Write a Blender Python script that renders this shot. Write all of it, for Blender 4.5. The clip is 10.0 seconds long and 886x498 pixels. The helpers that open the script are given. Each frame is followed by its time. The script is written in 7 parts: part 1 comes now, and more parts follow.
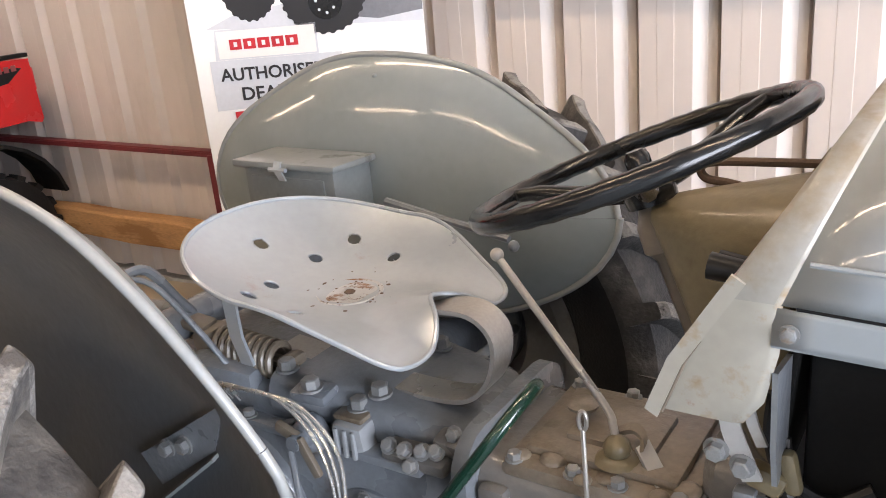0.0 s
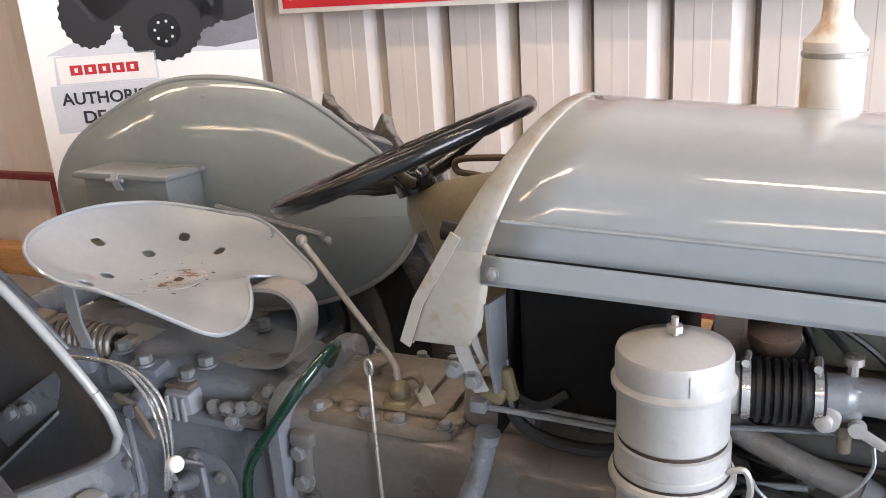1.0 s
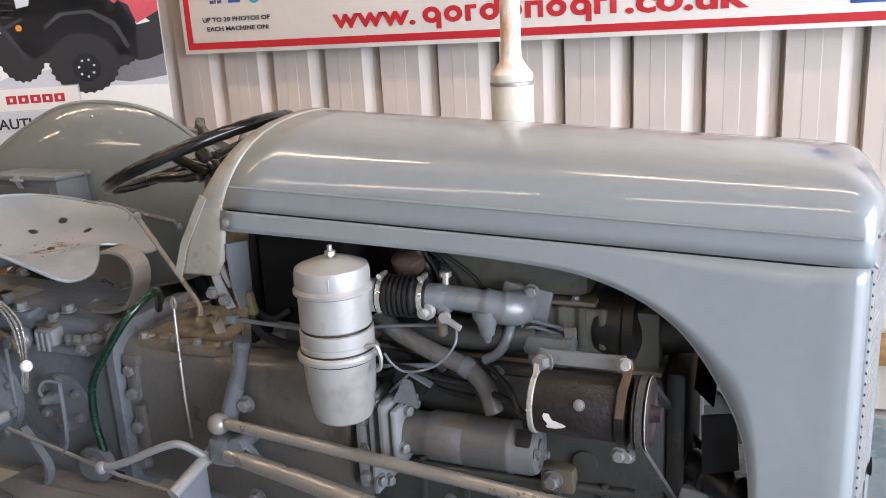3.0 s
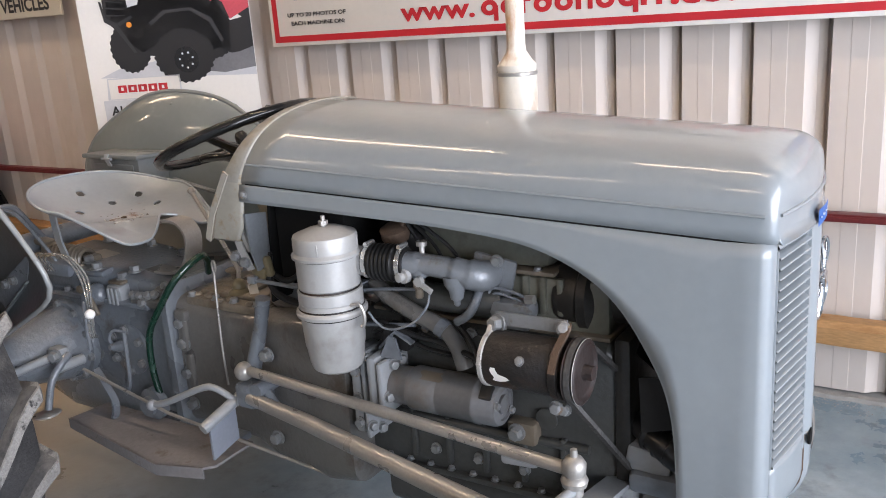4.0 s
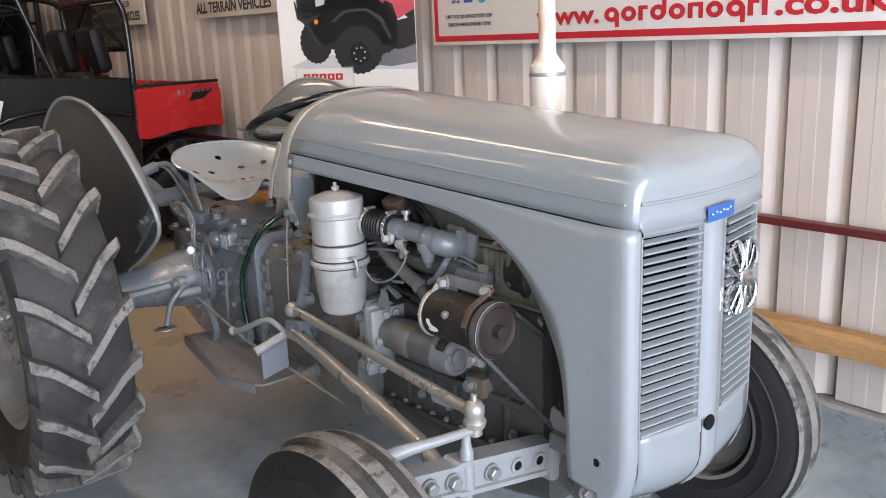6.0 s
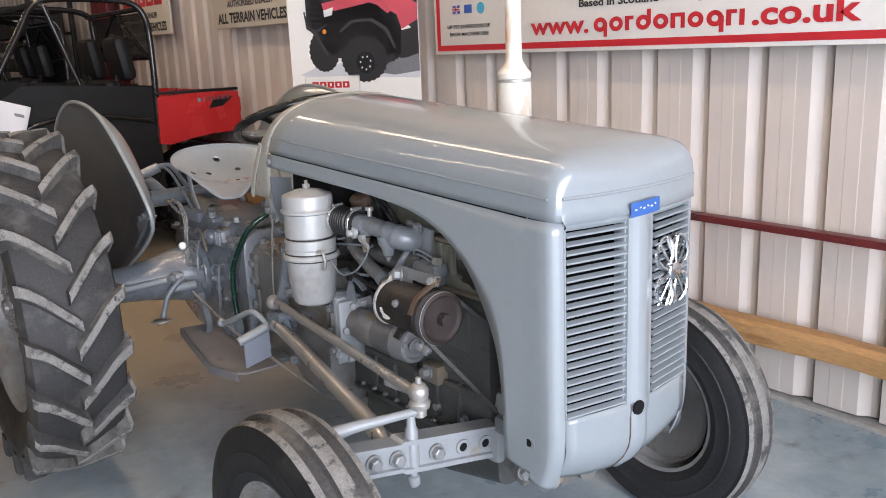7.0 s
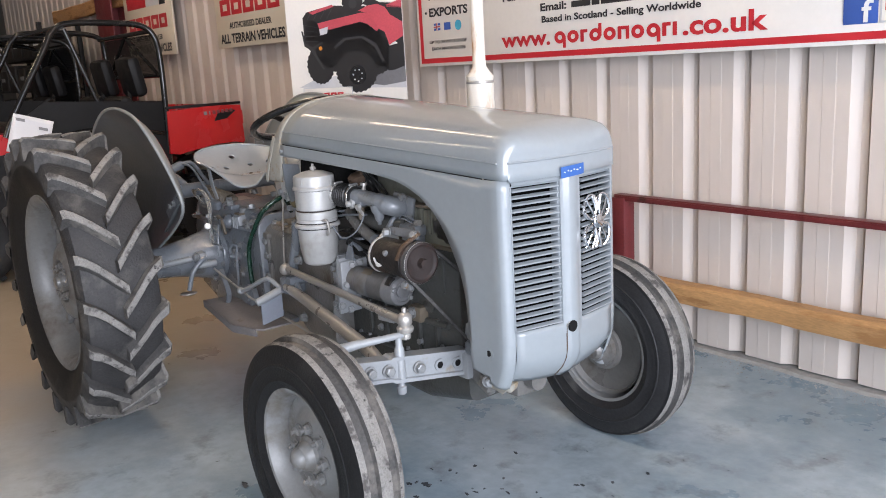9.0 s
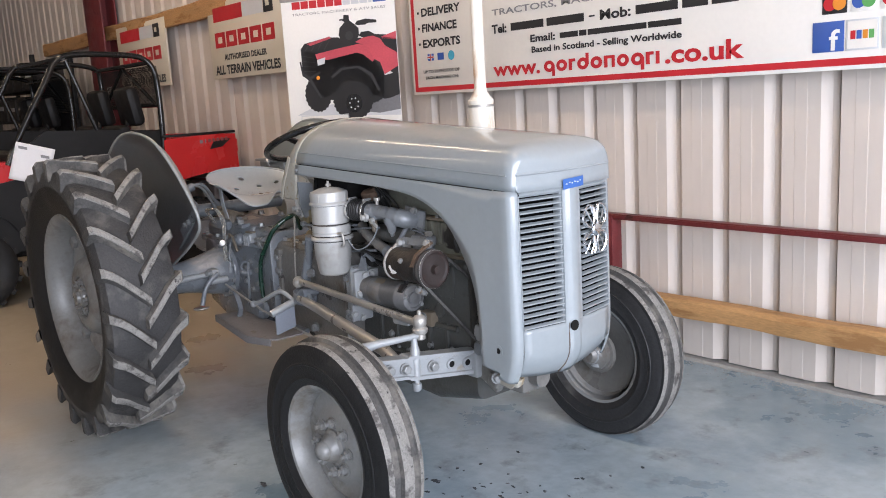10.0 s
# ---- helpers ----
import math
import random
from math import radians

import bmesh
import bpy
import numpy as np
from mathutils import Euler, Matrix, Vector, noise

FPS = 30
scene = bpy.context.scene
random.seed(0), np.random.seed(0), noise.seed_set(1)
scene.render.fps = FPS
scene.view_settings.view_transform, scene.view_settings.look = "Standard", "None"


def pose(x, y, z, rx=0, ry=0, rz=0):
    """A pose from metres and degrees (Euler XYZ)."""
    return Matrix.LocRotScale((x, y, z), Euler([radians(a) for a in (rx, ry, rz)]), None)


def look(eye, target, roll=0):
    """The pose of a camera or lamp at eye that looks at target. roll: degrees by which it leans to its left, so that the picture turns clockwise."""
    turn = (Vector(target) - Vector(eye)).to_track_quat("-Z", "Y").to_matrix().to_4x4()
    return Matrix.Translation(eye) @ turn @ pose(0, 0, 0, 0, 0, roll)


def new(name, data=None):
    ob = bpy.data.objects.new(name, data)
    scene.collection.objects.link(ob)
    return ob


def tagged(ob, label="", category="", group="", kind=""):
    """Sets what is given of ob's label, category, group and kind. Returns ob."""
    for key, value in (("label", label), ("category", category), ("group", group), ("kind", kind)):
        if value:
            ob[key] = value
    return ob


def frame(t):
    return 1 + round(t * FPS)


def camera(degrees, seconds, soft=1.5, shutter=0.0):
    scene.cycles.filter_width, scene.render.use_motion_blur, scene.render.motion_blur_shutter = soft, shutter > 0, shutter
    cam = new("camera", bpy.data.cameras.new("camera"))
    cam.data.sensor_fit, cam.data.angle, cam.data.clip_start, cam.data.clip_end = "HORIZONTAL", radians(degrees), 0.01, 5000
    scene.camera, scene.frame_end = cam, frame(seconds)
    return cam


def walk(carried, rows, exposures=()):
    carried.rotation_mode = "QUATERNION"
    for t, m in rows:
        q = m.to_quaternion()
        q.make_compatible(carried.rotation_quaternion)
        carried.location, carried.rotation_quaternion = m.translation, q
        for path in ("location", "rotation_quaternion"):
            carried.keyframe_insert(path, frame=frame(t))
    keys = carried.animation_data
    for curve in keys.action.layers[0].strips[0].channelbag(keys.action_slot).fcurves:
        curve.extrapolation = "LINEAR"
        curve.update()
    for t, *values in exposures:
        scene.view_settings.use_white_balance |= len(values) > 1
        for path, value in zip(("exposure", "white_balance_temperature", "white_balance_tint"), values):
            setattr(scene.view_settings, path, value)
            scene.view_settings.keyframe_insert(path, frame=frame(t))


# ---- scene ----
cam = camera(55.0, 10.0, 0.95)
PATH = [
    (0, (1.136, -1.082, 1.573), (0.072, 0.473, 0.905), -5.3),
    (0.5, (1.208, -1.224, 1.578), (0.344, 0.463, 0.94), -4.0),
    (1, (1.382, -1.29, 1.582), (0.589, 0.437, 0.957), -3.8),
    (1.5, (1.579, -1.376, 1.576), (0.818, 0.37, 0.965), -3.6),
    (2, (1.717, -1.496, 1.573), (0.995, 0.273, 0.981), -4.3),
    (2.5, (1.866, -1.608, 1.586), (1.174, 0.177, 1.009), -4.2),
    (2.7, (1.946, -1.644, 1.573), (1.243, 0.147, 1.026), -3.6),
    (3.8, (2.376, -1.689, 1.572), (1.375, -0.041, 1.041), -4.3),
    (4, (2.45, -1.708, 1.574), (1.416, -0.083, 1.035), -4.1),
    (4.5, (2.642, -1.661, 1.571), (1.493, -0.119, 1.021), -3.5),
    (5, (2.824, -1.577, 1.558), (1.515, -0.165, 1.018), -3.8),
    (5.5, (2.996, -1.581, 1.548), (1.587, -0.261, 1.027), -3.3),
    (6.8, (3.356, -1.413, 1.522), (1.807, -0.239, 1.048), -2.0),
    (7, (3.393, -1.455, 1.52), (1.85, -0.272, 1.049), -2.4),
    (7.5, (3.519, -1.597, 1.515), (1.995, -0.387, 1.055), -3.0),
    (8, (3.675, -1.669, 1.508), (2.156, -0.444, 1.068), -2.7),
    (8.5, (3.837, -1.714, 1.497), (2.304, -0.502, 1.069), -2.6),
    (9, (3.908, -1.803, 1.484), (2.368, -0.601, 1.053), -3.3),
    (9.5, (3.975, -1.947, 1.466), (2.447, -0.719, 1.071), -4.0),
    (10, (4.022, -2.041, 1.458), (2.507, -0.786, 1.098), -3.4),
]
walk(cam, [(t, look(eye, target, roll)) for t, eye, target, roll in PATH], [(0.0, 0.72, 6430, 20), (0.5, 0.66, 6430, 20), (1.0, 0.5, 6430, 20), (2.5, 0.27, 6430, 20), (4.0, 0.0, 6430, 20), (10.0, -0.02, 6430, 20)])

# ---------------------------------------------------------------- light
world = bpy.data.worlds.new("world")
scene.world = world
world.use_nodes = True
wn = world.node_tree.nodes
sky = wn.new("ShaderNodeTexSky")
sky.sky_type = "NISHITA"
sky.sun_disc = False
sky.sun_elevation, sky.sun_rotation = radians(42), radians(60)
wn["Background"].inputs["Strength"].default_value = 0.12
world.node_tree.links.new(sky.outputs[0], wn["Background"].inputs["Color"])
sun_data = bpy.data.lights.new("sun", "SUN")
sun_data.energy, sun_data.angle, sun_data.color = 2.0, radians(3), (1.0, 0.95, 0.88)
new("sun", sun_data).matrix_world = look((20, 12, 20), (8, 0, 0))


def area(name, eye, target, sx, sy, power, colour):
    d = bpy.data.lights.new(name, "AREA")
    d.shape, d.size, d.size_y, d.energy, d.color = "RECTANGLE", sx, sy, power, colour
    ob = new(name, d)
    ob.matrix_world = look(eye, target)
    return ob


DOOR_POWER, SIDE_POWER, TUBE_POWER = 910, 18, 19
area("daylight_door_east", (7.4, -2.9, 2.0), (0, -2.9, 1.6), 7.0, 3.6, DOOR_POWER, (0.86, 0.94, 1.0))
# added fill for the tractor's near side; the south opening is assumed
area("daylight_door_south", (1.5, -8.4, 2.1), (1.5, 0, 1.4), 5.0, 3.6, SIDE_POWER, (0.92, 0.96, 1.0))

# ---------------------------------------------------------------- materials
def mat(name, col, rough=0.5, metal=0.0, var=0.12, scale=6.0, bump=0.0, bscale=80.0, stain=None, stain_at=0.62, sscale=3.0, coat=0.0, spec=0.5, stain_rough=None, coat_rough=0.12, stretch=None, stain2=None, stain2_at=0.6, s2scale=20.0, soft=0.1):
    m = bpy.data.materials.new(name)
    m.use_nodes = True
    nt = m.node_tree
    n, l = nt.nodes, nt.links
    b = n["Principled BSDF"]
    b.inputs["Metallic"].default_value = metal
    b.inputs["Coat Weight"].default_value = coat
    b.inputs["Coat Roughness"].default_value = coat_rough
    b.inputs["Specular IOR Level"].default_value = spec
    tc = n.new("ShaderNodeTexCoord")
    info = n.new("ShaderNodeObjectInfo")
    add = n.new("ShaderNodeVectorMath")
    add.operation = "ADD"
    l.new(tc.outputs["Object"], add.inputs[0])
    l.new(info.outputs["Random"], add.inputs[1])
    at = add.outputs[0]
    if stretch:
        st = n.new("ShaderNodeVectorMath")
        st.operation = "MULTIPLY"
        l.new(at, st.inputs[0])
        st.inputs[1].default_value = stretch
        at = st.outputs[0]
    big = n.new("ShaderNodeTexNoise")
    big.inputs["Scale"].default_value, big.inputs["Detail"].default_value = scale, 6
    fine = n.new("ShaderNodeTexNoise")
    fine.inputs["Scale"].default_value, fine.inputs["Detail"].default_value = scale * 14, 4
    l.new(at, big.inputs["Vector"])
    l.new(at, fine.inputs["Vector"])
    mixn = n.new("ShaderNodeMath")
    mixn.operation = "ADD"
    l.new(big.outputs["Fac"], mixn.inputs[0])
    l.new(fine.outputs["Fac"], mixn.inputs[1])
    ramp = n.new("ShaderNodeMapRange")
    ramp.inputs["From Min"].default_value, ramp.inputs["From Max"].default_value = 0.6, 1.4
    ramp.inputs["To Min"].default_value, ramp.inputs["To Max"].default_value = 1 - var, 1 + var
    l.new(mixn.outputs[0], ramp.inputs["Value"])
    mul = n.new("ShaderNodeVectorMath")
    mul.operation = "SCALE"
    mul.inputs[0].default_value = col
    l.new(ramp.outputs[0], mul.inputs["Scale"])
    out = mul.outputs[0]
    rr = n.new("ShaderNodeMapRange")
    rr.inputs["From Min"].default_value, rr.inputs["From Max"].default_value = 0.3, 0.7
    rr.inputs["To Min"].default_value, rr.inputs["To Max"].default_value = max(0.02, rough - 0.08), min(1, rough + 0.1)
    l.new(big.outputs["Fac"], rr.inputs["Value"])
    rout = rr.outputs[0]
    for col2, lim, sc in ((stain, stain_at, sscale), (stain2, stain2_at, s2scale)):
        if not col2:
            continue
        sn = n.new("ShaderNodeTexNoise")
        sn.inputs["Scale"].default_value, sn.inputs["Detail"].default_value, sn.inputs["Roughness"].default_value = sc, 8, 0.65
        l.new(at, sn.inputs["Vector"])
        sr = n.new("ShaderNodeMapRange")
        sr.inputs["From Min"].default_value, sr.inputs["From Max"].default_value = lim, lim + soft
        l.new(sn.outputs["Fac"], sr.inputs["Value"])
        mx = n.new("ShaderNodeMix")
        mx.data_type = "RGBA"
        l.new(sr.outputs[0], mx.inputs[0])
        l.new(out, mx.inputs[6])
        mx.inputs[7].default_value = (*col2, 1)
        out = mx.outputs[2]
        mr = n.new("ShaderNodeMix")
        l.new(sr.outputs[0], mr.inputs[0])
        l.new(rout, mr.inputs[2])
        mr.inputs[3].default_value = 0.8 if stain_rough is None else stain_rough
        rout = mr.outputs[0]
    l.new(out, b.inputs["Base Color"])
    l.new(rout, b.inputs["Roughness"])
    if bump:
        bn = n.new("ShaderNodeTexNoise")
        bn.inputs["Scale"].default_value, bn.inputs["Detail"].default_value = bscale, 5
        l.new(at, bn.inputs["Vector"])
        bp = n.new("ShaderNodeBump")
        bp.inputs["Strength"].default_value, bp.inputs["Distance"].default_value = bump, 0.01
        l.new(bn.outputs["Fac"], bp.inputs["Height"])
        l.new(bp.outputs[0], b.inputs["Normal"])
    return m


def glow(name, col, power):
    m = bpy.data.materials.new(name)
    m.use_nodes = True
    b = m.node_tree.nodes["Principled BSDF"]
    b.inputs["Base Color"].default_value = (*col, 1)
    b.inputs["Emission Color"].default_value = (*col, 1)
    b.inputs["Emission Strength"].default_value = power
    return m


PAINT = mat("grey_enamel_paint", (0.243, 0.270, 0.284), 0.36, 0.0, 0.05, 3.0, 0.02, 14, coat=0.9, coat_rough=0.09, stain=(0.20, 0.22, 0.23), stain_at=0.66, sscale=4, stain_rough=0.42)
PAINT_DIRTY = mat("grey_enamel_worn", (0.325, 0.310, 0.265), 0.36, 0.0, 0.08, 5.0, 0.05, 40, stain=(0.27, 0.19, 0.10), stain_at=0.57, sscale=9, coat=0.4, stain2=(0.24, 0.06, 0.025), stain2_at=0.68, s2scale=22)
PAINT_GRIMY = mat("grey_enamel_under_brown_grime", (0.262, 0.254, 0.226), 0.42, 0.0, 0.12, 6.0, 0.08, 40, stain=(0.20, 0.15, 0.085), stain_at=0.50, sscale=7, coat=0.25, stain2=(0.22, 0.055, 0.022), stain2_at=0.67, s2scale=20, soft=0.2)
FENDER = mat("grey_fender_paint", (0.205, 0.231, 0.232), 0.42, 0.0, 0.06, 3.0, 0.01, 9, coat=0.8, coat_rough=0.09)
FENDER_LIP = mat("grey_fender_lip_worn", (0.235, 0.245, 0.24), 0.36, 0.0, 0.1, 9.0, 0.05, 40, coat=0.5, stain=(0.30, 0.26, 0.20), stain_at=0.62, sscale=14, stain2=(0.16, 0.09, 0.05), stain2_at=0.72, s2scale=40)
TOOLBOX = mat("grey_toolbox_paint", (0.175, 0.19, 0.19), 0.4, 0.0, 0.1, 6.0, 0.05, 40, stain=(0.10, 0.10, 0.095), stain_at=0.60, sscale=9, coat=0.3)
HEEL = mat("blue_grey_plate_paint", (0.23, 0.25, 0.29), 0.4, 0.1, 0.08, 7.0, 0.06, 60, stain=(0.15, 0.14, 0.13), stain_at=0.64, sscale=12)
# fender paint darkened for the shade inside the shell, with paler stains
FENDER_SHADE = mat("fender_underside", (0.070, 0.078, 0.086), 0.38, 0.0, 0.2, 4.0, 0.1, 60, stain=(0.115, 0.115, 0.11), stain_at=0.60, sscale=4, coat=0.25, coat_rough=0.3, soft=0.2)
SEAT = mat("seat_silver_grey_paint", (0.325, 0.362, 0.390), 0.32, 0.25, 0.06, 4.0, 0.03, 30, stain=(0.30, 0.26, 0.22), stain_at=0.64, sscale=9, coat=0.7, coat_rough=0.10, stain_rough=0.45, stain2=(0.14, 0.065, 0.035), stain2_at=0.70, s2scale=40)
CAST = mat("cast_iron_grey_paint", (0.150, 0.166, 0.184), 0.29, 0.0, 0.14, 5.0, 0.22, 70, stain=(0.085, 0.066, 0.05), stain_at=0.61, sscale=6, coat=0.35, stain_rough=0.42, stain2=(0.05, 0.048, 0.046), stain2_at=0.66, s2scale=13)
LID = mat("gearbox_lid_caked_dirt", (0.185, 0.155, 0.118), 0.42, 0.0, 0.2, 6.0, 0.3, 60, stain=(0.10, 0.068, 0.038), stain_at=0.55, sscale=9, coat=0.2, stain2=(0.24, 0.22, 0.19), stain2_at=0.66, s2scale=24, soft=0.2)
OLIVE = mat("olive_brown_oily_casting", (0.150, 0.122, 0.068), 0.40, 0.0, 0.15, 6.0, 0.15, 60, stain=(0.075, 0.058, 0.035), stain_at=0.58, sscale=8, coat=0.2, soft=0.2)
CAST_WARM = mat("gearbox_grey_paint_oily", (0.130, 0.126, 0.118), 0.32, 0.0, 0.14, 5.0, 0.22, 60, stain=(0.078, 0.062, 0.046), stain_at=0.57, sscale=6, coat=0.3, stain_rough=0.4, stain2=(0.22, 0.21, 0.195), stain2_at=0.69, s2scale=30)
GREASE = mat("brown_greasy_paint", (0.150, 0.124, 0.092), 0.36, 0.0, 0.14, 5.0, 0.06, 50, stain=(0.085, 0.06, 0.035), stain_at=0.58, sscale=7, coat=0.3)
# near-black for both grime and the shade behind the side panel
SHADED_CAST = mat("oil_blackened_casting", (0.022, 0.021, 0.019), 0.45, 0.0, 0.3, 7.0, 0.2, 60, stain=(0.045, 0.038, 0.03), stain_at=0.6, sscale=8, soft=0.2)
ENGINE = mat("engine_grey_green_paint", (0.053, 0.055, 0.052), 0.38, 0.0, 0.18, 6.0, 0.22, 60, stain=(0.028, 0.025, 0.022), stain_at=0.56, sscale=6, stain_rough=0.45, coat=0.15, stain2=(0.10, 0.07, 0.045), stain2_at=0.67, s2scale=14)
HEAD = mat("olive_grey_head_paint", (0.135, 0.138, 0.112), 0.42, 0.0, 0.16, 6.0, 0.15, 60, stain=(0.062, 0.052, 0.036), stain_at=0.55, sscale=7, stain_rough=0.5, coat=0.1, stain2=(0.10, 0.065, 0.04), stain2_at=0.66, s2scale=18, soft=0.18)
STARTER = mat("starter_grey_brown_paint", (0.150, 0.153, 0.157), 0.38, 0.1, 0.12, 7.0, 0.08, 60, stain=(0.115, 0.088, 0.060), stain_at=0.52, sscale=8, stain_rough=0.42, coat=0.2, stain2=(0.12, 0.062, 0.025), stain2_at=0.68, s2scale=16, soft=0.2)
CHIPPED = mat("chipped_pale_grey_paint", (0.36, 0.35, 0.33), 0.48, 0.1, 0.15, 20.0, 0.15, 80, stain=(0.09, 0.06, 0.04), stain_at=0.56, sscale=30, soft=0.12)
PULLEY = mat("red_brown_rusty_pulley", (0.026, 0.018, 0.016), 0.6, 0.1, 0.3, 20.0, 0.15, 80, stain=(0.060, 0.024, 0.018), stain_at=0.54, sscale=18, soft=0.15)
SILVER = mat("silver_paint", (0.375, 0.375, 0.365), 0.36, 0.2, 0.07, 8.0, 0.05, 50, stain=(0.22, 0.205, 0.18), stain_at=0.56, sscale=7, coat=0.15, stain_rough=0.45, stain2=(0.13, 0.09, 0.05), stain2_at=0.70, s2scale=36, soft=0.18)
CARB = mat("blue_grey_cast_alloy", (0.20, 0.215, 0.23), 0.34, 0.25, 0.1, 8.0, 0.12, 70, stain=(0.13, 0.11, 0.09), stain_at=0.60, sscale=12, coat=0.2)
SEAT_RUSTY = mat("seat_paint_rust_marked", (0.38, 0.39, 0.39), 0.38, 0.15, 0.08, 6.0, 0.05, 30, stain=(0.20, 0.11, 0.06), stain_at=0.50, sscale=26, stain2=(0.10, 0.04, 0.02), stain2_at=0.58, s2scale=48)
ROD = mat("worn_silver_steel", (0.36, 0.345, 0.32), 0.32, 0.5, 0.14, 12.0, 0.08, 90, stain=(0.24, 0.18, 0.125), stain_at=0.63, sscale=10, soft=0.16)
FOOTPLATE = mat("dusty_footplate_paint", (0.20, 0.188, 0.188), 0.5, 0.1, 0.15, 6.0, 0.15, 80, stain=(0.14, 0.10, 0.08), stain_at=0.55, sscale=7, stain2=(0.05, 0.045, 0.04), stain2_at=0.64, s2scale=22)
AXLE = mat("axle_light_grey_paint", (0.275, 0.29, 0.30), 0.38, 0.1, 0.08, 7.0, 0.08, 90, stain=(0.26, 0.22, 0.17), stain_at=0.64, sscale=8)
RIM = mat("wheel_rim_grey_paint", (0.205, 0.208, 0.205), 0.40, 0.1, 0.12, 6.0, 0.1, 70, stain=(0.135, 0.115, 0.090), stain_at=0.50, sscale=7, stain2=(0.12, 0.075, 0.045), stain2_at=0.68, s2scale=26, soft=0.2)
RIM_REAR = mat("rear_rim_dull_grey_paint", (0.165, 0.165, 0.16), 0.42, 0.1, 0.12, 5.0, 0.08, 70, stain=(0.095, 0.08, 0.065), stain_at=0.48, sscale=5, stain2=(0.10, 0.06, 0.035), stain2_at=0.66, s2scale=22, soft=0.22)
BOLT = mat("painted_bolt", (0.235, 0.243, 0.245), 0.38, 0.3, 0.15, 30.0, stain=(0.25, 0.17, 0.1), stain_at=0.62, sscale=20)
RUBBER = mat("tyre_rubber", (0.011, 0.011, 0.0115), 0.52, 0.0, 0.3, 5.0, 0.2, 150, stain=(0.034, 0.032, 0.029), stain_at=0.58, sscale=7, stain_rough=0.75, spec=0.28, soft=0.2)
RUBBER_DUSTY = mat("dusty_tread_rubber", (0.062, 0.060, 0.058), 0.75, 0.0, 0.35, 9.0, 0.35, 110, stain=(0.18, 0.165, 0.145), stain_at=0.50, sscale=6, stain2=(0.016, 0.016, 0.016), stain2_at=0.58, s2scale=17, spec=0.3, soft=0.2)
RUBBER_TREAD = mat("black_tread_rubber", (0.034, 0.033, 0.033), 0.60, 0.0, 0.35, 9.0, 0.35, 110, stain=(0.12, 0.112, 0.10), stain_at=0.52, sscale=7, spec=0.4, soft=0.22)
RUBBER_WORN = mat("dusty_worn_rubber", (0.205, 0.197, 0.183), 0.85, 0.0, 0.35, 14.0, 0.5, 120, stain=(0.075, 0.07, 0.066), stain_at=0.52, sscale=16, stain2=(0.026, 0.025, 0.025), stain2_at=0.60, s2scale=38, spec=0.3)
RUBBER_GREY = mat("grey_dusty_sidewall_rubber", (0.024, 0.024, 0.025), 0.48, 0.0, 0.3, 6.0, 0.2, 120, stain=(0.075, 0.072, 0.066), stain_at=0.56, sscale=7, spec=0.3, soft=0.2)
BLACK = mat("black_plastic", (0.013, 0.013, 0.013), 0.36, 0.0, 0.2, 10.0, spec=0.35)
BLACK_GLOSS = mat("black_gloss_wheel", (0.010, 0.010, 0.010), 0.2, 0.0, 0.1, 10.0, 0.05, 60, coat=0.2, spec=0.4)
BLACK_MATT = mat("black_matt", (0.010, 0.010, 0.010), 0.85, 0.0, 0.2, 10.0, spec=0.12)
RADIATOR = mat("radiator_core_dark", (0.004, 0.004, 0.004), 0.9, 0.0, 0.3, 30.0, spec=0.05)
DYN = mat("dynamo_black_rusty", (0.013, 0.011, 0.010), 0.5, 0.1, 0.4, 20.0, 0.25, 100, stain=(0.045, 0.026, 0.016), stain_at=0.52, sscale=11, stain2=(0.13, 0.10, 0.07), stain2_at=0.68, s2scale=40, soft=0.14)
RUST = mat("rusty_iron", (0.10, 0.066, 0.045), 0.7, 0.3, 0.35, 25.0, 0.2, 90)
CHROME = mat("chrome", (0.60, 0.61, 0.63), 0.12, 1.0, 0.03, 10.0)
WIRE = mat("bright_steel_pipe", (0.62, 0.62, 0.60), 0.22, 0.8, 0.08, 20.0)
GREEN = mat("green_hose", (0.006, 0.032, 0.020), 0.22, 0.0, 0.2, 20.0, coat=0.5)
BLUE_TAPE = mat("blue_tape", (0.025, 0.095, 0.31), 0.5, 0.0, 0.15, 30.0)
WHITE = mat("white_print", (0.78, 0.77, 0.74), 0.45, 0.0, 0.03, 4.0)
SIGNWHITE = mat("sign_white_board", (0.74, 0.72, 0.68), 0.40, 0.0, 0.03, 3.0)
CREAM = mat("cream_sign_board", (0.62, 0.57, 0.47), 0.42, 0.0, 0.03, 3.0)
PRINT_RED = mat("red_print", (0.50, 0.022, 0.03), 0.4, 0.0, 0.05, 10.0)
PRINT_BLACK = mat("black_print", (0.02, 0.02, 0.022), 0.45, 0.0, 0.05, 10.0)
PRINT_GREY = mat("grey_print", (0.22, 0.22, 0.23), 0.5, 0.0, 0.08, 8.0)
PRINT_PALE = mat("pale_grey_print", (0.55, 0.57, 0.60), 0.5, 0.0, 0.06, 5.0)
PRINT_BLUE = mat("blue_print", (0.04, 0.10, 0.36), 0.4, 0.0, 0.05, 10.0)
PRINT_CYAN = mat("cyan_print", (0.05, 0.35, 0.5), 0.4, 0.0, 0.05, 10.0)
PRINT_ORANGE = mat("orange_print", (0.7, 0.25, 0.03), 0.4, 0.0, 0.05, 10.0)
PRINT_GREEN = mat("green_print", (0.1, 0.35, 0.1), 0.4, 0.0, 0.05, 10.0)
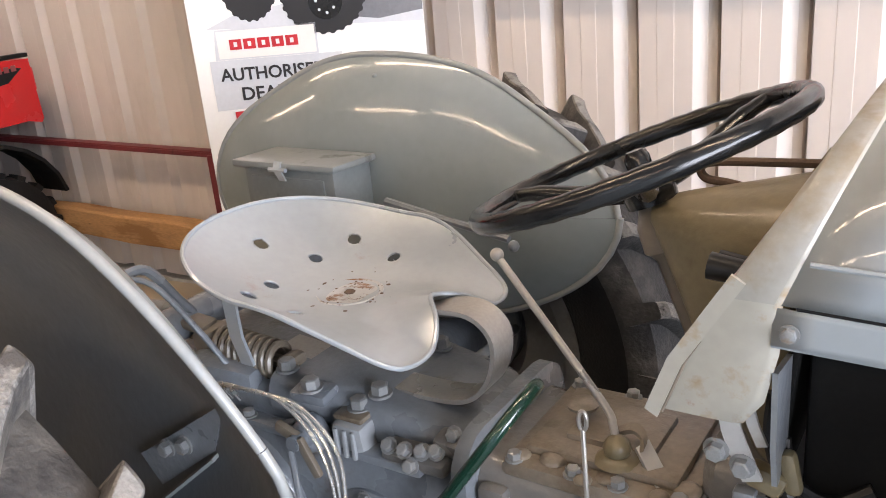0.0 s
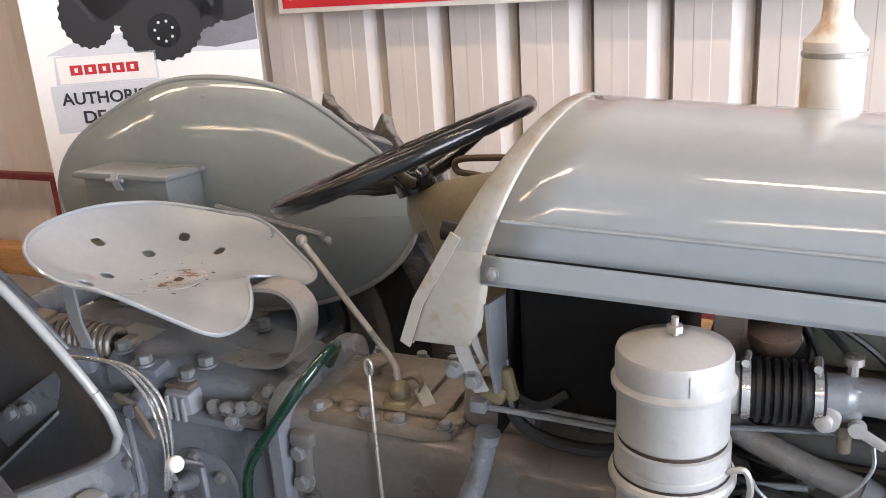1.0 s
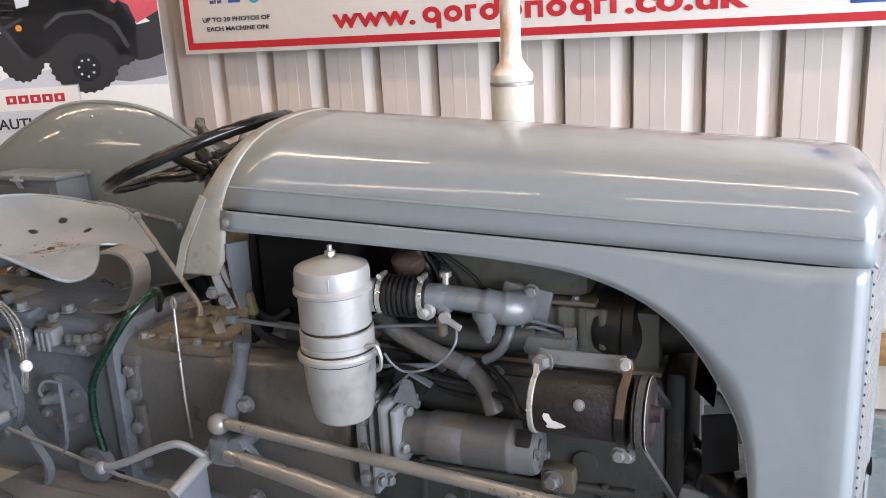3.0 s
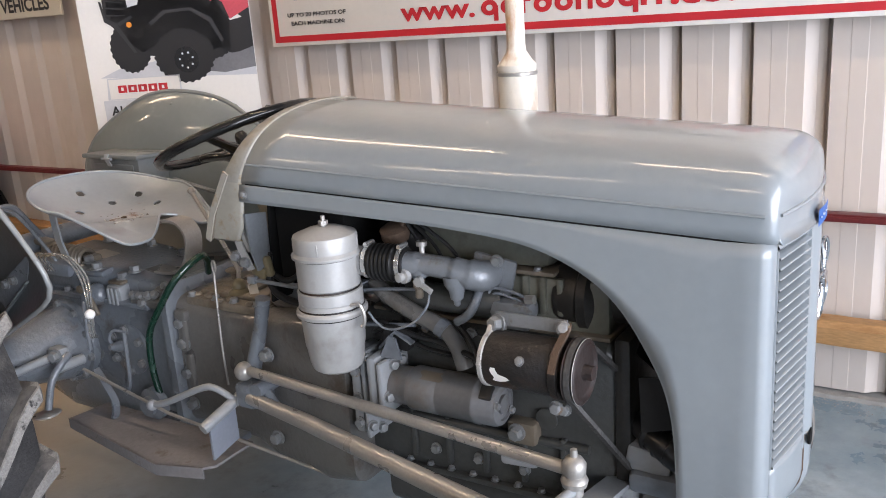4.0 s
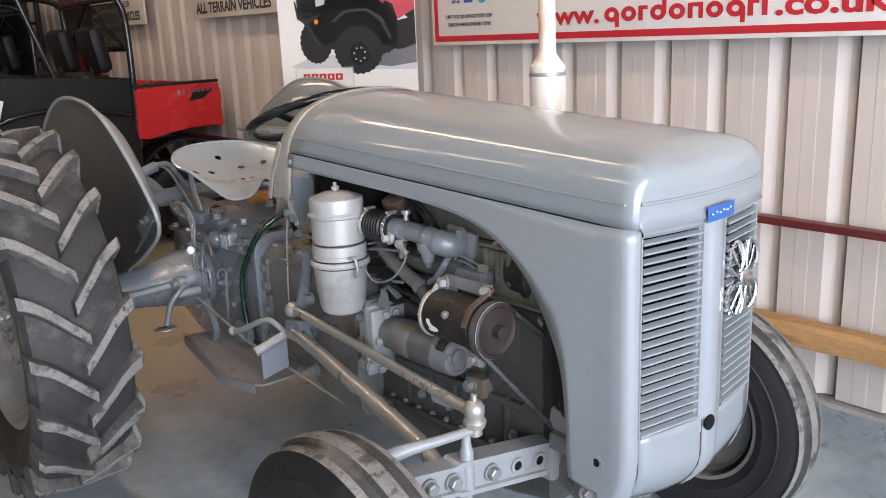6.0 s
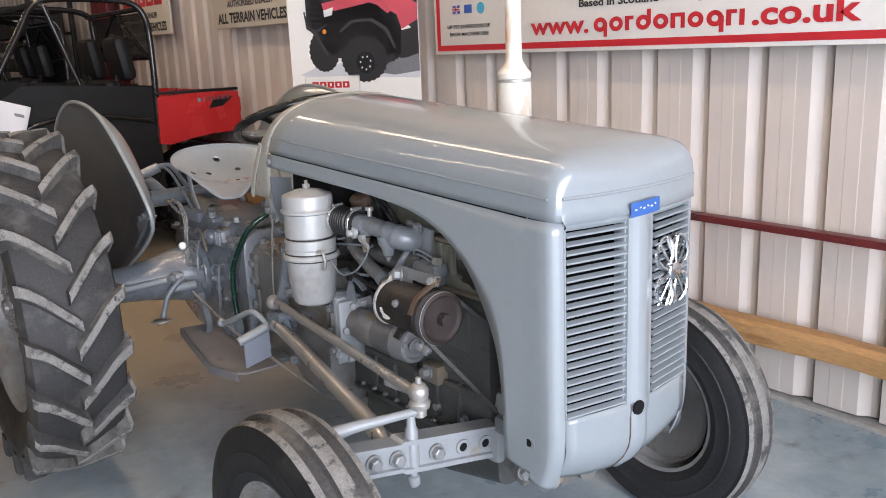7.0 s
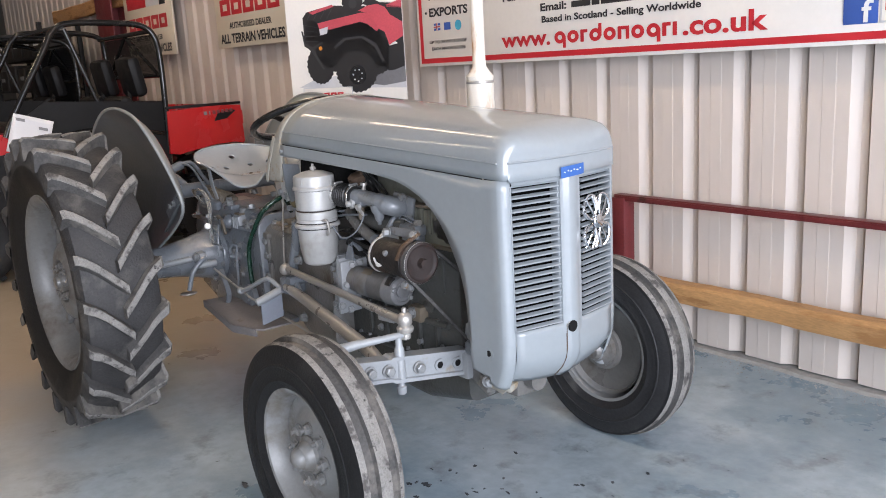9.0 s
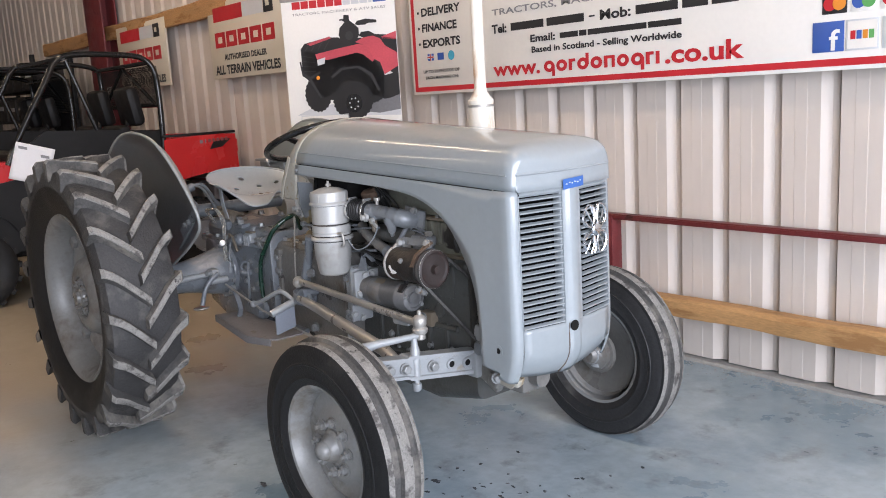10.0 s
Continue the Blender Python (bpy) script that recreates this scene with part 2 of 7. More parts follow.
QUADRED = mat("faded_red_print", (0.50, 0.07, 0.095), 0.45, 0.0, 0.15, 6.0)
CLAD = mat("beige_coated_cladding", (0.58, 0.52, 0.47), 0.55, 0.0, 0.05, 1.2, 0.05, 12, stain=(0.44, 0.38, 0.31), stain_at=0.62, sscale=2.2, spec=0.3, stretch=(1.0, 1.0, 0.3), soft=0.2)
RAILRED = mat("red_oxide_paint", (0.14, 0.022, 0.024), 0.45, 0.0, 0.25, 8.0, 0.1, 60, stain=(0.06, 0.02, 0.018), stain_at=0.60, sscale=7)
TIMBER = mat("sawn_timber", (0.44, 0.245, 0.10), 0.65, 0.0, 0.3, 9.0, 0.3, 40, stain=(0.30, 0.15, 0.055), stain_at=0.52, sscale=7, stretch=(0.3, 1.0, 1.3), stain2=(0.075, 0.04, 0.022), stain2_at=0.665, s2scale=11, soft=0.07)
CONCRETE = mat("painted_concrete_floor", (0.325, 0.395, 0.435), 0.36, 0.0, 0.22, 1.3, 0.08, 45, stain=(0.145, 0.225, 0.285), stain_at=0.44, sscale=1.5, stain_rough=0.24, stain2=(0.10, 0.115, 0.125), stain2_at=0.55, s2scale=5.5, soft=0.24)
OIL = mat("oil_stain", (0.085, 0.095, 0.105), 0.24, 0.0, 0.3, 9.0)
GRIT = mat("concrete_grit", (0.27, 0.27, 0.26), 0.9, 0.0, 0.3, 30.0, 0.3, 60)
UTVRED = mat("red_plastic_panel", (0.55, 0.018, 0.02), 0.25, 0.0, 0.05, 6.0, coat=0.3)
PAPER = mat("white_paper", (0.78, 0.78, 0.80), 0.6, 0.0, 0.03, 6.0)
# unseen roof and walls: assumed surfaces, kept dark to hold down bounced light
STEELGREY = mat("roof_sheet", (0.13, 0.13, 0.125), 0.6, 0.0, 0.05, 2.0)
WALL_UNSEEN = mat("dim_block_wall", (0.13, 0.125, 0.12), 0.8, 0.0, 0.1, 2.0, 0.1, 20)
GROUND = mat("yard_concrete", (0.30, 0.30, 0.29), 0.8, 0.0, 0.15, 0.6, 0.2, 15)
EXH = mat("exhaust_white_heatproof_paint", (0.72, 0.68, 0.60), 0.45, 0.0, 0.08, 6.0, 0.08, 50, stain=(0.50, 0.27, 0.12), stain_at=0.56, sscale=5, stretch=(1.0, 1.0, 0.35), stain2=(0.16, 0.07, 0.03), stain2_at=0.70, s2scale=26)
TUBE = glow("warm_tube_light", (1.0, 0.80, 0.55), 24.0)

# warm light towards the back of the shed, put into the floor colour as brown
nt = CONCRETE.node_tree
bsdf = nt.nodes["Principled BSDF"]
src = bsdf.inputs["Base Color"].links[0].from_socket
tcn, sep, nz = nt.nodes.new("ShaderNodeTexCoord"), nt.nodes.new("ShaderNodeSeparateXYZ"), nt.nodes.new("ShaderNodeTexNoise")
nz.inputs["Scale"].default_value, nz.inputs["Detail"].default_value = 1.3, 7
nt.links.new(tcn.outputs["Object"], sep.inputs[0])
nt.links.new(tcn.outputs["Object"], nz.inputs["Vector"])
sway = nt.nodes.new("ShaderNodeMath")
sway.operation, sway.inputs[1].default_value = "MULTIPLY_ADD", 2.6
nt.links.new(nz.outputs["Fac"], sway.inputs[0])
nt.links.new(sep.outputs["X"], sway.inputs[2])
fade = nt.nodes.new("ShaderNodeMapRange")
fade.inputs["From Min"].default_value, fade.inputs["From Max"].default_value = 2.0, 0.3
nt.links.new(sway.outputs[0], fade.inputs["Value"])
blend = nt.nodes.new("ShaderNodeMix")
blend.data_type = "RGBA"
blend.inputs[7].default_value = (0.37, 0.32, 0.24, 1)
nt.links.new(fade.outputs[0], blend.inputs[0])
nt.links.new(src, blend.inputs[6])
nt.links.new(blend.outputs[2], bsdf.inputs["Base Color"])


# ---------------------------------------------------------------- mesh tools
class Geo:
    def __init__(self):
        self.v, self.f, self.m = [], [], []

    def put(self, v, f, mi=0):
        k = len(self.v)
        self.v += [tuple(p) for p in v]
        self.f += [tuple(i + k for i in q) for q in f]
        self.m += [mi] * len(f)
        return self

    def box(self, c, s, rot=None, bev=0.004, mi=0):
        bm = bmesh.new()
        bmesh.ops.create_cube(bm, size=1.0, matrix=Matrix.Diagonal((*s, 1)))
        if bev:
            bmesh.ops.bevel(bm, geom=bm.edges[:], offset=min(bev, 0.45 * min(s)), segments=2, affect="EDGES", profile=0.5)
        r = Euler([radians(a) for a in rot]).to_matrix() if rot else Matrix.Identity(3)
        bm.verts.index_update()
        v = [r @ p.co + Vector(c) for p in bm.verts]
        f = [[p.index for p in q.verts] for q in bm.faces]
        bm.free()
        return self.put(v, f, mi)

    def grid(self, rows, close_u=False, close_v=False, mi=0):
        n, m = len(rows), len(rows[0])
        v = [p for r in rows for p in r]
        f = []
        for i in range(n if close_u else n - 1):
            for j in range(m if close_v else m - 1):
                a, b = i * m + j, i * m + (j + 1) % m
                c, d = ((i + 1) % n) * m + (j + 1) % m, ((i + 1) % n) * m + j
                f.append((a, b, c, d))
        return self.put(v, f, mi)

    def tube(self, pts, r, n=10, cap=True, mi=0):
        pts = [Vector(p) for p in pts]
        rad = r if isinstance(r, (list, tuple)) else [r] * len(pts)
        rows = []
        up = None
        for i, p in enumerate(pts):
            d = (pts[min(i + 1, len(pts) - 1)] - pts[max(i - 1, 0)]).normalized()
            if up is None:
                up = d.cross(Vector((0.31, 0.87, 0.39))).normalized()
            up = (up - d * up.dot(d)).normalized()
            s = d.cross(up)
            rows.append([p + rad[i] * (math.cos(a) * up + math.sin(a) * s) for a in [2 * math.pi * k / n for k in range(n)]])
        self.grid(rows, close_v=True, mi=mi)
        if cap:
            k = len(self.v) - n * len(pts)
            self.f += [tuple(k + i for i in reversed(range(n))), tuple(k + n * (len(pts) - 1) + i for i in range(n))]
            self.m += [mi, mi]
        return self

    def lathe(self, prof, o, axis=(0, 0, 1), n=32, mi=0, cap=True):
        """prof: rows of (radius, height along the axis)."""
        z = Vector(axis).normalized()
        x = z.orthogonal().normalized()
        y = z.cross(x)
        o = Vector(o)
        rows = [[o + z * h + r * (math.cos(a) * x + math.sin(a) * y) for a in [2 * math.pi * k / n for k in range(n)]] for r, h in prof]
        k = len(self.v)
        self.grid(rows, close_v=True, mi=mi)
        if cap:
            for i, flip in ((0, True), (len(prof) - 1, False)):
                if prof[i][0] > 1e-6:
                    q = [k + i * n + j for j in range(n)]
                    self.f.append(tuple(reversed(q)) if flip else tuple(q))
                    self.m.append(mi)
        return self

    def ball(self, c, r, n=14, sz=1.0, mi=0):
        prof = [(max(1e-4, r * math.sin(math.pi * k / 8)), -r * sz * math.cos(math.pi * k / 8)) for k in range(9)]
        return self.lathe(prof, c, n=n, mi=mi, cap=False)

    def ribbon(self, pts, w, th, side=(0, 1, 0), mi=0):
        """A flat bar along pts, w wide along side."""
        pts, side = [Vector(p) for p in pts], Vector(side).normalized()
        rows = []
        for i, p in enumerate(pts):
            d = (pts[min(i + 1, len(pts) - 1)] - pts[max(i - 1, 0)]).normalized()
            nn = d.cross(side).normalized()
            rows.append([p + side * a * w / 2 + nn * b * th / 2 for a, b in ((-1, -1), (1, -1), (1, 1), (-1, 1))])
        self.grid(rows, close_v=True, mi=mi)
        k = len(self.v) - 4 * len(pts)
        self.f += [(k + 3, k + 2, k + 1, k), tuple(k + 4 * (len(pts) - 1) + i for i in range(4))]
        self.m += [mi, mi]
        return self

    def prism(self, outline, d0, d1, plane="xz", mi=0):
        """A flat outline (anticlockwise list of 2D points) made thick from d0 to d1 across its plane."""
        put3 = {"xz": lambda a, b, d: (a, d, b), "xy": lambda a, b, d: (a, b, d), "yz": lambda a, b, d: (d, a, b)}[plane]
        n = len(outline)
        v = [put3(a, b, d0) for a, b in outline] + [put3(a, b, d1) for a, b in outline]
        f = [tuple(range(n)), tuple(reversed(range(n, 2 * n)))] + [(i, n + i, n + (i + 1) % n, (i + 1) % n) for i in range(n)]
        return self.put(v, f, mi)

    def mesh(self, name, mats, sharp=40):
        me = bpy.data.meshes.new(name)
        me.from_pydata(self.v, [], self.f)
        for m in mats if isinstance(mats, (list, tuple)) else [mats]:
            me.materials.append(m)
        me.polygons.foreach_set("material_index", self.m)
        bm = bmesh.new()
        bm.from_mesh(me)
        bmesh.ops.remove_doubles(bm, verts=bm.verts[:], dist=1e-5)
        bmesh.ops.recalc_face_normals(bm, faces=bm.faces[:])
        bm.to_mesh(me)
        bm.free()
        me.shade_smooth()
        me.set_sharp_from_angle(angle=radians(sharp))
        return me


def curve_pts(pts, n=8):
    """A smooth line through pts."""
    p = [Vector(q) for q in pts]
    p = [2 * p[0] - p[1]] + p + [2 * p[-1] - p[-2]]
    out = []
    for i in range(1, len(p) - 2):
        a, b, c, d = p[i - 1], p[i], p[i + 1], p[i + 2]
        for k in range(n):
            t = k / n
            out.append(0.5 * ((2 * b) + (c - a) * t + (2 * a - 5 * b + 4 * c - d) * t * t + (3 * b - a - 3 * c + d) * t ** 3))
    return out + [p[-2]]


def thing(name, at, label, category, group="", kind=""):
    e = new(name)
    e.location = at
    e.empty_display_size = 0.1
    return tagged(e, label, category, group, kind)


def part(name, geo, material, parent=None, label="", sharp=40):
    """One mesh, given in world places, under a thing or a part."""
    ob = new(name, geo.mesh(name, material, sharp) if isinstance(geo, Geo) else geo)
    if parent is not None:
        ob.parent = parent
        if parent.data is None:
            ob.matrix_parent_inverse = Matrix.Translation(parent.location).inverted()
    return tagged(ob, label)


def single(name, geo, material, label, category, group="", kind="", sharp=40):
    return tagged(part(name, geo, material, None, "", sharp), label, category, group, kind)


def piece(name, me, parent, m):
    """An object of its own on shared mesh data, at the pose m."""
    ob = new(name, me)
    ob.parent = parent
    if parent.data is None:
        ob.matrix_parent_inverse = Matrix.Translation(parent.location).inverted()
    ob.matrix_basis = m
    return ob


def facing(at, axis, spin=0.0):
    """A pose whose z axis points along axis."""
    return Matrix.Translation(at) @ Vector(axis).to_track_quat("Z", "Y").to_matrix().to_4x4() @ pose(0, 0, 0, 0, 0, spin)


def bolt_mesh(r, h):
    g = Geo()
    g.lathe([(r * 1.5, 0), (r * 1.5, h * 0.2)], (0, 0, 0), n=12)
    g.lathe([(r * 1.12, h * 0.2), (r * 1.12, h * 0.9), (r * 0.85, h)], (0, 0, 0), n=6)
    return g.mesh("bolt", BOLT, 30)


BOLT_S, BOLT_M, BOLT_L = bolt_mesh(0.007, 0.009), bolt_mesh(0.010, 0.014), bolt_mesh(0.014, 0.022)


def bolts(parent, places, axis, me=None):
    for i, p in enumerate(places):
        piece("bolt", me or BOLT_M, parent, facing(p, axis, 17 * i))


def text_mesh(body, height, width, material, bold=0.0, depth=0.001):
    """Lettering in the x-y plane, its lower left corner at the origin, pressed to the width."""
    c = bpy.data.curves.new("lettering", "FONT")
    c.body, c.size, c.extrude, c.offset = body, 1.0, 0.0, bold
    c.resolution_u = 3
    ob = bpy.data.objects.new("lettering", c)
    scene.collection.objects.link(ob)
    bpy.context.view_layer.update()
    me = bpy.data.meshes.new_from_object(ob.evaluated_get(bpy.context.evaluated_depsgraph_get()))
    bpy.data.objects.remove(ob)
    xs, ys = [v.co.x for v in me.vertices], [v.co.y for v in me.vertices]
    x0, x1, y1 = min(xs), max(xs), 0.72
    for v in me.vertices:
        v.co = ((v.co.x - x0) / (x1 - x0) * width, v.co.y / y1 * height, depth)
    me.materials.clear()
    me.materials.append(material)
    return me


# ---------------------------------------------------------------- the shed
WALL_Y, PITCH = 1.71, 0.272


def lerp(a, b, t):
    return a + (b - a) * t


g = Geo()
g.put([(-400, -400, -0.03), (400, -400, -0.03), (400, 400, -0.03), (-400, 400, -0.03)], [(0, 1, 2, 3)])
single("ground", g, GROUND, "pale concrete yard outside the shed", "ground", kind="structure")
g = Geo()
g.box((-3.0, -3.4, -0.1), (22.0, 10.6, 0.2), bev=0)
floor = single("floor", g, CONCRETE, "worn blue-grey painted concrete floor with stains", "floor", kind="structure")


def cladding(n_ribs, z0, z1):
    """A profiled sheet: pans of three flats, the middle one a little proud, and sloped valleys."""
    prof = []
    for k in range(n_ribs):
        x = k * PITCH
        pan = PITCH - 0.090
        prof += [(x, 0.0), (x + pan * 0.335, -0.0004), (x + pan * 0.350, -0.0014), (x + pan * 0.650, -0.0012), (x + pan * 0.665, -0.0002), (x + pan, 0.0), (x + pan + 0.040, 0.030), (x + pan + 0.070, 0.033), (x + pan + 0.074, 0.055), (x + pan + 0.080, 0.055)]
    prof.append((n_ribs * PITCH, 0.0))
    g = Geo()
    g.grid([[(x, y, z) for x, y in prof] for z in (z0, z1)])
    g.grid([[(x, y + 0.003, z) for x, y in prof] for z in (z0, z1)])
    return g.mesh("cladding_sheet", CLAD, 8)


# back wall: sheets of four ribs on a plain backing
g = Geo()
g.box((-3.0, WALL_Y + 0.12, 2.3), (22.0, 0.12, 4.6), bev=0)
wall_north = single("wall_north", g, STEELGREY, "beige profiled metal cladding wall of the shed", "wall", kind="structure")
CL = cladding(4, 0.02, 4.5)
for k in range(20):
    # right valley edges stand at 1.998 and every pitch from there
    x = 1.998 + PITCH * 4 * (k - 13)
    piece("cladding_sheet", CL, wall_north, pose(x, WALL_Y - (0.0025 if k % 2 else 0.0), 0))

# walls and roof out of view, added to close the shed and absorb bounce
single("wall_south", Geo().box((-7.0, -8.7, 2.3), (14.0, 0.15, 4.6), bev=0).box((6.0, -8.7, 2.3), (4.0, 0.15, 4.6), bev=0).box((2, -8.7, 4.3), (4.2, 0.15, 0.6), bev=0), WALL_UNSEEN, "unseen dark wall with an added doorway for fill light", "wall", kind="structure")
single("wall_west", Geo().box((-14.0, -3.4, 2.3), (0.15, 10.5, 4.6), bev=0), WALL_UNSEEN, "unseen dark end wall that limits bounced light", "wall", kind="structure")
single("wall_east", Geo().box((8.0, -7.6, 2.3), (0.15, 2.2, 4.6), bev=0).box((8.0, 1.25, 2.3), (0.15, 1.1, 4.6), bev=0).box((8.0, -2.9, 4.25), (0.15, 7.2, 0.7), bev=0), WALL_UNSEEN, "unseen dark end wall with a wide open shed door", "wall", kind="structure")
single("ceiling", Geo().box((-3.0, -3.4, 4.65), (22.2, 10.8, 0.1), bev=0), STEELGREY, "unseen dark shed roof that limits bounced light", "ceiling", kind="structure")

# crash rail, timber kicker and posts along the wall
for x0, x1 in ((-11.0, -1.9), (1.02, 7.5)):
    r = thing("crash_rail", ((x0 + x1) / 2, 1.58, 0.74), "dark red painted steel angle rail along the wall", "rail", "crash rails", "structure")
    part("rail_bar", Geo().box(((x0 + x1) / 2, 1.625, 0.755), (x1 - x0, 0.055, 0.008), bev=0.002).box(((x0 + x1) / 2, 1.598, 0.741), (x1 - x0, 0.008, 0.022), bev=0.002), RAILRED, r)
    for x in ([1.05, 4.2, 7.4] if x0 > 0 else [-10.9, -8.0, -5.0, -1.95]):
        part("post", Geo().box((x, 1.63, 0.372), (0.085, 0.085, 0.743), bev=0.006), RAILRED, r)


def plank(x0, x1, y, z, h, th, label):
    """A rough baulk: wavy edges, waney corners and a split end."""
    g = Geo()
    rows = []
    rng = random.Random(int(x0 * 10) + 77)
    n = 90
    ph = [rng.uniform(0, 6) for _ in range(6)]
    for i in range(n + 1):
        x = x0 + (x1 - x0) * i / n
        top = 0.004 * math.sin(2.1 * x + ph[0]) + 0.003 * math.sin(7.3 * x + ph[1]) + rng.uniform(-0.0015, 0.0015)
        low = 0.005 * math.sin(1.7 * x + ph[2]) + 0.003 * math.sin(9.1 * x + ph[3]) + rng.uniform(-0.002, 0.002)
        wane = 0.012 + 0.010 * max(0, math.sin(2.9 * x + ph[4])) + rng.uniform(0, 0.002)
        f = y - th / 2 + 0.003 * math.sin(3.3 * x + ph[5])
        b, t = z - h / 2 + low, z + h / 2 + top
        rows.append([(x, f + 0.004, b), (x, y + th / 2, b), (x, y + th / 2, t), (x, f + wane, t), (x, f + wane * 0.35, t - wane * 0.4), (x, f, t - wane), (x, f + 0.001, (b + t) / 2 + 0.006), (x, f + 0.001, b + 0.008)])
    g.grid(rows, close_v=True)
    g.f += [tuple(range(8)), tuple(8 * n + i for i in reversed(range(8)))]
    g.m += [0, 0]
    return single("timber_kicker", g, TIMBER, label, "timber beam", "timbers", "structure", 30)


plank(1.0, 7.4, 1.61, 0.304, 0.10, 0.09, "rough sawn timber kicker fixed low on the wall")
plank(-8.5, -0.2, 1.61, 0.305, 0.15, 0.09, "rough sawn timber kicker fixed low on the wall")
plank(-8.8, -2.0, 1.62, 2.36, 0.16, 0.06, "timber wall rail behind the dealer signs")
g = Geo()
g.box((-6.35, 1.50, 2.25), (0.55, 0.018, 4.5), bev=0.002).box((-6.35, 1.66, 2.25), (0.55, 0.018, 4.5), bev=0.002).box((-6.35, 1.58, 2.25), (0.018, 0.16, 4.5), bev=0.002)
col = single("steel_column", g, RAILRED, "red oxide painted steel column of the shed", "column", kind="structure")
single("junction_box", Geo().box((-5.98, 1.47, 1.70), (0.16, 0.05, 0.09), bev=0.008), WHITE, "white plastic electric socket on the column", "socket")

# grit swept along the wall foot, and the ragged concrete edge under the sheets
rng = random.Random(5)
g = Geo()
for _ in range(5000):
    x, y = rng.uniform(0.6, 6.0), WALL_Y - 0.005 - abs(rng.gauss(0, 0.085))
    s = rng.uniform(0.001, 0.0038) * (1.7 if rng.random() < 0.06 else 1)
    g.put([(x - s, y - s, 0.0005), (x + s, y - s * 0.7, 0.0005), (x, y + s, 0.0005), (x + s * 0.2, y, s * 1.1)], [(0, 1, 3), (1, 2, 3), (2, 0, 3)])
single("grit", g, GRIT, "crumbled concrete grit along the wall foot", "grit", kind="stuff")
rows = []
for i in range(260):
    x = lerp(-9.0, 7.4, i / 259)
    w = 0.035 + 0.02 * math.sin(5.1 * x) * math.sin(1.3 * x + 1) + rng.uniform(-0.008, 0.008)
    rows.append([(x, WALL_Y - w - 0.012, 0.0), (x, WALL_Y - w, 0.010 + rng.uniform(0, 0.006)), (x, WALL_Y + 0.05, 0.016)])
single("floor_edge", Geo().grid(rows), GRIT, "rough raised concrete edge under the wall sheets", "edge", kind="structure")
rng = random.Random(11)
SPILLS = ((1.55, -0.30, 0.16, 34), (1.95, 0.05, 0.22, 40), (2.25, -0.35, 0.14, 22), (1.05, -0.35, 0.16, 16), (2.55, -0.05, 0.25, 16))
drops = [(cx + rng.gauss(0, sp), cy + rng.gauss(0, sp * 0.8), rng.uniform(0.003, 0.010) * (2.6 if i < 3 else 1)) for cx, cy, sp, n in SPILLS for i in range(n)]
for k, (cx, cy, r) in enumerate(drops):
    g = Geo()
    ph, sx, sy = rng.uniform(0, 6), rng.uniform(0.7, 1.5), rng.uniform(0.6, 1.1)
    pts = []
    for i in range(20):
        a = 2 * math.pi * i / 20
        q = r * (1 + 0.35 * math.sin(2 * a + ph) + 0.22 * math.sin(5 * a + 2 * ph))
        pts.append((cx + sx * q * math.cos(a), cy + sy * q * math.sin(a), 0.0012 + 0.00005 * k))
    g.put(pts, [tuple(range(20))])
    part("oil_mark", g, OIL, floor)

# tube lights under the roof
def tube_light(x, y):
    t = thing("tube_light", (x, y, 4.2), "warm white strip light hung under the roof", "lamp", "tube lights")
    part("housing", Geo().box((x, y, 4.24), (2.6, 0.16, 0.07), bev=0.01), WHITE, t)
    for dx in (-1.0, 1.0):
        part("hanger", Geo().tube([(x + dx, y, 4.26), (x + dx, y, 4.61)], 0.006, 6), WIRE, t)
    part("lamp_tube", Geo().tube([(x - 1.25, y, 4.17), (x + 1.25, y, 4.17)], 0.03, 10), TUBE, t)
    area("tube_light_glow", (x, y, 4.12), (x, y, 0), 2.5, 0.12, TUBE_POWER, (1.0, 0.78, 0.52))


for x, y in ((-4.2, -0.4), (-0.9, -0.4), (2.4, -0.4), (-4.2, -5.2), (-0.9, -5.2), (2.4, -5.2), (-8.0, -2.5)):
    tube_light(x, y)


# ---------------------------------------------------------------- the tractor
tractor = thing("tractor", (0.9, 0, 0), "vintage light grey farm tractor with worn paint and oily castings", "tractor")


def seam_z(x):
    return lerp(1.211, 1.150, (x - 0.97) / 1.21)


def half_w(x):
    return lerp(0.268, 0.238, (x - 0.97) / 1.21)


def top_h(x):
    return lerp(0.166, 0.150, (x - 0.97) / 1.21)


HALF_REAR = [(1.0, 0.0), (1.0, 0.10), (0.992, 0.21), (0.970, 0.34), (0.935, 0.47), (0.89, 0.58), (0.83, 0.68), (0.75, 0.77), (0.63, 0.86), (0.46, 0.935), (0.25, 0.98), (0.0, 1.0)]
HALF_FRONT = [(1.0, 0.0), (1.0, 0.16), (0.998, 0.30), (0.990, 0.43), (0.972, 0.55), (0.945, 0.66), (0.905, 0.75), (0.84, 0.83), (0.73, 0.90), (0.54, 0.955), (0.29, 0.988), (0.0, 1.0)]


def hood_section(x, h_cut=0.0, w_cut=0.0):
    """Points from the right seam over the top to the left seam."""
    w, z, h = half_w(x) - w_cut, seam_z(x), top_h(x) - h_cut
    t = min(1, max(0, (x - 1.1) / 1.0))
    pts = [(-w * lerp(a[0], b[0], t), z + h * lerp(a[1], b[1], t)) for a, b in zip(HALF_REAR, HALF_FRONT)]
    return pts + [(-y, zz) for y, zz in reversed(pts[:-1])]


# bonnet
rows = []
X1 = 2.066
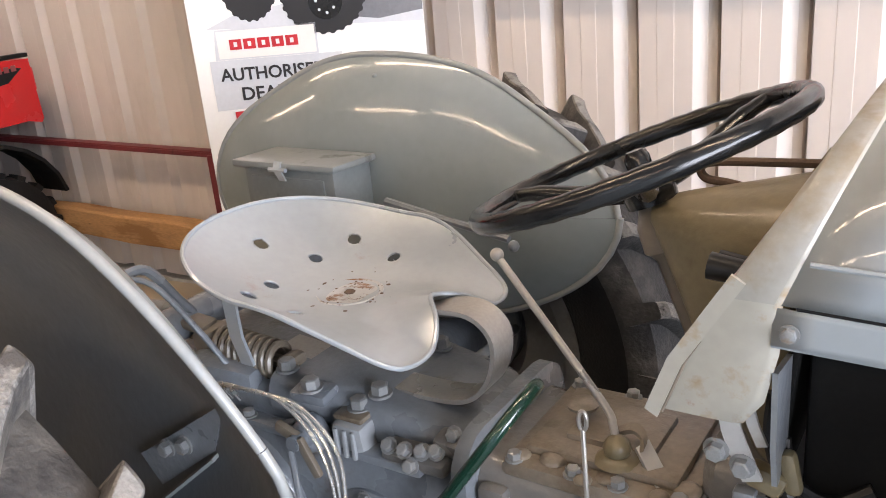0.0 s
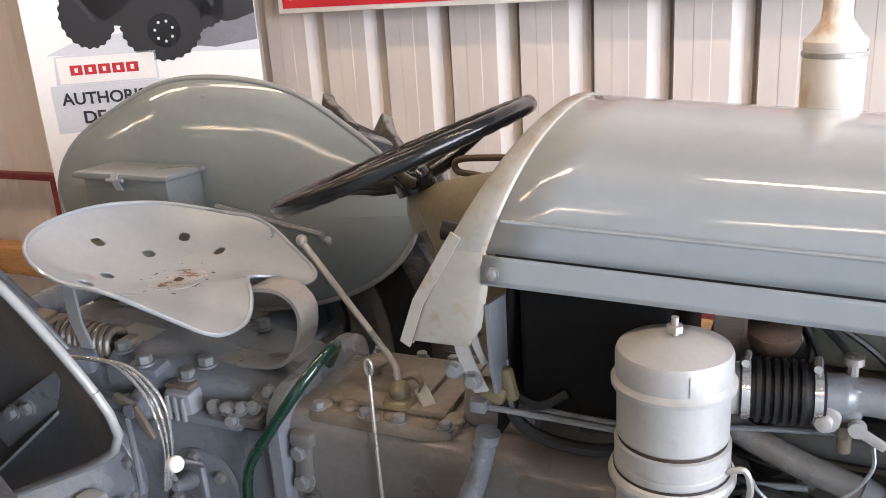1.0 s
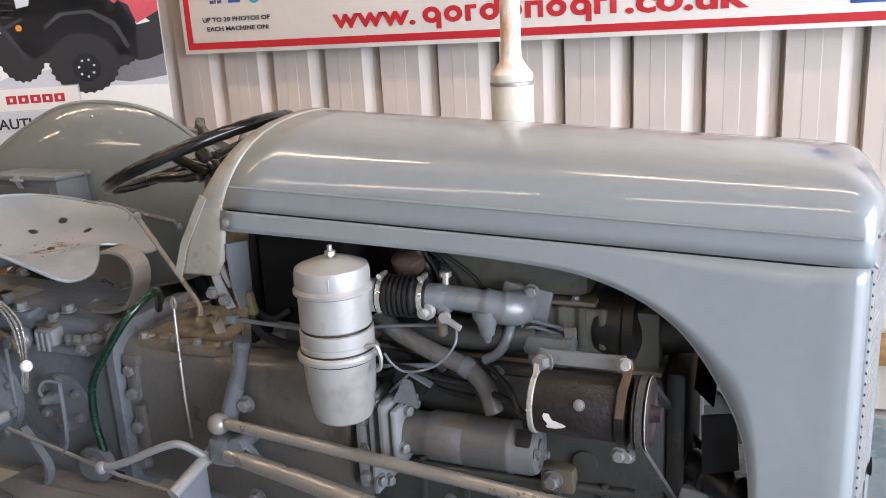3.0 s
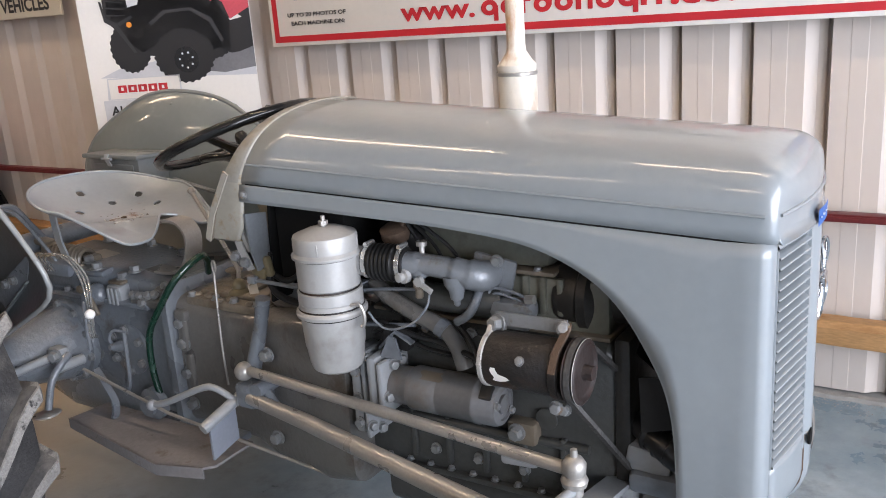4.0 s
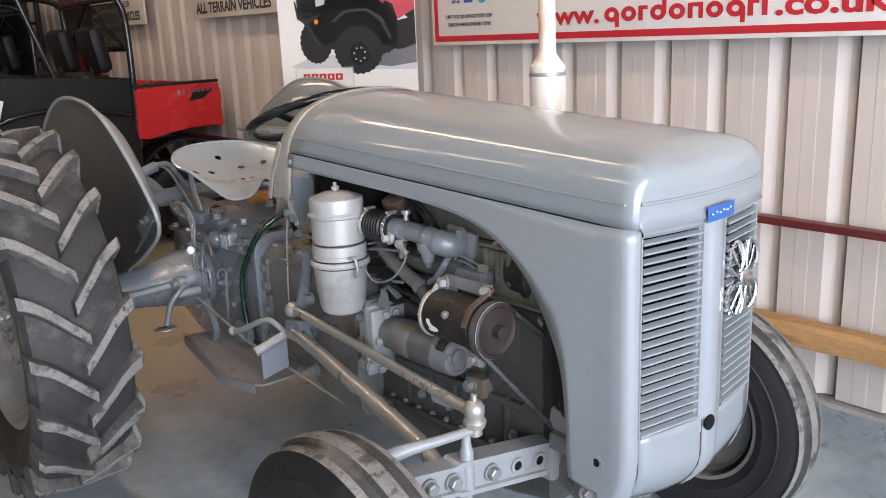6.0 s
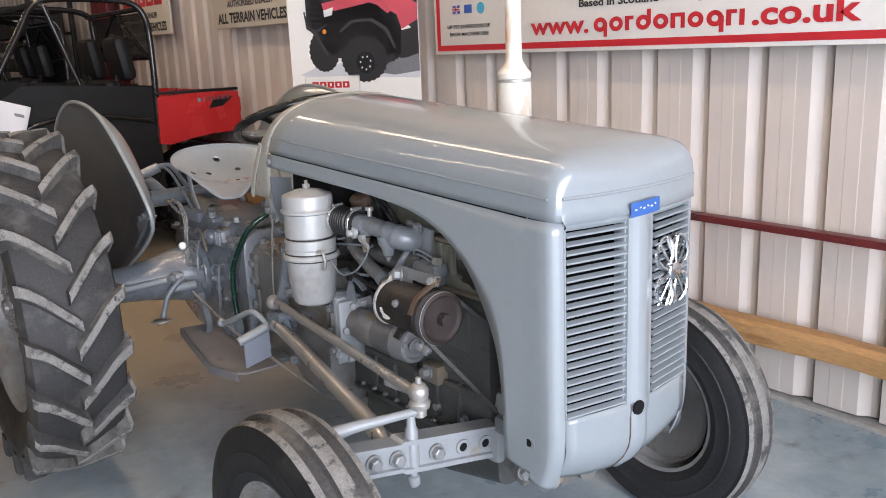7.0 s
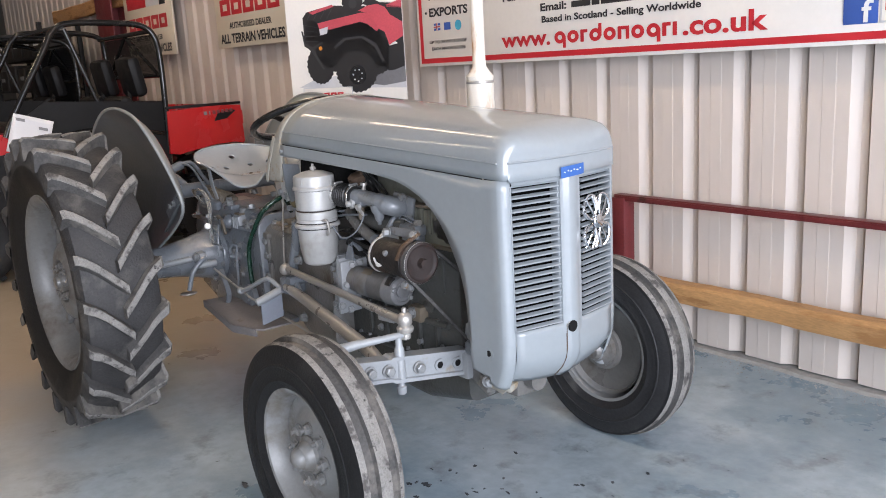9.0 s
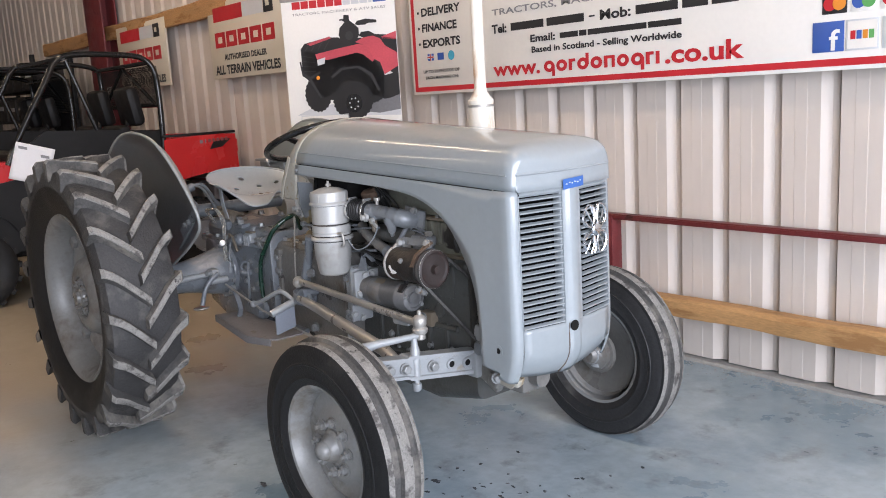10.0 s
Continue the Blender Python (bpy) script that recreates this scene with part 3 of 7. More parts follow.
for k in range(15):
    base = lerp(0.97, X1, k / 14)
    sec = hood_section(base)
    rows.append([(base + max(0, zz - seam_z(base)) * 0.42 * (1 - k / 14), y, zz) for y, zz in sec])
XF = 2.180


def nose_r(y):
    """The bend from top to front is wide in the middle and tight at the corners."""
    return lerp(0.098, 0.044, min(1, abs(y) / 0.2) ** 2)


for k in range(0, 10):
    a = math.pi / 2 * k / 9
    p = math.sin(a)
    sec = hood_section(XF - 0.05 * (1 - p), 0, 0.020 * (1 - (1 - p ** 3.2) ** (1 / 3.2)))
    rows.append([(XF - nose_r(y) * (1 - p) + 0.034 * (1 - (y / 0.24) ** 2) * p, y, zz - nose_r(y) * (1 - math.cos(a)) * 0.92 * (zz - seam_z(XF)) / top_h(XF)) for y, zz in sec])
last = rows[-1]
for k, drop in enumerate((0.35, 0.7, 1.0)):
    rows.append([(x + 0.006 * (k == 2), y, lerp(zz, 1.146, drop)) for x, y, zz in last])
g = Geo().grid(rows)
hood = part("bonnet", g, PAINT, tractor, "smooth light grey sheet-metal bonnet", 50)
sol = hood.modifiers.new("thickness", "SOLIDIFY")
sol.thickness, sol.offset = 0.003, -1
# rolled bead along the lower edge of the bonnet nose
g = Geo()
for s in (-1, 1):
    g.tube([(lerp(1.0, 2.165, i / 12), s * (half_w(lerp(1.0, 2.165, i / 12)) + 0.0015), seam_z(lerp(1.0, 2.165, i / 12)) + 0.048) for i in range(13)], 0.003, 6)
part("bonnet_swage", g, PAINT, hood)
g = Geo().tube([(x + 0.0015, y, 1.199) for x, y, zz in last[1:-1]], 0.0035, 6)
part("nose_bead", g, PAINT, hood)

# nose: corner columns, centre bar, header and apron round the two grilles
GT, GB = 1.132, 0.705


def nose_x(y):
    return 2.178 + 0.034 * (1 - (abs(y) / 0.22) ** 1.6)


def nose_path(s):
    """Plan line from the side panel round the corner to the grille's outer edge."""
    pts = [(2.097, s * 0.2398), (2.128, s * 0.2396)]
    for k in range(1, 8):
        a = math.pi / 2 * k / 7
        pts.append((2.150 + 0.029 * math.sin(a), s * (0.2105 + 0.029 * math.cos(a))))
    return pts + [(2.180, s * 0.2075)]


# side panels with the engine arch
ARCH = curve_pts([(0.968, 0, 1.168), (1.26, 0, 1.155), (1.56, 0, 1.138), (1.75, 0, 1.108), (1.885, 0, 1.032), (1.972, 0, 0.905), (2.010, 0, 0.79), (2.022, 0, 0.61), (2.026, 0, 0.57)], 7)
for s, nm in ((-1, "right"), (1, "left")):
    g = Geo()
    rows, wrap = [], []
    for p in ARCH:
        if p.x <= 1.75 and p.z > 1.0:
            tx, tz = p.x, seam_z(p.x) - 0.003
        elif p.z >= 0.905:
            tx = lerp(1.75, 2.10, (1.108 - p.z) / (1.108 - 0.905))
            tz = seam_z(tx) - 0.003
        else:
            tx, tz = 2.10, lerp(seam_z(2.1) - 0.003, 0.556, (0.905 - p.z) / (0.905 - 0.57))
        row = []
        for j in range(7):
            x, z = lerp(p.x, tx, j / 6), lerp(p.z, tz, j / 6)
            row.append((x, s * (half_w(x) + 0.0025 - 0.0005 * j), z))
        rows.append(row)
        if p.z < 0.906:
            tuck = 0.05 * max(0, (0.66 - tz) / 0.12) ** 2
            wrap.append([row[-1]] + [(x - tuck * (x > 2.11), y * (1 - 0.25 * tuck), tz - 0.030 * max(0, (x - 2.06) / 0.12) * max(0, (0.66 - tz) / 0.1)) for x, y in nose_path(s)[1:]])
    g.grid(rows)
    g.grid(wrap)
    sp = part("side_panel", g, PAINT, tractor, "grey side panel cut in an arch over the engine", 60)
    m = sp.modifiers.new("thickness", "SOLIDIFY")
    m.thickness, m.offset = 0.004, 0
    # folded edge round the arch
    g = Geo().tube([(p.x, s * (half_w(p.x) + 0.001), p.z) for p in ARCH], 0.0035, 6)
    part("arch_lip", g, PAINT, sp)
    bolts(sp, [(0.985, s * (half_w(0.98) + 0.004), 1.183)], (0, s, 0), BOLT_S)
    # shadow line of the bonnet seam, drawn as a thin black tube
    g = Geo().tube([(lerp(0.99, 2.1, i / 8), s * (half_w(lerp(0.99, 2.1, i / 8)) - 0.001), seam_z(lerp(0.99, 2.1, i / 8)) - 0.0015) for i in range(9)], 0.0022, 5)
    part("seam_rubber", g, BLACK_MATT, sp)

    part("drain_ring", Geo().lathe([(0.020, 0.0), (0.020, 0.002), (0.014, 0.002), (0.009, -0.003)], (2.098, s * 0.2405, 0.633), (0, s, 0), 20), PAINT, sp)
    # flat black disc paints the shadow inside the recess
    part("drain_hole", Geo().lathe([(0.0095, 0), (0.0095, 0.0018)], (2.098, s * 0.2402, 0.633), (0, s, 0), 20), BLACK_MATT, sp)

# apron
g = Geo()
rows = []
for k in range(12):
    f = k / 11
    z = lerp(GB, 0.522, f)
    tuck = 0.055 * max(0, (f - 0.45) / 0.55) ** 2
    rows.append([(nose_x(y) - tuck + 0.008 * min(1, max(0, (0.026 - abs(y)) / 0.006)), y, z + 0.022 * (abs(y) / 0.207) ** 2 * f) for y in [-0.207, -0.175, -0.14, -0.115, -0.09, -0.065, -0.045, -0.030, -0.026, -0.020, -0.010, 0.0, 0.010, 0.020, 0.026, 0.030, 0.045, 0.065, 0.09, 0.115, 0.14, 0.175, 0.207]])
g.grid(rows)
apron = part("nose_apron", g, PAINT, tractor, "grey lower nose apron with crank hole", 60)
m = apron.modifiers.new("thickness", "SOLIDIFY")
m.thickness, m.offset = 0.004, 0
# crank hole's dark inside is a flat black disc
part("crank_hole", Geo().lathe([(0.0175, 0), (0.0175, 0.0042)], (2.2205, -0.012, 0.690), (1, 0, 0), 20), BLACK_MATT, apron)
part("apron_seam", Geo().tube([(nose_x(0.028) - 0.055 * max(0, ((GB - z) / 0.183 - 0.45) / 0.55) ** 2 + 0.0022, -0.0285 - 0.004 * (z < 0.56), z) for z in (0.70, 0.66, 0.62, 0.59, 0.56, 0.54, 0.525)], 0.0022, 5), RUST, apron)
part("rust_tab", Geo().prism([(2.05, 0.50), (2.10, 0.492), (2.118, 0.508), (2.125, 0.545), (2.06, 0.56)], -0.196, -0.190, "xz"), PAINT_DIRTY, apron)
part("rust_tab", Geo().box((2.07, -0.15, 0.505), (0.06, 0.05, 0.03), (0, 15, 20), 0.008), PAINT_DIRTY, apron)
g = Geo()
g.grid([[(nose_x(y) - 0.004 + 0.008 * (k == 1), y, z) for y in [lerp(-0.206, 0.206, j / 16) for j in range(17)]] for k, z in enumerate((GT - 0.004, GT + 0.004, 1.15))])
part("nose_header", g, PAINT, tractor)
g = Geo()
rows = []
for k in range(6):
    z = lerp(GB - 0.035, GT + 0.016, k / 5)
    rows.append([(nose_x(0) + dx, y, z) for y, dx in ((-0.043, -0.014), (-0.041, 0.0), (-0.024, 0.003), (-0.018, 0.009), (0.0, 0.011), (0.018, 0.009), (0.024, 0.003), (0.041, 0.0), (0.043, -0.014))])
g.grid(rows)
part("centre_bar", g, PAINT, tractor, "grey raised centre bar of the nose")
# louvre slats
N_SLAT = 22
slat = Geo()
rows = []
for j in range(7):
    y = lerp(-0.0815, 0.0815, j / 6)
    rows.append([(0.003, y, -0.0076), (0.0060, y, -0.0074), (0.0074, y, -0.0055), (0.0066, y, -0.0031), (0.002, y, -0.0012), (-0.006, y, 0.0017), (-0.0066, y, 0.0007), (0.001, y, -0.0034)])
slat.grid(rows, close_v=True)
SLAT = slat.mesh("louvre_slat", PAINT, 30)
for s in (-1, 1):
    cy = s * 0.1245
    gr = part("grille", Geo().box((2.168, s * 0.2085, (GT + GB) / 2), (0.034, 0.004, GT - GB), bev=0.001).box((2.190, s * 0.0435, (GT + GB) / 2), (0.03, 0.004, GT - GB), bev=0.001), PAINT, tractor, "grey louvred radiator grille")
    for k in range(N_SLAT):
        z = lerp(GB + 0.010, GT - 0.010, k / (N_SLAT - 1))
        piece("louvre_slat", SLAT, gr, pose(2.194, cy + s * 0.0015, z, 0, 0, s * 9.2))
# radiator
g = Geo().box((2.09, 0, 0.87), (0.06, 0.40, 0.56), bev=0.006).box((2.09, 0, 1.125), (0.085, 0.36, 0.07), bev=0.02).box((2.13, 0, 0.88), (0.012, 0.42, 0.62), bev=0)
part("radiator", g, RADIATOR, tractor, "black radiator core behind the grille")
# badge: chrome ornament of four loops, on the left grille
badge = Geo()
bx, by, bz = 2.2085, 0.116, 0.988
for dy in (-1, 1):
    for dz in (-1, 1):
        # each petal runs out from the middle, round and back, its band wide and rounded
        cy, cz = by + dy * 0.0275, bz + dz * 0.046
        loop = [(bx + 0.004 * math.cos(a - 0.8 * dy), cy + 0.0245 * math.cos(a) - 0.006 * dy * dz * math.sin(a), cz + 0.036 * math.sin(a)) for a in [2 * math.pi * i / 28 for i in range(29)]]
        badge.tube(loop, [0.0052 + 0.0018 * math.cos(4 * math.pi * i / 28) for i in range(29)], 8)
    badge.tube(curve_pts([(bx, by + dy * 0.020, bz - 0.080), (bx + 0.004, by + dy * 0.007, bz - 0.040), (bx + 0.004, by + dy * 0.012, bz), (bx + 0.004, by + dy * 0.007, bz + 0.040), (bx, by + dy * 0.020, bz + 0.080)], 6), 0.0045, 8)
    badge.tube(curve_pts([(bx, by - 0.050, bz + dy * 0.030), (bx + 0.004, by - 0.025, bz + dy * 0.008), (bx + 0.004, by + 0.025, bz + dy * 0.008), (bx, by + 0.050, bz + dy * 0.030)], 6), 0.0042, 8)
for dy in (-1, 1):
    badge.tube(curve_pts([(bx, by - 0.048, bz - dy * 0.076), (bx + 0.005, by - 0.022, bz - dy * 0.030), (bx + 0.005, by + 0.022, bz + dy * 0.030), (bx, by + 0.048, bz + dy * 0.076)], 6), 0.0035, 8)
badge.lathe([(0.021, 0), (0.021, 0.007), (0.018, 0.0095), (0.0, 0.0105)], (bx + 0.003, by, bz), (1, 0, 0), 24)
part("emblem", badge, CHROME, tractor, "chrome grille emblem of interlaced loops")
# strip of masking tape over the name plate
g = Geo().grid([[(nose_x(y) + 0.0145 + 0.001 * math.sin(40 * y), y, z + 0.05 * y) for y in [lerp(-0.047, 0.047, j / 8) for j in range(9)]] for z in (1.140, 1.156, 1.172)])
tape = part("masking_tape", g, BLUE_TAPE, tractor, "strip of bright blue tape with pen marks")
g = Geo()
for k, (y, w) in enumerate(((-0.034, 0.010), (-0.02, 0.007), (-0.009, 0.009), (0.004, 0.008), (0.017, 0.010), (0.030, 0.006))):
    g.box((nose_x(y) + 0.0160, y, 1.156 + 0.05 * y + 0.003 * (k % 2)), (0.001, w * 0.7, 0.0035), (12 * (k % 3 - 1), 0, 0), 0)
part("pen_marks", g, PRINT_PALE, tape)

# instrument cowl behind the bonnet
g = Geo()
rows = []
sec = hood_section(0.97)
ext = [(-0.20, 1.055), (-0.245, 1.057), (-0.262, 1.066), (-0.266, 1.10), (-0.268, 1.16)] + sec + [(0.268, 1.16), (0.266, 1.10), (0.262, 1.066), (0.245, 1.057), (0.20, 1.055)]
def cowl_front(z):
    return 0.928 + 0.62 * (z - 1.055) if z < 1.12 else (0.968 + 0.044 * (z - 1.12) if z < 1.211 else 0.972 + 0.41 * (z - 1.211))
def cowl_rear(z):
    return 0.834 + 0.38 * (z - 1.057) + 0.24 * max(0, z - 1.13)
for t, grow in ((-0.06, -0.003), (0.05, 0.001), (0.35, 0.0015), (0.75, 0.0015), (0.93, 0.0), (1.0, -0.005), (0.97, -0.022)):
    rows.append([(lerp(cowl_front(z), cowl_rear(z), t), y * (1 + grow / 0.27), (z if z < 1.1 else z + grow)) for y, z in ext])
g.grid(rows)
per = len(ext) - 1
g.m = [1 if k // per >= 1 and 5 <= k % per < per - 5 else 0 for k in range(len(g.f))]
cowl = part("instrument_cowl", g, [PAINT_DIRTY, PAINT_GRIMY], tractor, "grey cowl with chipped and rusty edges", 55)
m = cowl.modifiers.new("thickness", "SOLIDIFY")
m.thickness, m.offset = 0.004, 0
# folded strip along the lower rear edge; a brown tube draws its gap's shade
for s in (-1, 1):
    strip = [(cowl_rear(z) + 0.008, s * (0.2725 - 0.02 * max(0, z - 1.22)), z) for z in (1.062, 1.09, 1.13, 1.17, 1.205, 1.235)]
    part("edge_strip", Geo().ribbon(strip, 0.017, 0.005, (0.85, 0, -0.5)), PAINT_DIRTY, cowl)
    part("edge_gap", Geo().tube([(x + 0.0105, y - s * 0.0035, z + 0.001) for x, y, z in strip], 0.0022, 6), GREASE, cowl)
g = Geo()
g.prism([(-0.235, 1.17), (0.235, 1.17), (0.245, 1.20), (0.19, 1.285), (0.09, 1.315), (-0.09, 1.315), (-0.19, 1.285), (-0.245, 1.20)], 0.985, 0.993, "yz")
dash = part("dash_panel", g, PAINT_DIRTY, tractor)
for y, z, r in ((-0.12, 1.20, 0.035), (0.12, 1.20, 0.035)):
    part("gauge", Geo().lathe([(r, 0), (r, 0.014), (r * 0.85, 0.016)], (0.985, y, z), (-1, 0, 0), 24), BLACK_GLOSS, dash)
for y, z in ((-0.20, 1.205), (-0.165, 1.195)):
    part("switch", Geo().tube([(0.985, y, z), (0.885, y, z + 0.012)], [0.012, 0.016], 10), BLACK, dash)
# fuel tank under the bonnet
part("fuel_tank", Geo().box((1.24, 0, 1.225), (0.44, 0.34, 0.12), bev=0.05), CAST, tractor)

# steering wheel and column
SWC, tilt = Vector((0.727, 0.0, 1.280)), radians(-21)
ax = Vector((math.sin(tilt), 0, math.cos(tilt)))
ux, uy = Vector((math.cos(tilt), 0, -math.sin(tilt))), Vector((0, 1, 0))
g = Geo()
rows = []
for i in range(73):
    a = 2 * math.pi * i / 72
    o = math.cos(a) * ux + math.sin(a) * uy
    rad = 0.0135 + 0.0011 * (i % 2)
    rows.append([SWC + 0.231 * o + rad * (math.cos(b) * o + math.sin(b) * ax * 1.05) for b in [2 * math.pi * k / 12 for k in range(12)]])
g.grid(rows, close_v=True)
sw = part("steering_wheel", g, BLACK_GLOSS, tractor, "black steering wheel with ribbed rim", 60)
hubp = SWC - ax * 0.045
for d in (52, 172, -68):
    a = radians(d)
    o = math.cos(a) * ux + math.sin(a) * uy
    part("spoke", Geo().tube(curve_pts([hubp + o * 0.02, hubp + o * 0.09 + ax * 0.012, SWC + o * 0.18 - ax * 0.008, SWC + o * 0.228], 5), [0.016] * 6 + [0.013] * 5 + [0.011] * 5, 10), BLACK_GLOSS, sw)
part("hub", Geo().lathe([(0.036, -0.02), (0.038, 0.0), (0.03, 0.016), (0.018, 0.02), (0.018, 0.045), (0.012, 0.055)], hubp, ax, 20), BLACK_GLOSS, sw)
g = Geo().lathe([(0.022, -0.022), (0.034, -0.05), (0.036, -0.085), (0.030, -0.09), (0.024, -0.10), (0.024, -0.22)], hubp, ax, 20)
part("steering_column", g, GREASE, tractor, "greasy grey-brown steering column")
g = Geo().tube(curve_pts([(1.03, 0.05, 1.274), (0.88, 0.05, 1.270), (0.815, 0.05, 1.266), (0.800, 0.05, 1.256), (0.808, 0.05, 1.243), (0.84, 0.045, 1.240), (0.89, 0.03, 1.235)], 6), 0.006, 8)
part("throttle_lever", g, RUST, tractor)

# pan seat: a dished sheet with real holes and a front notch
HOLES = [(0.119, 0.106), (0.094, 0.020), (0.218, 0.095), (0.015, -0.035), (0.104, -0.110), (0.123, -0.182), (0.22, -0.178)]
SX, SY, SZ = 0.205, -0.038, 1.018


def seat_edge(a):
    """The seat's outline at the angle a from its front, in metres from its middle."""
    c, s = math.cos(a), math.sin(a)
    r = (abs(c / (0.262 if c > 0 else 0.266)) ** 2.25 + abs(s / 0.232) ** 2.25) ** (-1 / 2.25)
    w = abs(math.atan2(s, c))
    return r - 0.075 * math.exp(-(w / 0.24) ** 2) + 0.022 * math.exp(-((w - 0.62) / 0.2) ** 2)


def seat_z(u, v):
    back, front, side = max(0.0, -u / 0.27), max(0.0, u / 0.26), abs(v) / 0.232
    z = 0.125 * back ** 1.75 + 0.072 * side ** 2.3 * max(0.0, 1 - 1.25 * front ** 2)
    return z - 0.030 * front ** 2 * min(1, side * 2.5) + 0.045 * front ** 2 * math.exp(-(v / 0.065) ** 2)


g = Geo()
NA, NR = 240, 96
ringrows = []
for i in range(NR + 1):
    f = max(0.002, i / NR)
    row = []
    for j in range(NA):
        a = 2 * math.pi * j / NA
        r = seat_edge(a) * f
        row.append([r * math.cos(a), r * math.sin(a)])
    ringrows.append(row)
dead = set()
for hx, hy in HOLES:
    hu, hv, hr = hx - SX, hy - SY, 0.0125
    for i in range(NR + 1):
        for j in range(NA):
            p = ringrows[i][j]
            d = math.hypot(p[0] - hu, p[1] - hv)
            if d < hr * 0.82:
                dead.add((i, j))
            elif d < hr * 1.16:
                p[0], p[1] = hu + (p[0] - hu) / d * hr, hv + (p[1] - hv) / d * hr
rows = [[(SX + u, SY + v, SZ + seat_z(u, v)) for u, v in row] for row in ringrows]
v = [p for r in rows for p in r]
f = []
for i in range(NR):
    for j in range(NA):
        q = ((i, j), (i, (j + 1) % NA), (i + 1, (j + 1) % NA), (i + 1, j))
        if not any(k in dead for k in q):
            f.append([a * NA + b for a, b in q])
g.put(v, f)
seat = part("seat", g, SEAT, tractor, "silver-grey pressed steel pan seat with round holes and rust marks", 70)
m = seat.modifiers.new("thickness", "SOLIDIFY")
m.thickness, m.offset = 0.004, -1
part("rolled_edge", Geo().tube([rows[NR][j] for j in range(NA)] + [rows[NR][0]], 0.0045, 8), SEAT, seat)
part("boss", Geo().lathe([(0.062, 0), (0.058, 0.0035), (0.052, 0.001)], (0.217, -0.038, SZ + seat_z(0.012, 0) + 0.0005), (0, 0, 1), 32), SEAT_RUSTY, seat)
rng = random.Random(31)
for k in range(34):
    a, d = rng.uniform(0, 6.283), 0.03 + 0.065 * rng.random() ** 1.2
    u, w, r = 0.012 + d * math.cos(a) * 0.8, d * math.sin(a), rng.choice((0.0016, 0.0022, 0.003, 0.0045))
    part("rust_fleck", Geo().lathe([(r, 0), (r * 0.8, 0.0006), (0.0, 0.0007)], (SX + u, SY + w, SZ + seat_z(u, w) - 0.0001), (-0.15 * (u < 0), -w * 2.0, 1), 7), RUST, seat)
part("boss_bolt", Geo().lathe([(0.010, 0), (0.010, 0.004), (0.006, 0.006)], (0.217, -0.038, SZ + seat_z(0.012, 0)), (0, 0, 1), 6), RUST, seat)
# spring bar of the seat
g = Geo().ribbon(curve_pts([(0.20, -0.04, 1.010), (0.36, -0.04, 1.012), (0.43, -0.04, 1.030), (0.485, -0.04, 1.026), (0.516, -0.04, 0.992), (0.510, -0.04, 0.935), (0.478, -0.04, 0.888), (0.425, -0.04, 0.868), (0.32, -0.04, 0.866), (0.2, -0.04, 0.878), (0.05, -0.04, 0.892)], 6), 0.062, 0.008)
part("seat_spring_bar", g, ROD, tractor, "curved flat steel seat spring")
g = Geo().ribbon([(0.075, -0.185, 1.062), (0.068, -0.178, 1.02), (0.058, -0.168, 0.965), (0.055, -0.150, 0.90)], 0.030, 0.006, (1, 0, 0))
part("seat_bracket", g, SEAT, tractor)
# control spring behind the seat
g = Geo().tube([(-0.06 + 0.152 * k / 144, -0.10 + 0.031 * math.cos(2 * math.pi * k / 16), 0.896 - 0.008 * k / 144 + 0.031 * math.sin(2 * math.pi * k / 16)) for k in range(145)], 0.0078, 8)
spring = part("control_spring", g, GREASE, tractor, "heavy greasy coil spring of the lift control")
part("spring_yoke", Geo().box((-0.090, -0.10, 0.900), (0.045, 0.07, 0.06), bev=0.014).box((-0.115, -0.11, 0.935), (0.06, 0.05, 0.018), (0, 12, 10), 0.006).tube([(-0.16, -0.10, 0.904), (0.13, -0.10, 0.884)], 0.013, 8).box((0.112, -0.10, 0.886), (0.035, 0.055, 0.045), bev=0.012), GREASE, spring)

# rear transmission, lift cover and gearbox
def ring_sec(x, hw, z0, z1, r):
    """A rounded rectangle across the tractor."""
    pts = []
    for cx, cz, a0 in ((hw - r, z1 - r, 0), (-hw + r, z1 - r, 90), (-hw + r, z0 + r, 180), (hw - r, z0 + r, 270)):
        for k in range(5):
            a = radians(a0 + 22.5 * k)
            pts.append((x, cx + r * math.cos(a), cz + r * math.sin(a)))
    return pts
def body(secs, n_cap=True):
    g = Geo()
    rows = [ring_sec(*s) for s in secs]
    g.grid(rows, close_v=True)
    m = len(rows[0])
    g.f += [tuple(range(m)), tuple(m * (len(rows) - 1) + i for i in reversed(range(m)))]
    g.m += [0, 0]
    return g
part("steering_box", body([(0.757, 0.030, 1.185, 1.222, 0.018), (0.775, 0.042, 1.150, 1.231, 0.035), (0.80, 0.056, 1.095, 1.238, 0.05), (0.83, 0.07, 1.03, 1.244, 0.062), (0.86, 0.082, 0.965, 1.250, 0.07), (0.92, 0.10, 0.885, 1.262, 0.08), (0.955, 0.11, 0.85, 1.27, 0.09)]), OLIVE, tractor, "smooth greasy cast steering column housing", 50)
part("box_base", body([(0.85, 0.09, 0.82, 0.89, 0.03), (0.87, 0.11, 0.82, 0.91, 0.04), (0.96, 0.12, 0.82, 0.91, 0.04), (0.985, 0.11, 0.82, 0.89, 0.03)]), CAST_WARM, tractor)
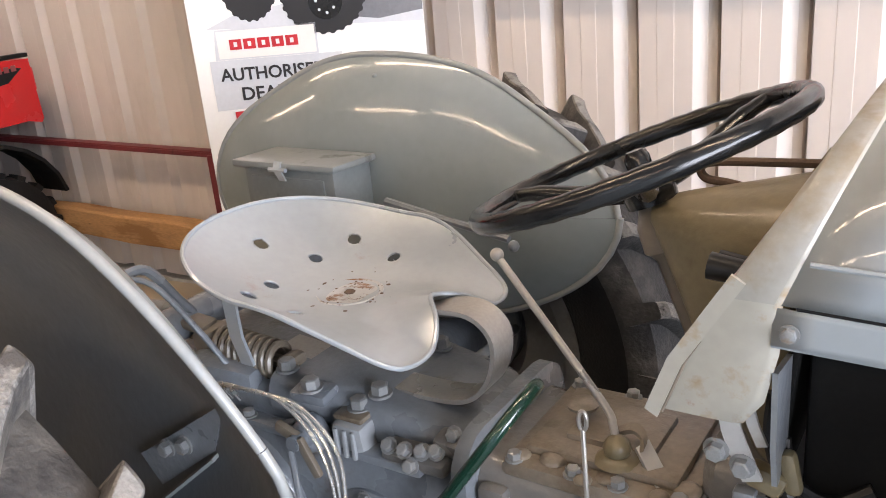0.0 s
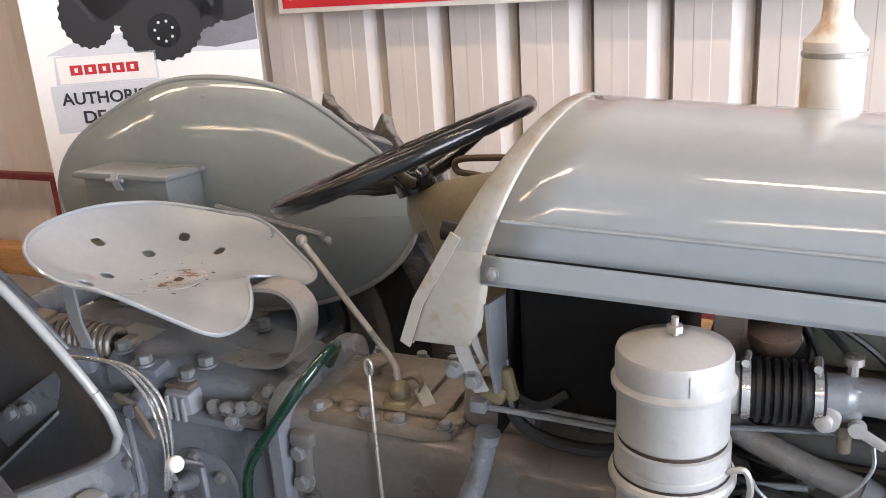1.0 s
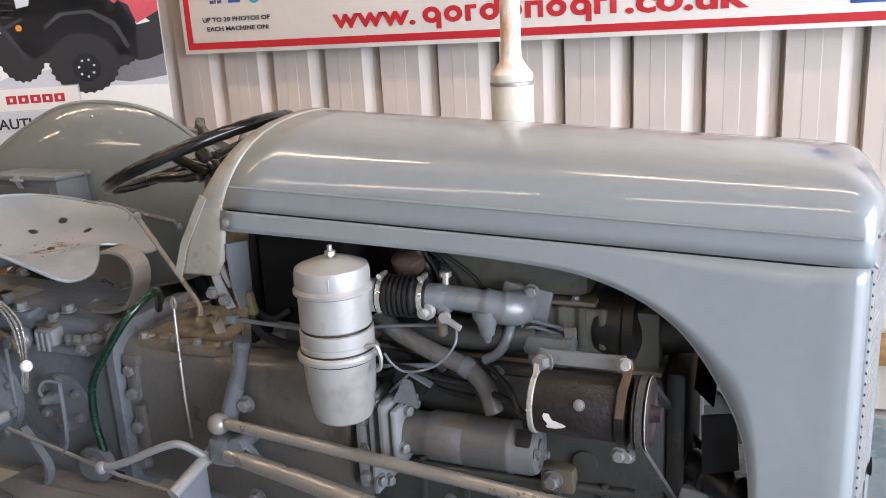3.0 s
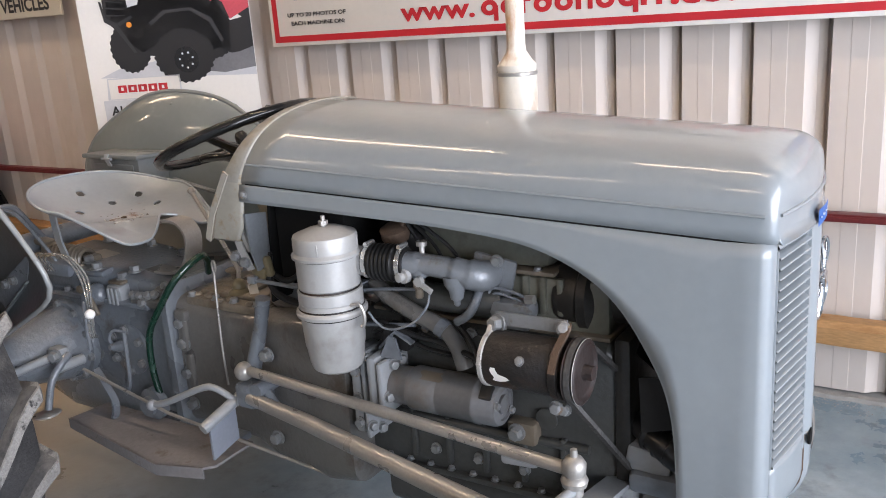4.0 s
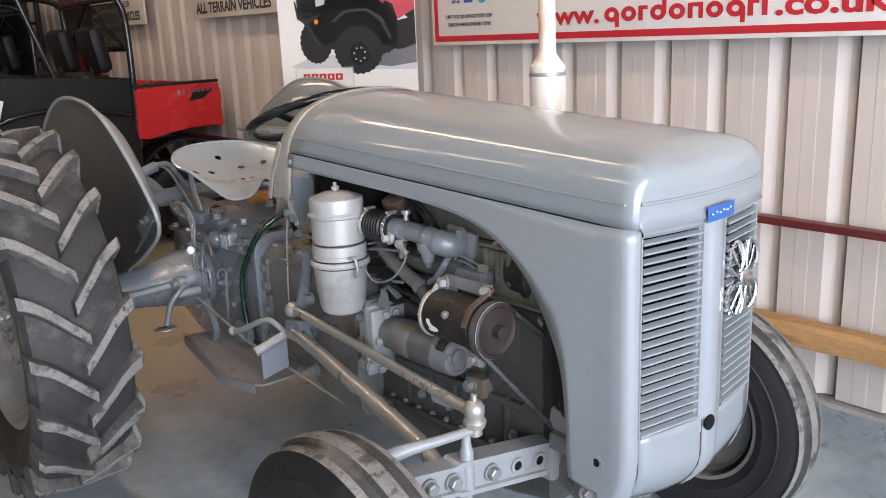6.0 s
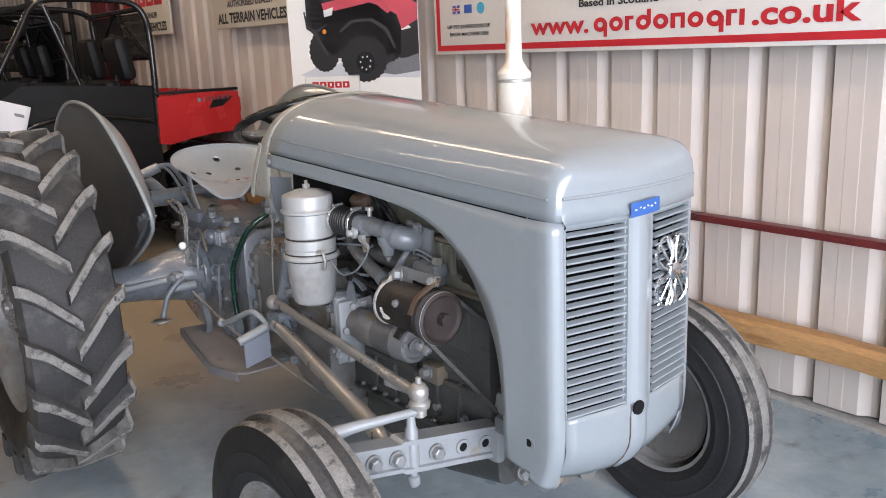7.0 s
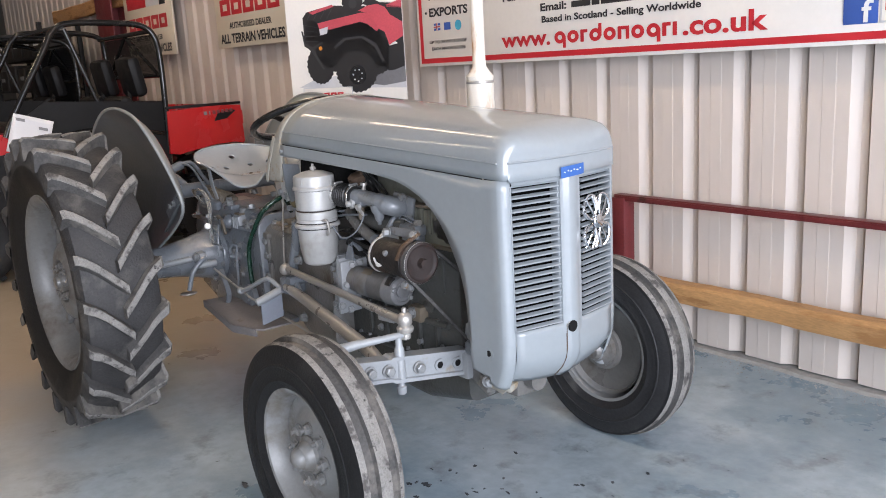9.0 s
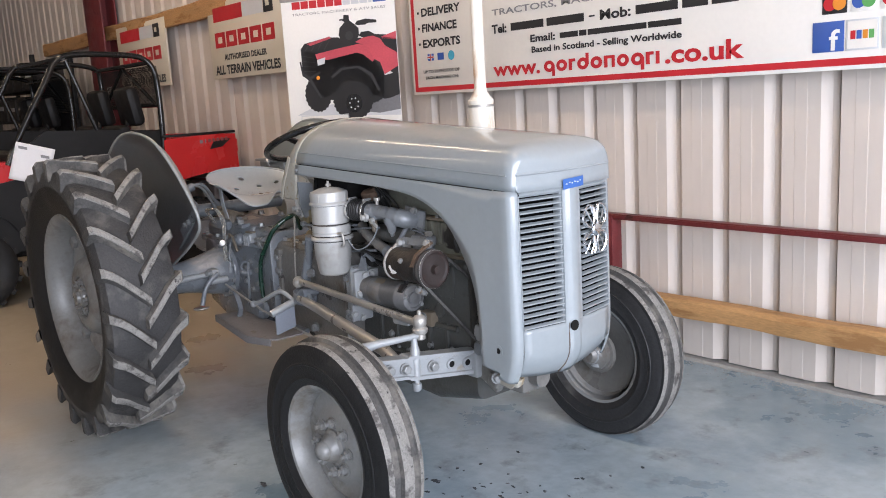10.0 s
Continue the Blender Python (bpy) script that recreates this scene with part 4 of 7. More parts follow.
part("axle_casing", body([(-0.26, 0.13, 0.46, 0.78, 0.06), (-0.22, 0.16, 0.40, 0.82, 0.08), (-0.05, 0.18, 0.36, 0.83, 0.09), (0.2, 0.175, 0.36, 0.82, 0.08), (0.36, 0.160, 0.40, 0.80, 0.07), (0.46, 0.150, 0.44, 0.79, 0.06), (0.50, 0.155, 0.42, 0.82, 0.05)]), CAST, tractor, "blue-grey painted cast rear axle casing", 35)
cover = part("lift_cover", body([(-0.24, 0.12, 0.78, 0.86, 0.03), (-0.18, 0.15, 0.78, 0.875, 0.035), (0.1, 0.15, 0.78, 0.86, 0.035), (0.30, 0.14, 0.78, 0.872, 0.03), (0.44, 0.13, 0.78, 0.85, 0.03), (0.50, 0.10, 0.78, 0.83, 0.02)]), CAST, tractor, "cast hydraulic lift cover held by bolts", 35)
part("cover_ridge", body([(0.10, 0.155, 0.80, 0.890, 0.035), (0.22, 0.150, 0.80, 0.884, 0.035), (0.31, 0.115, 0.80, 0.872, 0.03), (0.39, 0.105, 0.80, 0.850, 0.025)]), CAST, cover, "", 35)
part("rear_pad", Geo().box((0.204, -0.148, 0.876), (0.075, 0.050, 0.022), (6, 0, 4), 0.008), CAST, cover)
valve = part("valve_block", Geo().box((0.287, -0.150, 0.815), (0.066, 0.050, 0.066), (6, 0, 0), 0.012), AXLE, cover, "pale grey fluted valve block")
for k in range(3):
    part("flute", Geo().box((0.267 + 0.018 * k, -0.177, 0.812), (0.009, 0.008, 0.052), bev=0.003), AXLE, valve)
part("block_cap", Geo().box((0.283, -0.142, 0.850), (0.060, 0.045, 0.012), bev=0.005), GREASE, valve)
bolts(cover, [(0.204, -0.154, 0.885), (0.310, -0.101, 0.871), (0.285, -0.130, 0.854), (0.12, -0.12, 0.888), (0.02, -0.125, 0.872), (-0.1, -0.12, 0.875), (0.15, 0.10, 0.886), (0.31, 0.09, 0.870), (-0.1, 0.12, 0.875)], (0, 0, 1), BOLT_L)
front_pad = part("front_pad", Geo().box((0.412, -0.146, 0.806), (0.125, 0.050, 0.030), (14, 0, 0), 0.012).box((0.470, -0.130, 0.835), (0.060, 0.045, 0.030), (10, 8, 0), 0.012), CAST_WARM, cover)
bolts(front_pad, [(0.365, -0.160, 0.820), (0.398, -0.163, 0.822), (0.430, -0.160, 0.826), (0.455, -0.155, 0.830)], (0, -0.7, 0.7), BOLT_M)
bolts(front_pad, [(0.415, -0.173, 0.806), (0.475, -0.130, 0.853)], (0, -1, 0.3), BOLT_M)
part("rear_boss", Geo().box((-0.02, -0.13, 0.868), (0.16, 0.09, 0.05), (0, 4, 8), 0.018), CAST, cover)
part("control_shaft", Geo().lathe([(0.034, 0), (0.036, 0.012), (0.028, 0.030), (0.016, 0.036), (0.014, 0.060), (0.0, 0.062)], (0.205, -0.160, 0.808), (0, -1, 0.1), 20), CAST, cover)
part("control_arm", Geo().box((0.232, -0.212, 0.792), (0.018, 0.012, 0.075), (0, -28, 0), 0.004).box((0.185, -0.205, 0.826), (0.05, 0.014, 0.020), (0, 20, 0), 0.004), GREASE, cover)
part("cover_lip", Geo().box((0.10, -0.145, 0.792), (0.66, 0.06, 0.018), (0, 0, 0), 0.006), CAST, cover)
bolts(cover, [(x, -0.165, 0.802) for x in (-0.17, -0.05, 0.05, 0.15)], (0, 0, 1), BOLT_M)
for pts in ([(0.36, -0.215, 0.72), (0.37, -0.225, 0.66), (0.36, -0.225, 0.56), (0.33, -0.225, 0.52)], [(0.20, -0.22, 0.80), (0.23, -0.245, 0.74), (0.235, -0.25, 0.66)]):
    part("oil_pipe", Geo().tube(curve_pts(pts, 5), 0.006, 8), CAST, tractor)
part("drain_flange", Geo().lathe([(0.05, 0.19), (0.05, 0.215), (0.03, 0.22), (0.03, 0.235)], (0.43, 0, 0.50), (0, -1, 0), 20), CAST, tractor)
# round inspection plate on the casing's side
g = Geo().lathe([(0.082, 0), (0.082, 0.010), (0.076, 0.014), (0.0, 0.014)], (0.310, -0.160, 0.642), (0, -1, 0), 40)
plate = part("inspection_plate", g, CAST, tractor, "round bolted cover plate")
bolts(plate, [(0.310 + 0.068 * math.cos(a), -0.174, 0.642 + 0.068 * math.sin(a)) for a in [radians(30 + 60 * k) for k in range(6)]], (0, -1, 0))
part("plate_boss", Geo().lathe([(0.02, 0), (0.018, 0.02), (0.008, 0.05)], (0.290, -0.173, 0.655), (0, -1, 0.2), 12).tube(curve_pts([(0.288, -0.20, 0.655), (0.284, -0.215, 0.69), (0.300, -0.205, 0.715), (0.330, -0.18, 0.70)], 5), 0.005, 8), CAST, plate)
# axle trumpets
for s in (-1, 1):
    g = Geo().lathe([(0.132, 0.15), (0.137, 0.19), (0.133, 0.197), (0.122, 0.200), (0.117, 0.225), (0.108, 0.27), (0.092, 0.33), (0.078, 0.41), (0.069, 0.50), (0.066, 0.62), (0.085, 0.63), (0.085, 0.66)], (0.04, 0, 0.64), (0, s, 0), 36)
    tr = part("axle_trumpet", g, CAST, tractor, "conical cast axle housing", 40)
    bolts(tr, [(0.04 + 0.124 * math.cos(a), s * 0.198, 0.64 + 0.124 * math.sin(a)) for a in [radians(20 + 36 * k) for k in range(10)]], (0, s, 0))
    part("brake_drum", Geo().lathe([(0.165, 0.64), (0.17, 0.645), (0.17, 0.70), (0.15, 0.71), (0.06, 0.72), (0.055, 0.80)], (0.0, 0, 0.64), (0, s, 0), 32), CAST, tr)
    part("brake_rod", Geo().tube([(0.17, s * 0.62, 0.652), (0.165, s * 0.30, 0.660)], 0.013, 12).box((0.165, s * 0.31, 0.655), (0.055, 0.045, 0.055), bev=0.012).tube([(0.185, s * 0.335, 0.625), (0.19, s * 0.25, 0.625)], 0.016, 12), AXLE, tr)
    bolts(tr, [(0.19, s * 0.335, 0.668)], (0.3, s, 0), BOLT_L)
# gearbox and bell housing with the sloping joint flange
gear = part("gearbox", body([(0.505, 0.150, 0.42, 0.83, 0.05), (0.56, 0.145, 0.43, 0.825, 0.045), (0.78, 0.150, 0.42, 0.81, 0.04), (0.90, 0.185, 0.40, 0.83, 0.05), (1.10, 0.225, 0.40, 0.86, 0.06), (1.20, 0.23, 0.42, 0.86, 0.06), (1.21, 0.20, 0.45, 0.84, 0.05)]), CAST_WARM, tractor, "oily grey cast gearbox and clutch housing", 35)
fl = part("joint_flange", body([(0.487, 0.170, 0.40, 0.862, 0.07), (0.491, 0.177, 0.395, 0.868, 0.07), (0.517, 0.177, 0.395, 0.868, 0.07), (0.521, 0.170, 0.40, 0.862, 0.07)]), CAST, gear)
g = Geo().box((0.70, 0.0, 0.818), (0.29, 0.27, 0.030), bev=0.010).box((0.70, 0.0, 0.838), (0.24, 0.20, 0.020), bev=0.010).box((0.70, 0.0, 0.848), (0.14, 0.12, 0.02), bev=0.008)
lid = part("gearbox_lid", g, LID, tractor, "bolted gearbox lid with caked dirt")
bolts(lid, [(x, y, 0.832) for x in (0.575, 0.671, 0.74, 0.828) for y in (-0.122, 0.122)], (0, 0, 1))
bolts(gear, [(0.546, -0.150, z) for z in (0.50, 0.60, 0.693, 0.756)] + [(0.93, -0.208, 0.74), (0.93, -0.208, 0.50)], (0, -1, 0), BOLT_L)
part("side_boss", Geo().box((0.548, -0.152, 0.72), (0.034, 0.022, 0.105), (0, 4, 0), 0.01).box((0.552, -0.152, 0.78), (0.05, 0.03, 0.035), bev=0.012).box((0.553, -0.150, 0.60), (0.030, 0.020, 0.12), bev=0.009), CAST_WARM, gear)
for x, y, r in ((0.63, -0.10, 0.022), (0.78, -0.07, 0.026), (0.72, -0.11, 0.018), (0.66, -0.06, 0.02), (0.80, -0.12, 0.015), (0.60, -0.06, 0.024), (0.58, -0.11, 0.016), (0.75, -0.04, 0.03), (0.69, -0.13, 0.014), (0.83, -0.09, 0.02)):
    part("lid_lump", Geo().ball((x, y, 0.834), r, sz=0.45), LID, lid)
part("filler_cap", Geo().lathe([(0.010, 0.838), (0.010, 0.875), (0.024, 0.880), (0.026, 0.886), (0.018, 0.890), (0.0, 0.891)], (0.640, -0.012, 0), (0, 0, 1), 18), LID, lid)
part("clutch_shaft", Geo().tube([(0.93, -0.18, 0.66), (0.93, -0.27, 0.66)], 0.02, 12).tube([(0.93, -0.24, 0.66), (0.99, -0.245, 0.60)], 0.012, 8), CAST, gear)
part("starter_rod", Geo().tube([(0.94, -0.235, 0.955), (1.18, -0.23, 0.945)], 0.005, 8).box((0.94, -0.235, 0.955), (0.025, 0.02, 0.02), bev=0.004), CARB, tractor)
g = Geo().ball((0.722, -0.078, 0.866), 0.021).lathe([(0.034, 0.845), (0.030, 0.852), (0.020, 0.858)], (0.722, -0.078, 0), (0, 0, 1), 20)
part("lever_ball", g, OLIVE, lid, "olive ball joint of the gear lever")
part("lever_collar", Geo().ribbon(curve_pts([(0.712, -0.050, 0.875), (0.735, -0.045, 0.884), (0.752, -0.052, 0.878), (0.757, -0.066, 0.868)], 5), 0.016, 0.008, (0, 1, 0.3)), LID, lid)
part("lever_gate", Geo().ribbon([(0.752, -0.058, 0.868), (0.818, -0.108, 0.812)], 0.026, 0.007, (0.5, 1, 0.2)), SILVER, lid, "flat pale grey steel link")
part("gate_pin", Geo().tube([(0.812, -0.125, 0.805), (0.832, -0.085, 0.808)], 0.011, 10), GREASE, lid)
lever = part("gear_lever", Geo().tube(curve_pts([(0.722, -0.078, 0.872), (0.712, -0.066, 0.892), (0.694, -0.052, 0.915), (0.60, -0.030, 1.012), (0.501, -0.005, 1.11)], 6), 0.0062, 10), ROD, tractor, "bare steel gear lever")
part("knob", Geo().ball((0.50, -0.005, 1.113), 0.011), ROD, lever)
dip = part("dipstick", Geo().tube(curve_pts([(0.724, -0.172, 0.60), (0.715, -0.166, 0.72), (0.704, -0.150, 0.86), (0.697, -0.139, 0.925)], 6), 0.0036, 8), ROD, tractor, "wire dipstick with a narrow loop handle")
part("loop", Geo().tube([(0.697 + 0.006 * math.cos(a), -0.138, 0.938 + 0.015 * math.sin(a)) for a in [2 * math.pi * k / 18 for k in range(19)]], 0.0034, 8), ROD, dip)
# hoses, pipes and cables
g = Geo().tube(curve_pts([(0.54, -0.02, 0.87), (0.585, -0.06, 0.925), (0.60, -0.10, 0.945), (0.57, -0.17, 0.895), (0.505, -0.195, 0.80), (0.455, -0.20, 0.72), (0.445, -0.20, 0.60), (0.465, -0.195, 0.48)], 8), 0.0105, 10)
part("hose", g, GREEN, tractor, "glossy dark green hydraulic hose")
for k in range(3):
    o = 0.017 * k
    g = Geo().tube(curve_pts([(0.10 + o, -0.25, 0.90), (0.16 + o, -0.31, 0.965), (0.235 + o, -0.33, 0.985), (0.32 + o, -0.335, 0.985), (0.385 + o, -0.34, 0.935), (0.42 + o * 0.5, -0.355, 0.86), (0.40, -0.35 + o * 0.4, 0.77), (0.36, -0.30, 0.74)], 8), 0.0032, 8)
    part("control_pipe", g, WIRE, tractor, "bright bent steel control pipe")
part("pipe_knob", Geo().ball((0.468, -0.385, 0.852), 0.014), WHITE, tractor)
g = Geo().ribbon(curve_pts([(0.25, -0.255, 0.60), (0.30, -0.265, 0.56), (0.33, -0.265, 0.50), (0.30, -0.265, 0.43)], 5), 0.022, 0.01, (0, 1, 0))
part("clutch_arm", g, CAST, tractor)

# fenders
def fender(s):
    cx, cz = -0.075, 1.03
    g = Geo()
    rows = []
    n = 26
    for i in range(n + 1):
        f = max(0.0002, i / n)
        row = []
        for j in range(97):
            a = 2 * math.pi * j / 96
            c, q = math.cos(a), math.sin(a)
            # an ellipse drawn in at its two shoulders
            r = math.hypot(c / ((0.595 if s > 0 else 0.580) if c > 0 else 0.560), q / (0.327 if q > 0 else (0.285 if s > 0 else 0.46))) ** -1
            r *= 1 - 0.06 * math.exp(-((a - 0.43) / 0.3) ** 2) - 0.075 * math.exp(-((a - 2.53) / 0.42) ** 2)
            den = 0.44 * c - 0.898 * q
            if s < 0 and den > 0.1:
                # the lower edge runs straight back from an angular front corner
                r = (r ** -14 + (0.333 / den) ** -14) ** (-1 / 14)
            den = 0.858 * c + 0.515 * q
            if s < 0 and den > 0.1:
                # and the front edge runs down to that corner nearly straight
                r = (r ** -16 + (0.452 / den) ** -16) ** (-1 / 16)
            k = min(1.0, max(0.0, (q + 0.75) / 1.6))
            edge_y = (0.45 + 0.09 * k * k * (3 - 2 * k)) if s < 0 else (0.435 + 0.045 * k * k * (3 - 2 * k))
            th = f * 1.2
            rho = math.sin(th) / math.sin(1.2)
            row.append((cx + r * rho * c, s * (0.375 + (edge_y - 0.375) * (1 - math.cos(th)) / (1 - math.cos(1.2))), cz + r * rho * q))
        rows.append(row)
    g.grid(rows)
    fd = part("fender", g, FENDER, tractor, "rounded shell-shaped grey mudguard", 60)
    edge = rows[n]
    part("rim_bead", Geo().tube(edge, 0.0075, 10), FENDER_LIP, fd)
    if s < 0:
        # inner sheet carries the shell's shade in its darker colour
        part("underside", Geo().grid([[(lerp(cx, x, 0.990), y + s * 0.004, lerp(cz, z, 0.986)) for x, y, z in r] for r in rows]), FENDER_SHADE, fd)
        # stay plate bolted inside the shell
        part("stay_plate", Geo().prism([(0.088, 0.883), (0.125, 0.838), (0.264, 0.936), (0.300, 1.02)], s * 0.410, s * 0.418, "xz"), CAST, fd)
        part("stay_flange", Geo().ribbon([(0.10, s * 0.425, 0.795), (0.19, s * 0.420, 0.868), (0.272, s * 0.414, 0.935)], 0.035, 0.005, (0, 1, 0.3)), FENDER, fd)
    return fd


fr, flf = fender(-1), fender(1)
bolts(fr, [(0.160, -0.418, 0.914), (0.202, -0.418, 0.930)], (0, -1, 0), BOLT_M)
part("stud", Geo().ball((-0.050, 0.452, 1.312), 0.012, sz=0.7), FENDER, flf)
# toolbox on the far fender
g = Geo().box((-0.170, 0.312, 1.085), (0.265, 0.130, 0.125), bev=0.006)
tb = part("toolbox", g, TOOLBOX, tractor, "small grey steel toolbox with a hinged lid")
part("lid", Geo().box((-0.168, 0.302, 1.150), (0.300, 0.150, 0.016), (-2, 0, 0), 0.005), TOOLBOX, tb)
part("front_plate", Geo().box((-0.172, 0.2465, 1.078), (0.215, 0.006, 0.090), bev=0.004), TOOLBOX, tb)
part("hasp", Geo().ribbon([(-0.175, 0.230, 1.163), (-0.175, 0.222, 1.148), (-0.170, 0.232, 1.120)], 0.020, 0.004, (1, 0, 0)).tube([(-0.200, 0.224, 1.146), (-0.150, 0.224, 1.146)], 0.005, 6), SEAT, tb)
part("foot_lever", Geo().tube([(0.02, 0.345, 1.055), (0.335, 0.325, 1.008)], [0.010, 0.008], 8).ball((0.345, 0.325, 0.995), 0.012), CAST, tractor)
# lift arms behind
for s in (-1, 1):
    g = Geo().tube(curve_pts([(-0.16, s * 0.20, 0.93), (-0.22, s * 0.235, 0.985), (-0.32, s * 0.25, 1.0), (-0.46, s * 0.27, 0.98)], 5), 0.024, 10)
    part("lift_arm", g, CAST, tractor)
part("lift_shaft", Geo().tube([(-0.16, -0.27, 0.93), (-0.16, 0.27, 0.93)], 0.035, 16), CAST, tractor)
part("top_link", Geo().tube([(-0.24, -0.02, 0.90), (-0.62, -0.02, 0.86)], 0.02, 10), CAST, tractor)
part("arm_pin", Geo().tube([(-0.16, -0.31, 1.03), (-0.16, -0.22, 1.06)], 0.021, 12).tube(curve_pts([(-0.16, -0.22, 1.065), (-0.15, -0.17, 1.06), (-0.14, -0.12, 0.98), (-0.14, -0.06, 0.90)], 5), 0.010, 8).tube(curve_pts([(-0.16, -0.23, 1.065), (-0.10, -0.20, 1.05), (-0.04, -0.17, 0.96), (0.0, -0.15, 0.885)], 5), 0.006, 8), CAST, tractor)

# footrest, pedals
for s in (-1, 1):
    g = Geo().prism([(0.20, s * 0.20), (0.82, s * 0.20), (0.82, s * 0.34), (0.795, s * 0.365), (0.66, s * 0.405), (0.18, s * 0.325)][:: -s], 0.450, 0.457, "xy")
    step = part("footrest", g, FOOTPLATE, tractor, "grey steel footrest plate, dusty on top")
    part("edge", Geo().prism([(0.18, s * 0.322), (0.66, s * 0.402), (0.795, s * 0.362), (0.797, s * 0.368), (0.66, s * 0.409), (0.178, s * 0.329)][:: -s], 0.425, 0.457, "xy"), FOOTPLATE, step)
    for bx in (0.42, 0.70):
        part("bracket", Geo().box((bx, s * 0.195, 0.44), (0.12, 0.10, 0.02), bev=0.004), CAST, step)
g = Geo().prism([(-0.345, 0.475), (-0.25, 0.495), (-0.25, 0.605), (-0.345, 0.572)], 0.818, 0.825, "yz")
part("heel_plate", g, HEEL, tractor, "light grey bent foot plate on a bar")
part("heel_bar", Geo().tube([(0.815, -0.36, 0.570), (0.835, -0.215, 0.620)], 0.016, 12), AXLE, tractor)
g = Geo().tube(curve_pts([(0.56, -0.305, 0.566), (0.62, -0.30, 0.585), (0.74, -0.285, 0.64), (0.79, -0.275, 0.645), (0.845, -0.25, 0.60)], 6), 0.0095, 10).ball((0.555, -0.306, 0.565), 0.016)
part("pedal_bar", g, AXLE, tractor)
part("pull_rod", Geo().tube([(0.22, -0.275, 0.605), (0.58, -0.275, 0.53), (1.1, -0.2, 0.42)], 0.005, 8), ROD, tractor)
pedal = part("brake_pedal", Geo().tube(curve_pts([(0.20, -0.30, 0.66), (0.205, -0.33, 0.645), (0.20, -0.37, 0.60), (0.195, -0.395, 0.52)], 5), 0.011, 10), CAST, tractor)
part("pedal_pad", Geo().lathe([(0.030, 0), (0.040, 0.005), (0.040, 0.009), (0.036, 0.011)], (0.193, -0.40, 0.500), (-0.1, 0, 1), 22), ROD, pedal)

# engine: block, head and rocker cover
block = part("engine_block", body([(1.21, 0.15, 0.46, 0.86, 0.03), (1.22, 0.15, 0.46, 0.885, 0.03), (1.84, 0.145, 0.48, 0.885, 0.03), (1.88, 0.12, 0.52, 0.85, 0.03)]), ENGINE, tractor, "grey-green engine block with oil grime", 35)
part("sump", body([(1.23, 0.125, 0.33, 0.48, 0.05), (1.60, 0.12, 0.31, 0.48, 0.05), (1.84, 0.11, 0.36, 0.48, 0.04)]), ENGINE, tractor)
part("pan_flange", Geo().box((1.53, 0, 0.487), (0.62, 0.32, 0.016), bev=0.004), ENGINE, tractor)
bolts(block, [(1.26 + 0.06 * k, -0.152, 0.497) for k in range(10)], (0, 0, 1), BOLT_S)
head = part("cylinder_head", Geo().box((1.54, 0.0, 0.945), (0.60, 0.24, 0.12), bev=0.012), HEAD, tractor, "olive-grey cylinder head with upright ribs")
for k in range(7):
    part("head_rib", Geo().box((1.485 + 0.041 * k, -0.122, 0.965), (0.016, 0.016, 0.085), bev=0.005), HEAD, head)
part("head_joint", Geo().box((1.54, 0, 0.886), (0.61, 0.27, 0.010), bev=0.002), GREASE, head)
rc = part("rocker_cover", Geo().box((1.505, 0.0, 1.068), (0.40, 0.225, 0.105), bev=0.030), HEAD, tractor, "olive-grey pressed rocker cover")
part("cover_flange", Geo().box((1.505, 0.0, 1.013), (0.425, 0.25, 0.010), bev=0.003), GREASE, rc)
bolts(rc, [(1.33 + 0.115 * k, -0.114, 1.018) for k in range(4)], (0, 0, 1), BOLT_S)
part("oil_cap", Geo().lathe([(0.030, 0), (0.034, 0.01), (0.034, 0.03), (0.022, 0.038), (0.0, 0.04)], (1.345, -0.165, 1.075), (0, -0.3, 1), 20), RUST, rc)
part("breather", Geo().tube(curve_pts([(1.335, -0.150, 1.01), (1.335, -0.155, 1.05), (1.345, -0.165, 1.08)], 5), 0.022, 12), ENGINE, rc)
part("tappet_cover", Geo().box((1.54, -0.150, 0.80), (0.50, 0.012, 0.12), bev=0.006), ENGINE, block)
bolts(block, [(x, -0.150, z) for x in (1.40, 1.52, 1.64, 1.76) for z in (0.545, 0.862)], (0, -1, 0))
for x in (1.34, 1.44, 1.54, 1.64, 1.74):
    part("web", Geo().box((x, -0.150, 0.58), (0.014, 0.020, 0.13), bev=0.004), ENGINE, block)
for x in (1.42, 1.58, 1.70):
    part("block_plug", Geo().lathe([(0.026, 0), (0.026, 0.006), (0.018, 0.008)], (x, -0.148, 0.685), (0, -1, 0), 16), ENGINE, block)
part("side_lug", Geo().box((1.648, -0.158, 0.650), (0.070, 0.045, 0.055), bev=0.008), GREASE, block)
bolts(block, [(1.640, -0.180, 0.655)], (0, -1, 0), BOLT_L)
part("oil_gallery", Geo().tube([(1.30, -0.156, 0.625), (1.80, -0.152, 0.630)], 0.011, 10), ENGINE, block)

# clutch housing end, starter flange and starter motor
fl2 = part("end_plate", Geo().box((1.238, -0.185, 0.70), (0.032, 0.105, 0.215), bev=0.012).box((1.268, -0.185, 0.70), (0.014, 0.120, 0.225), bev=0.006), AXLE, tractor, "pale grey clutch housing end plate")
part("starter_flange", Geo().box((1.305, -0.205, 0.735), (0.030, 0.115, 0.155), bev=0.022), AXLE, tractor, "pale grey bolted starter flange")
part("starter_collar", Geo().box((1.332, -0.205, 0.735), (0.016, 0.125, 0.135), bev=0.024), AXLE, tractor)
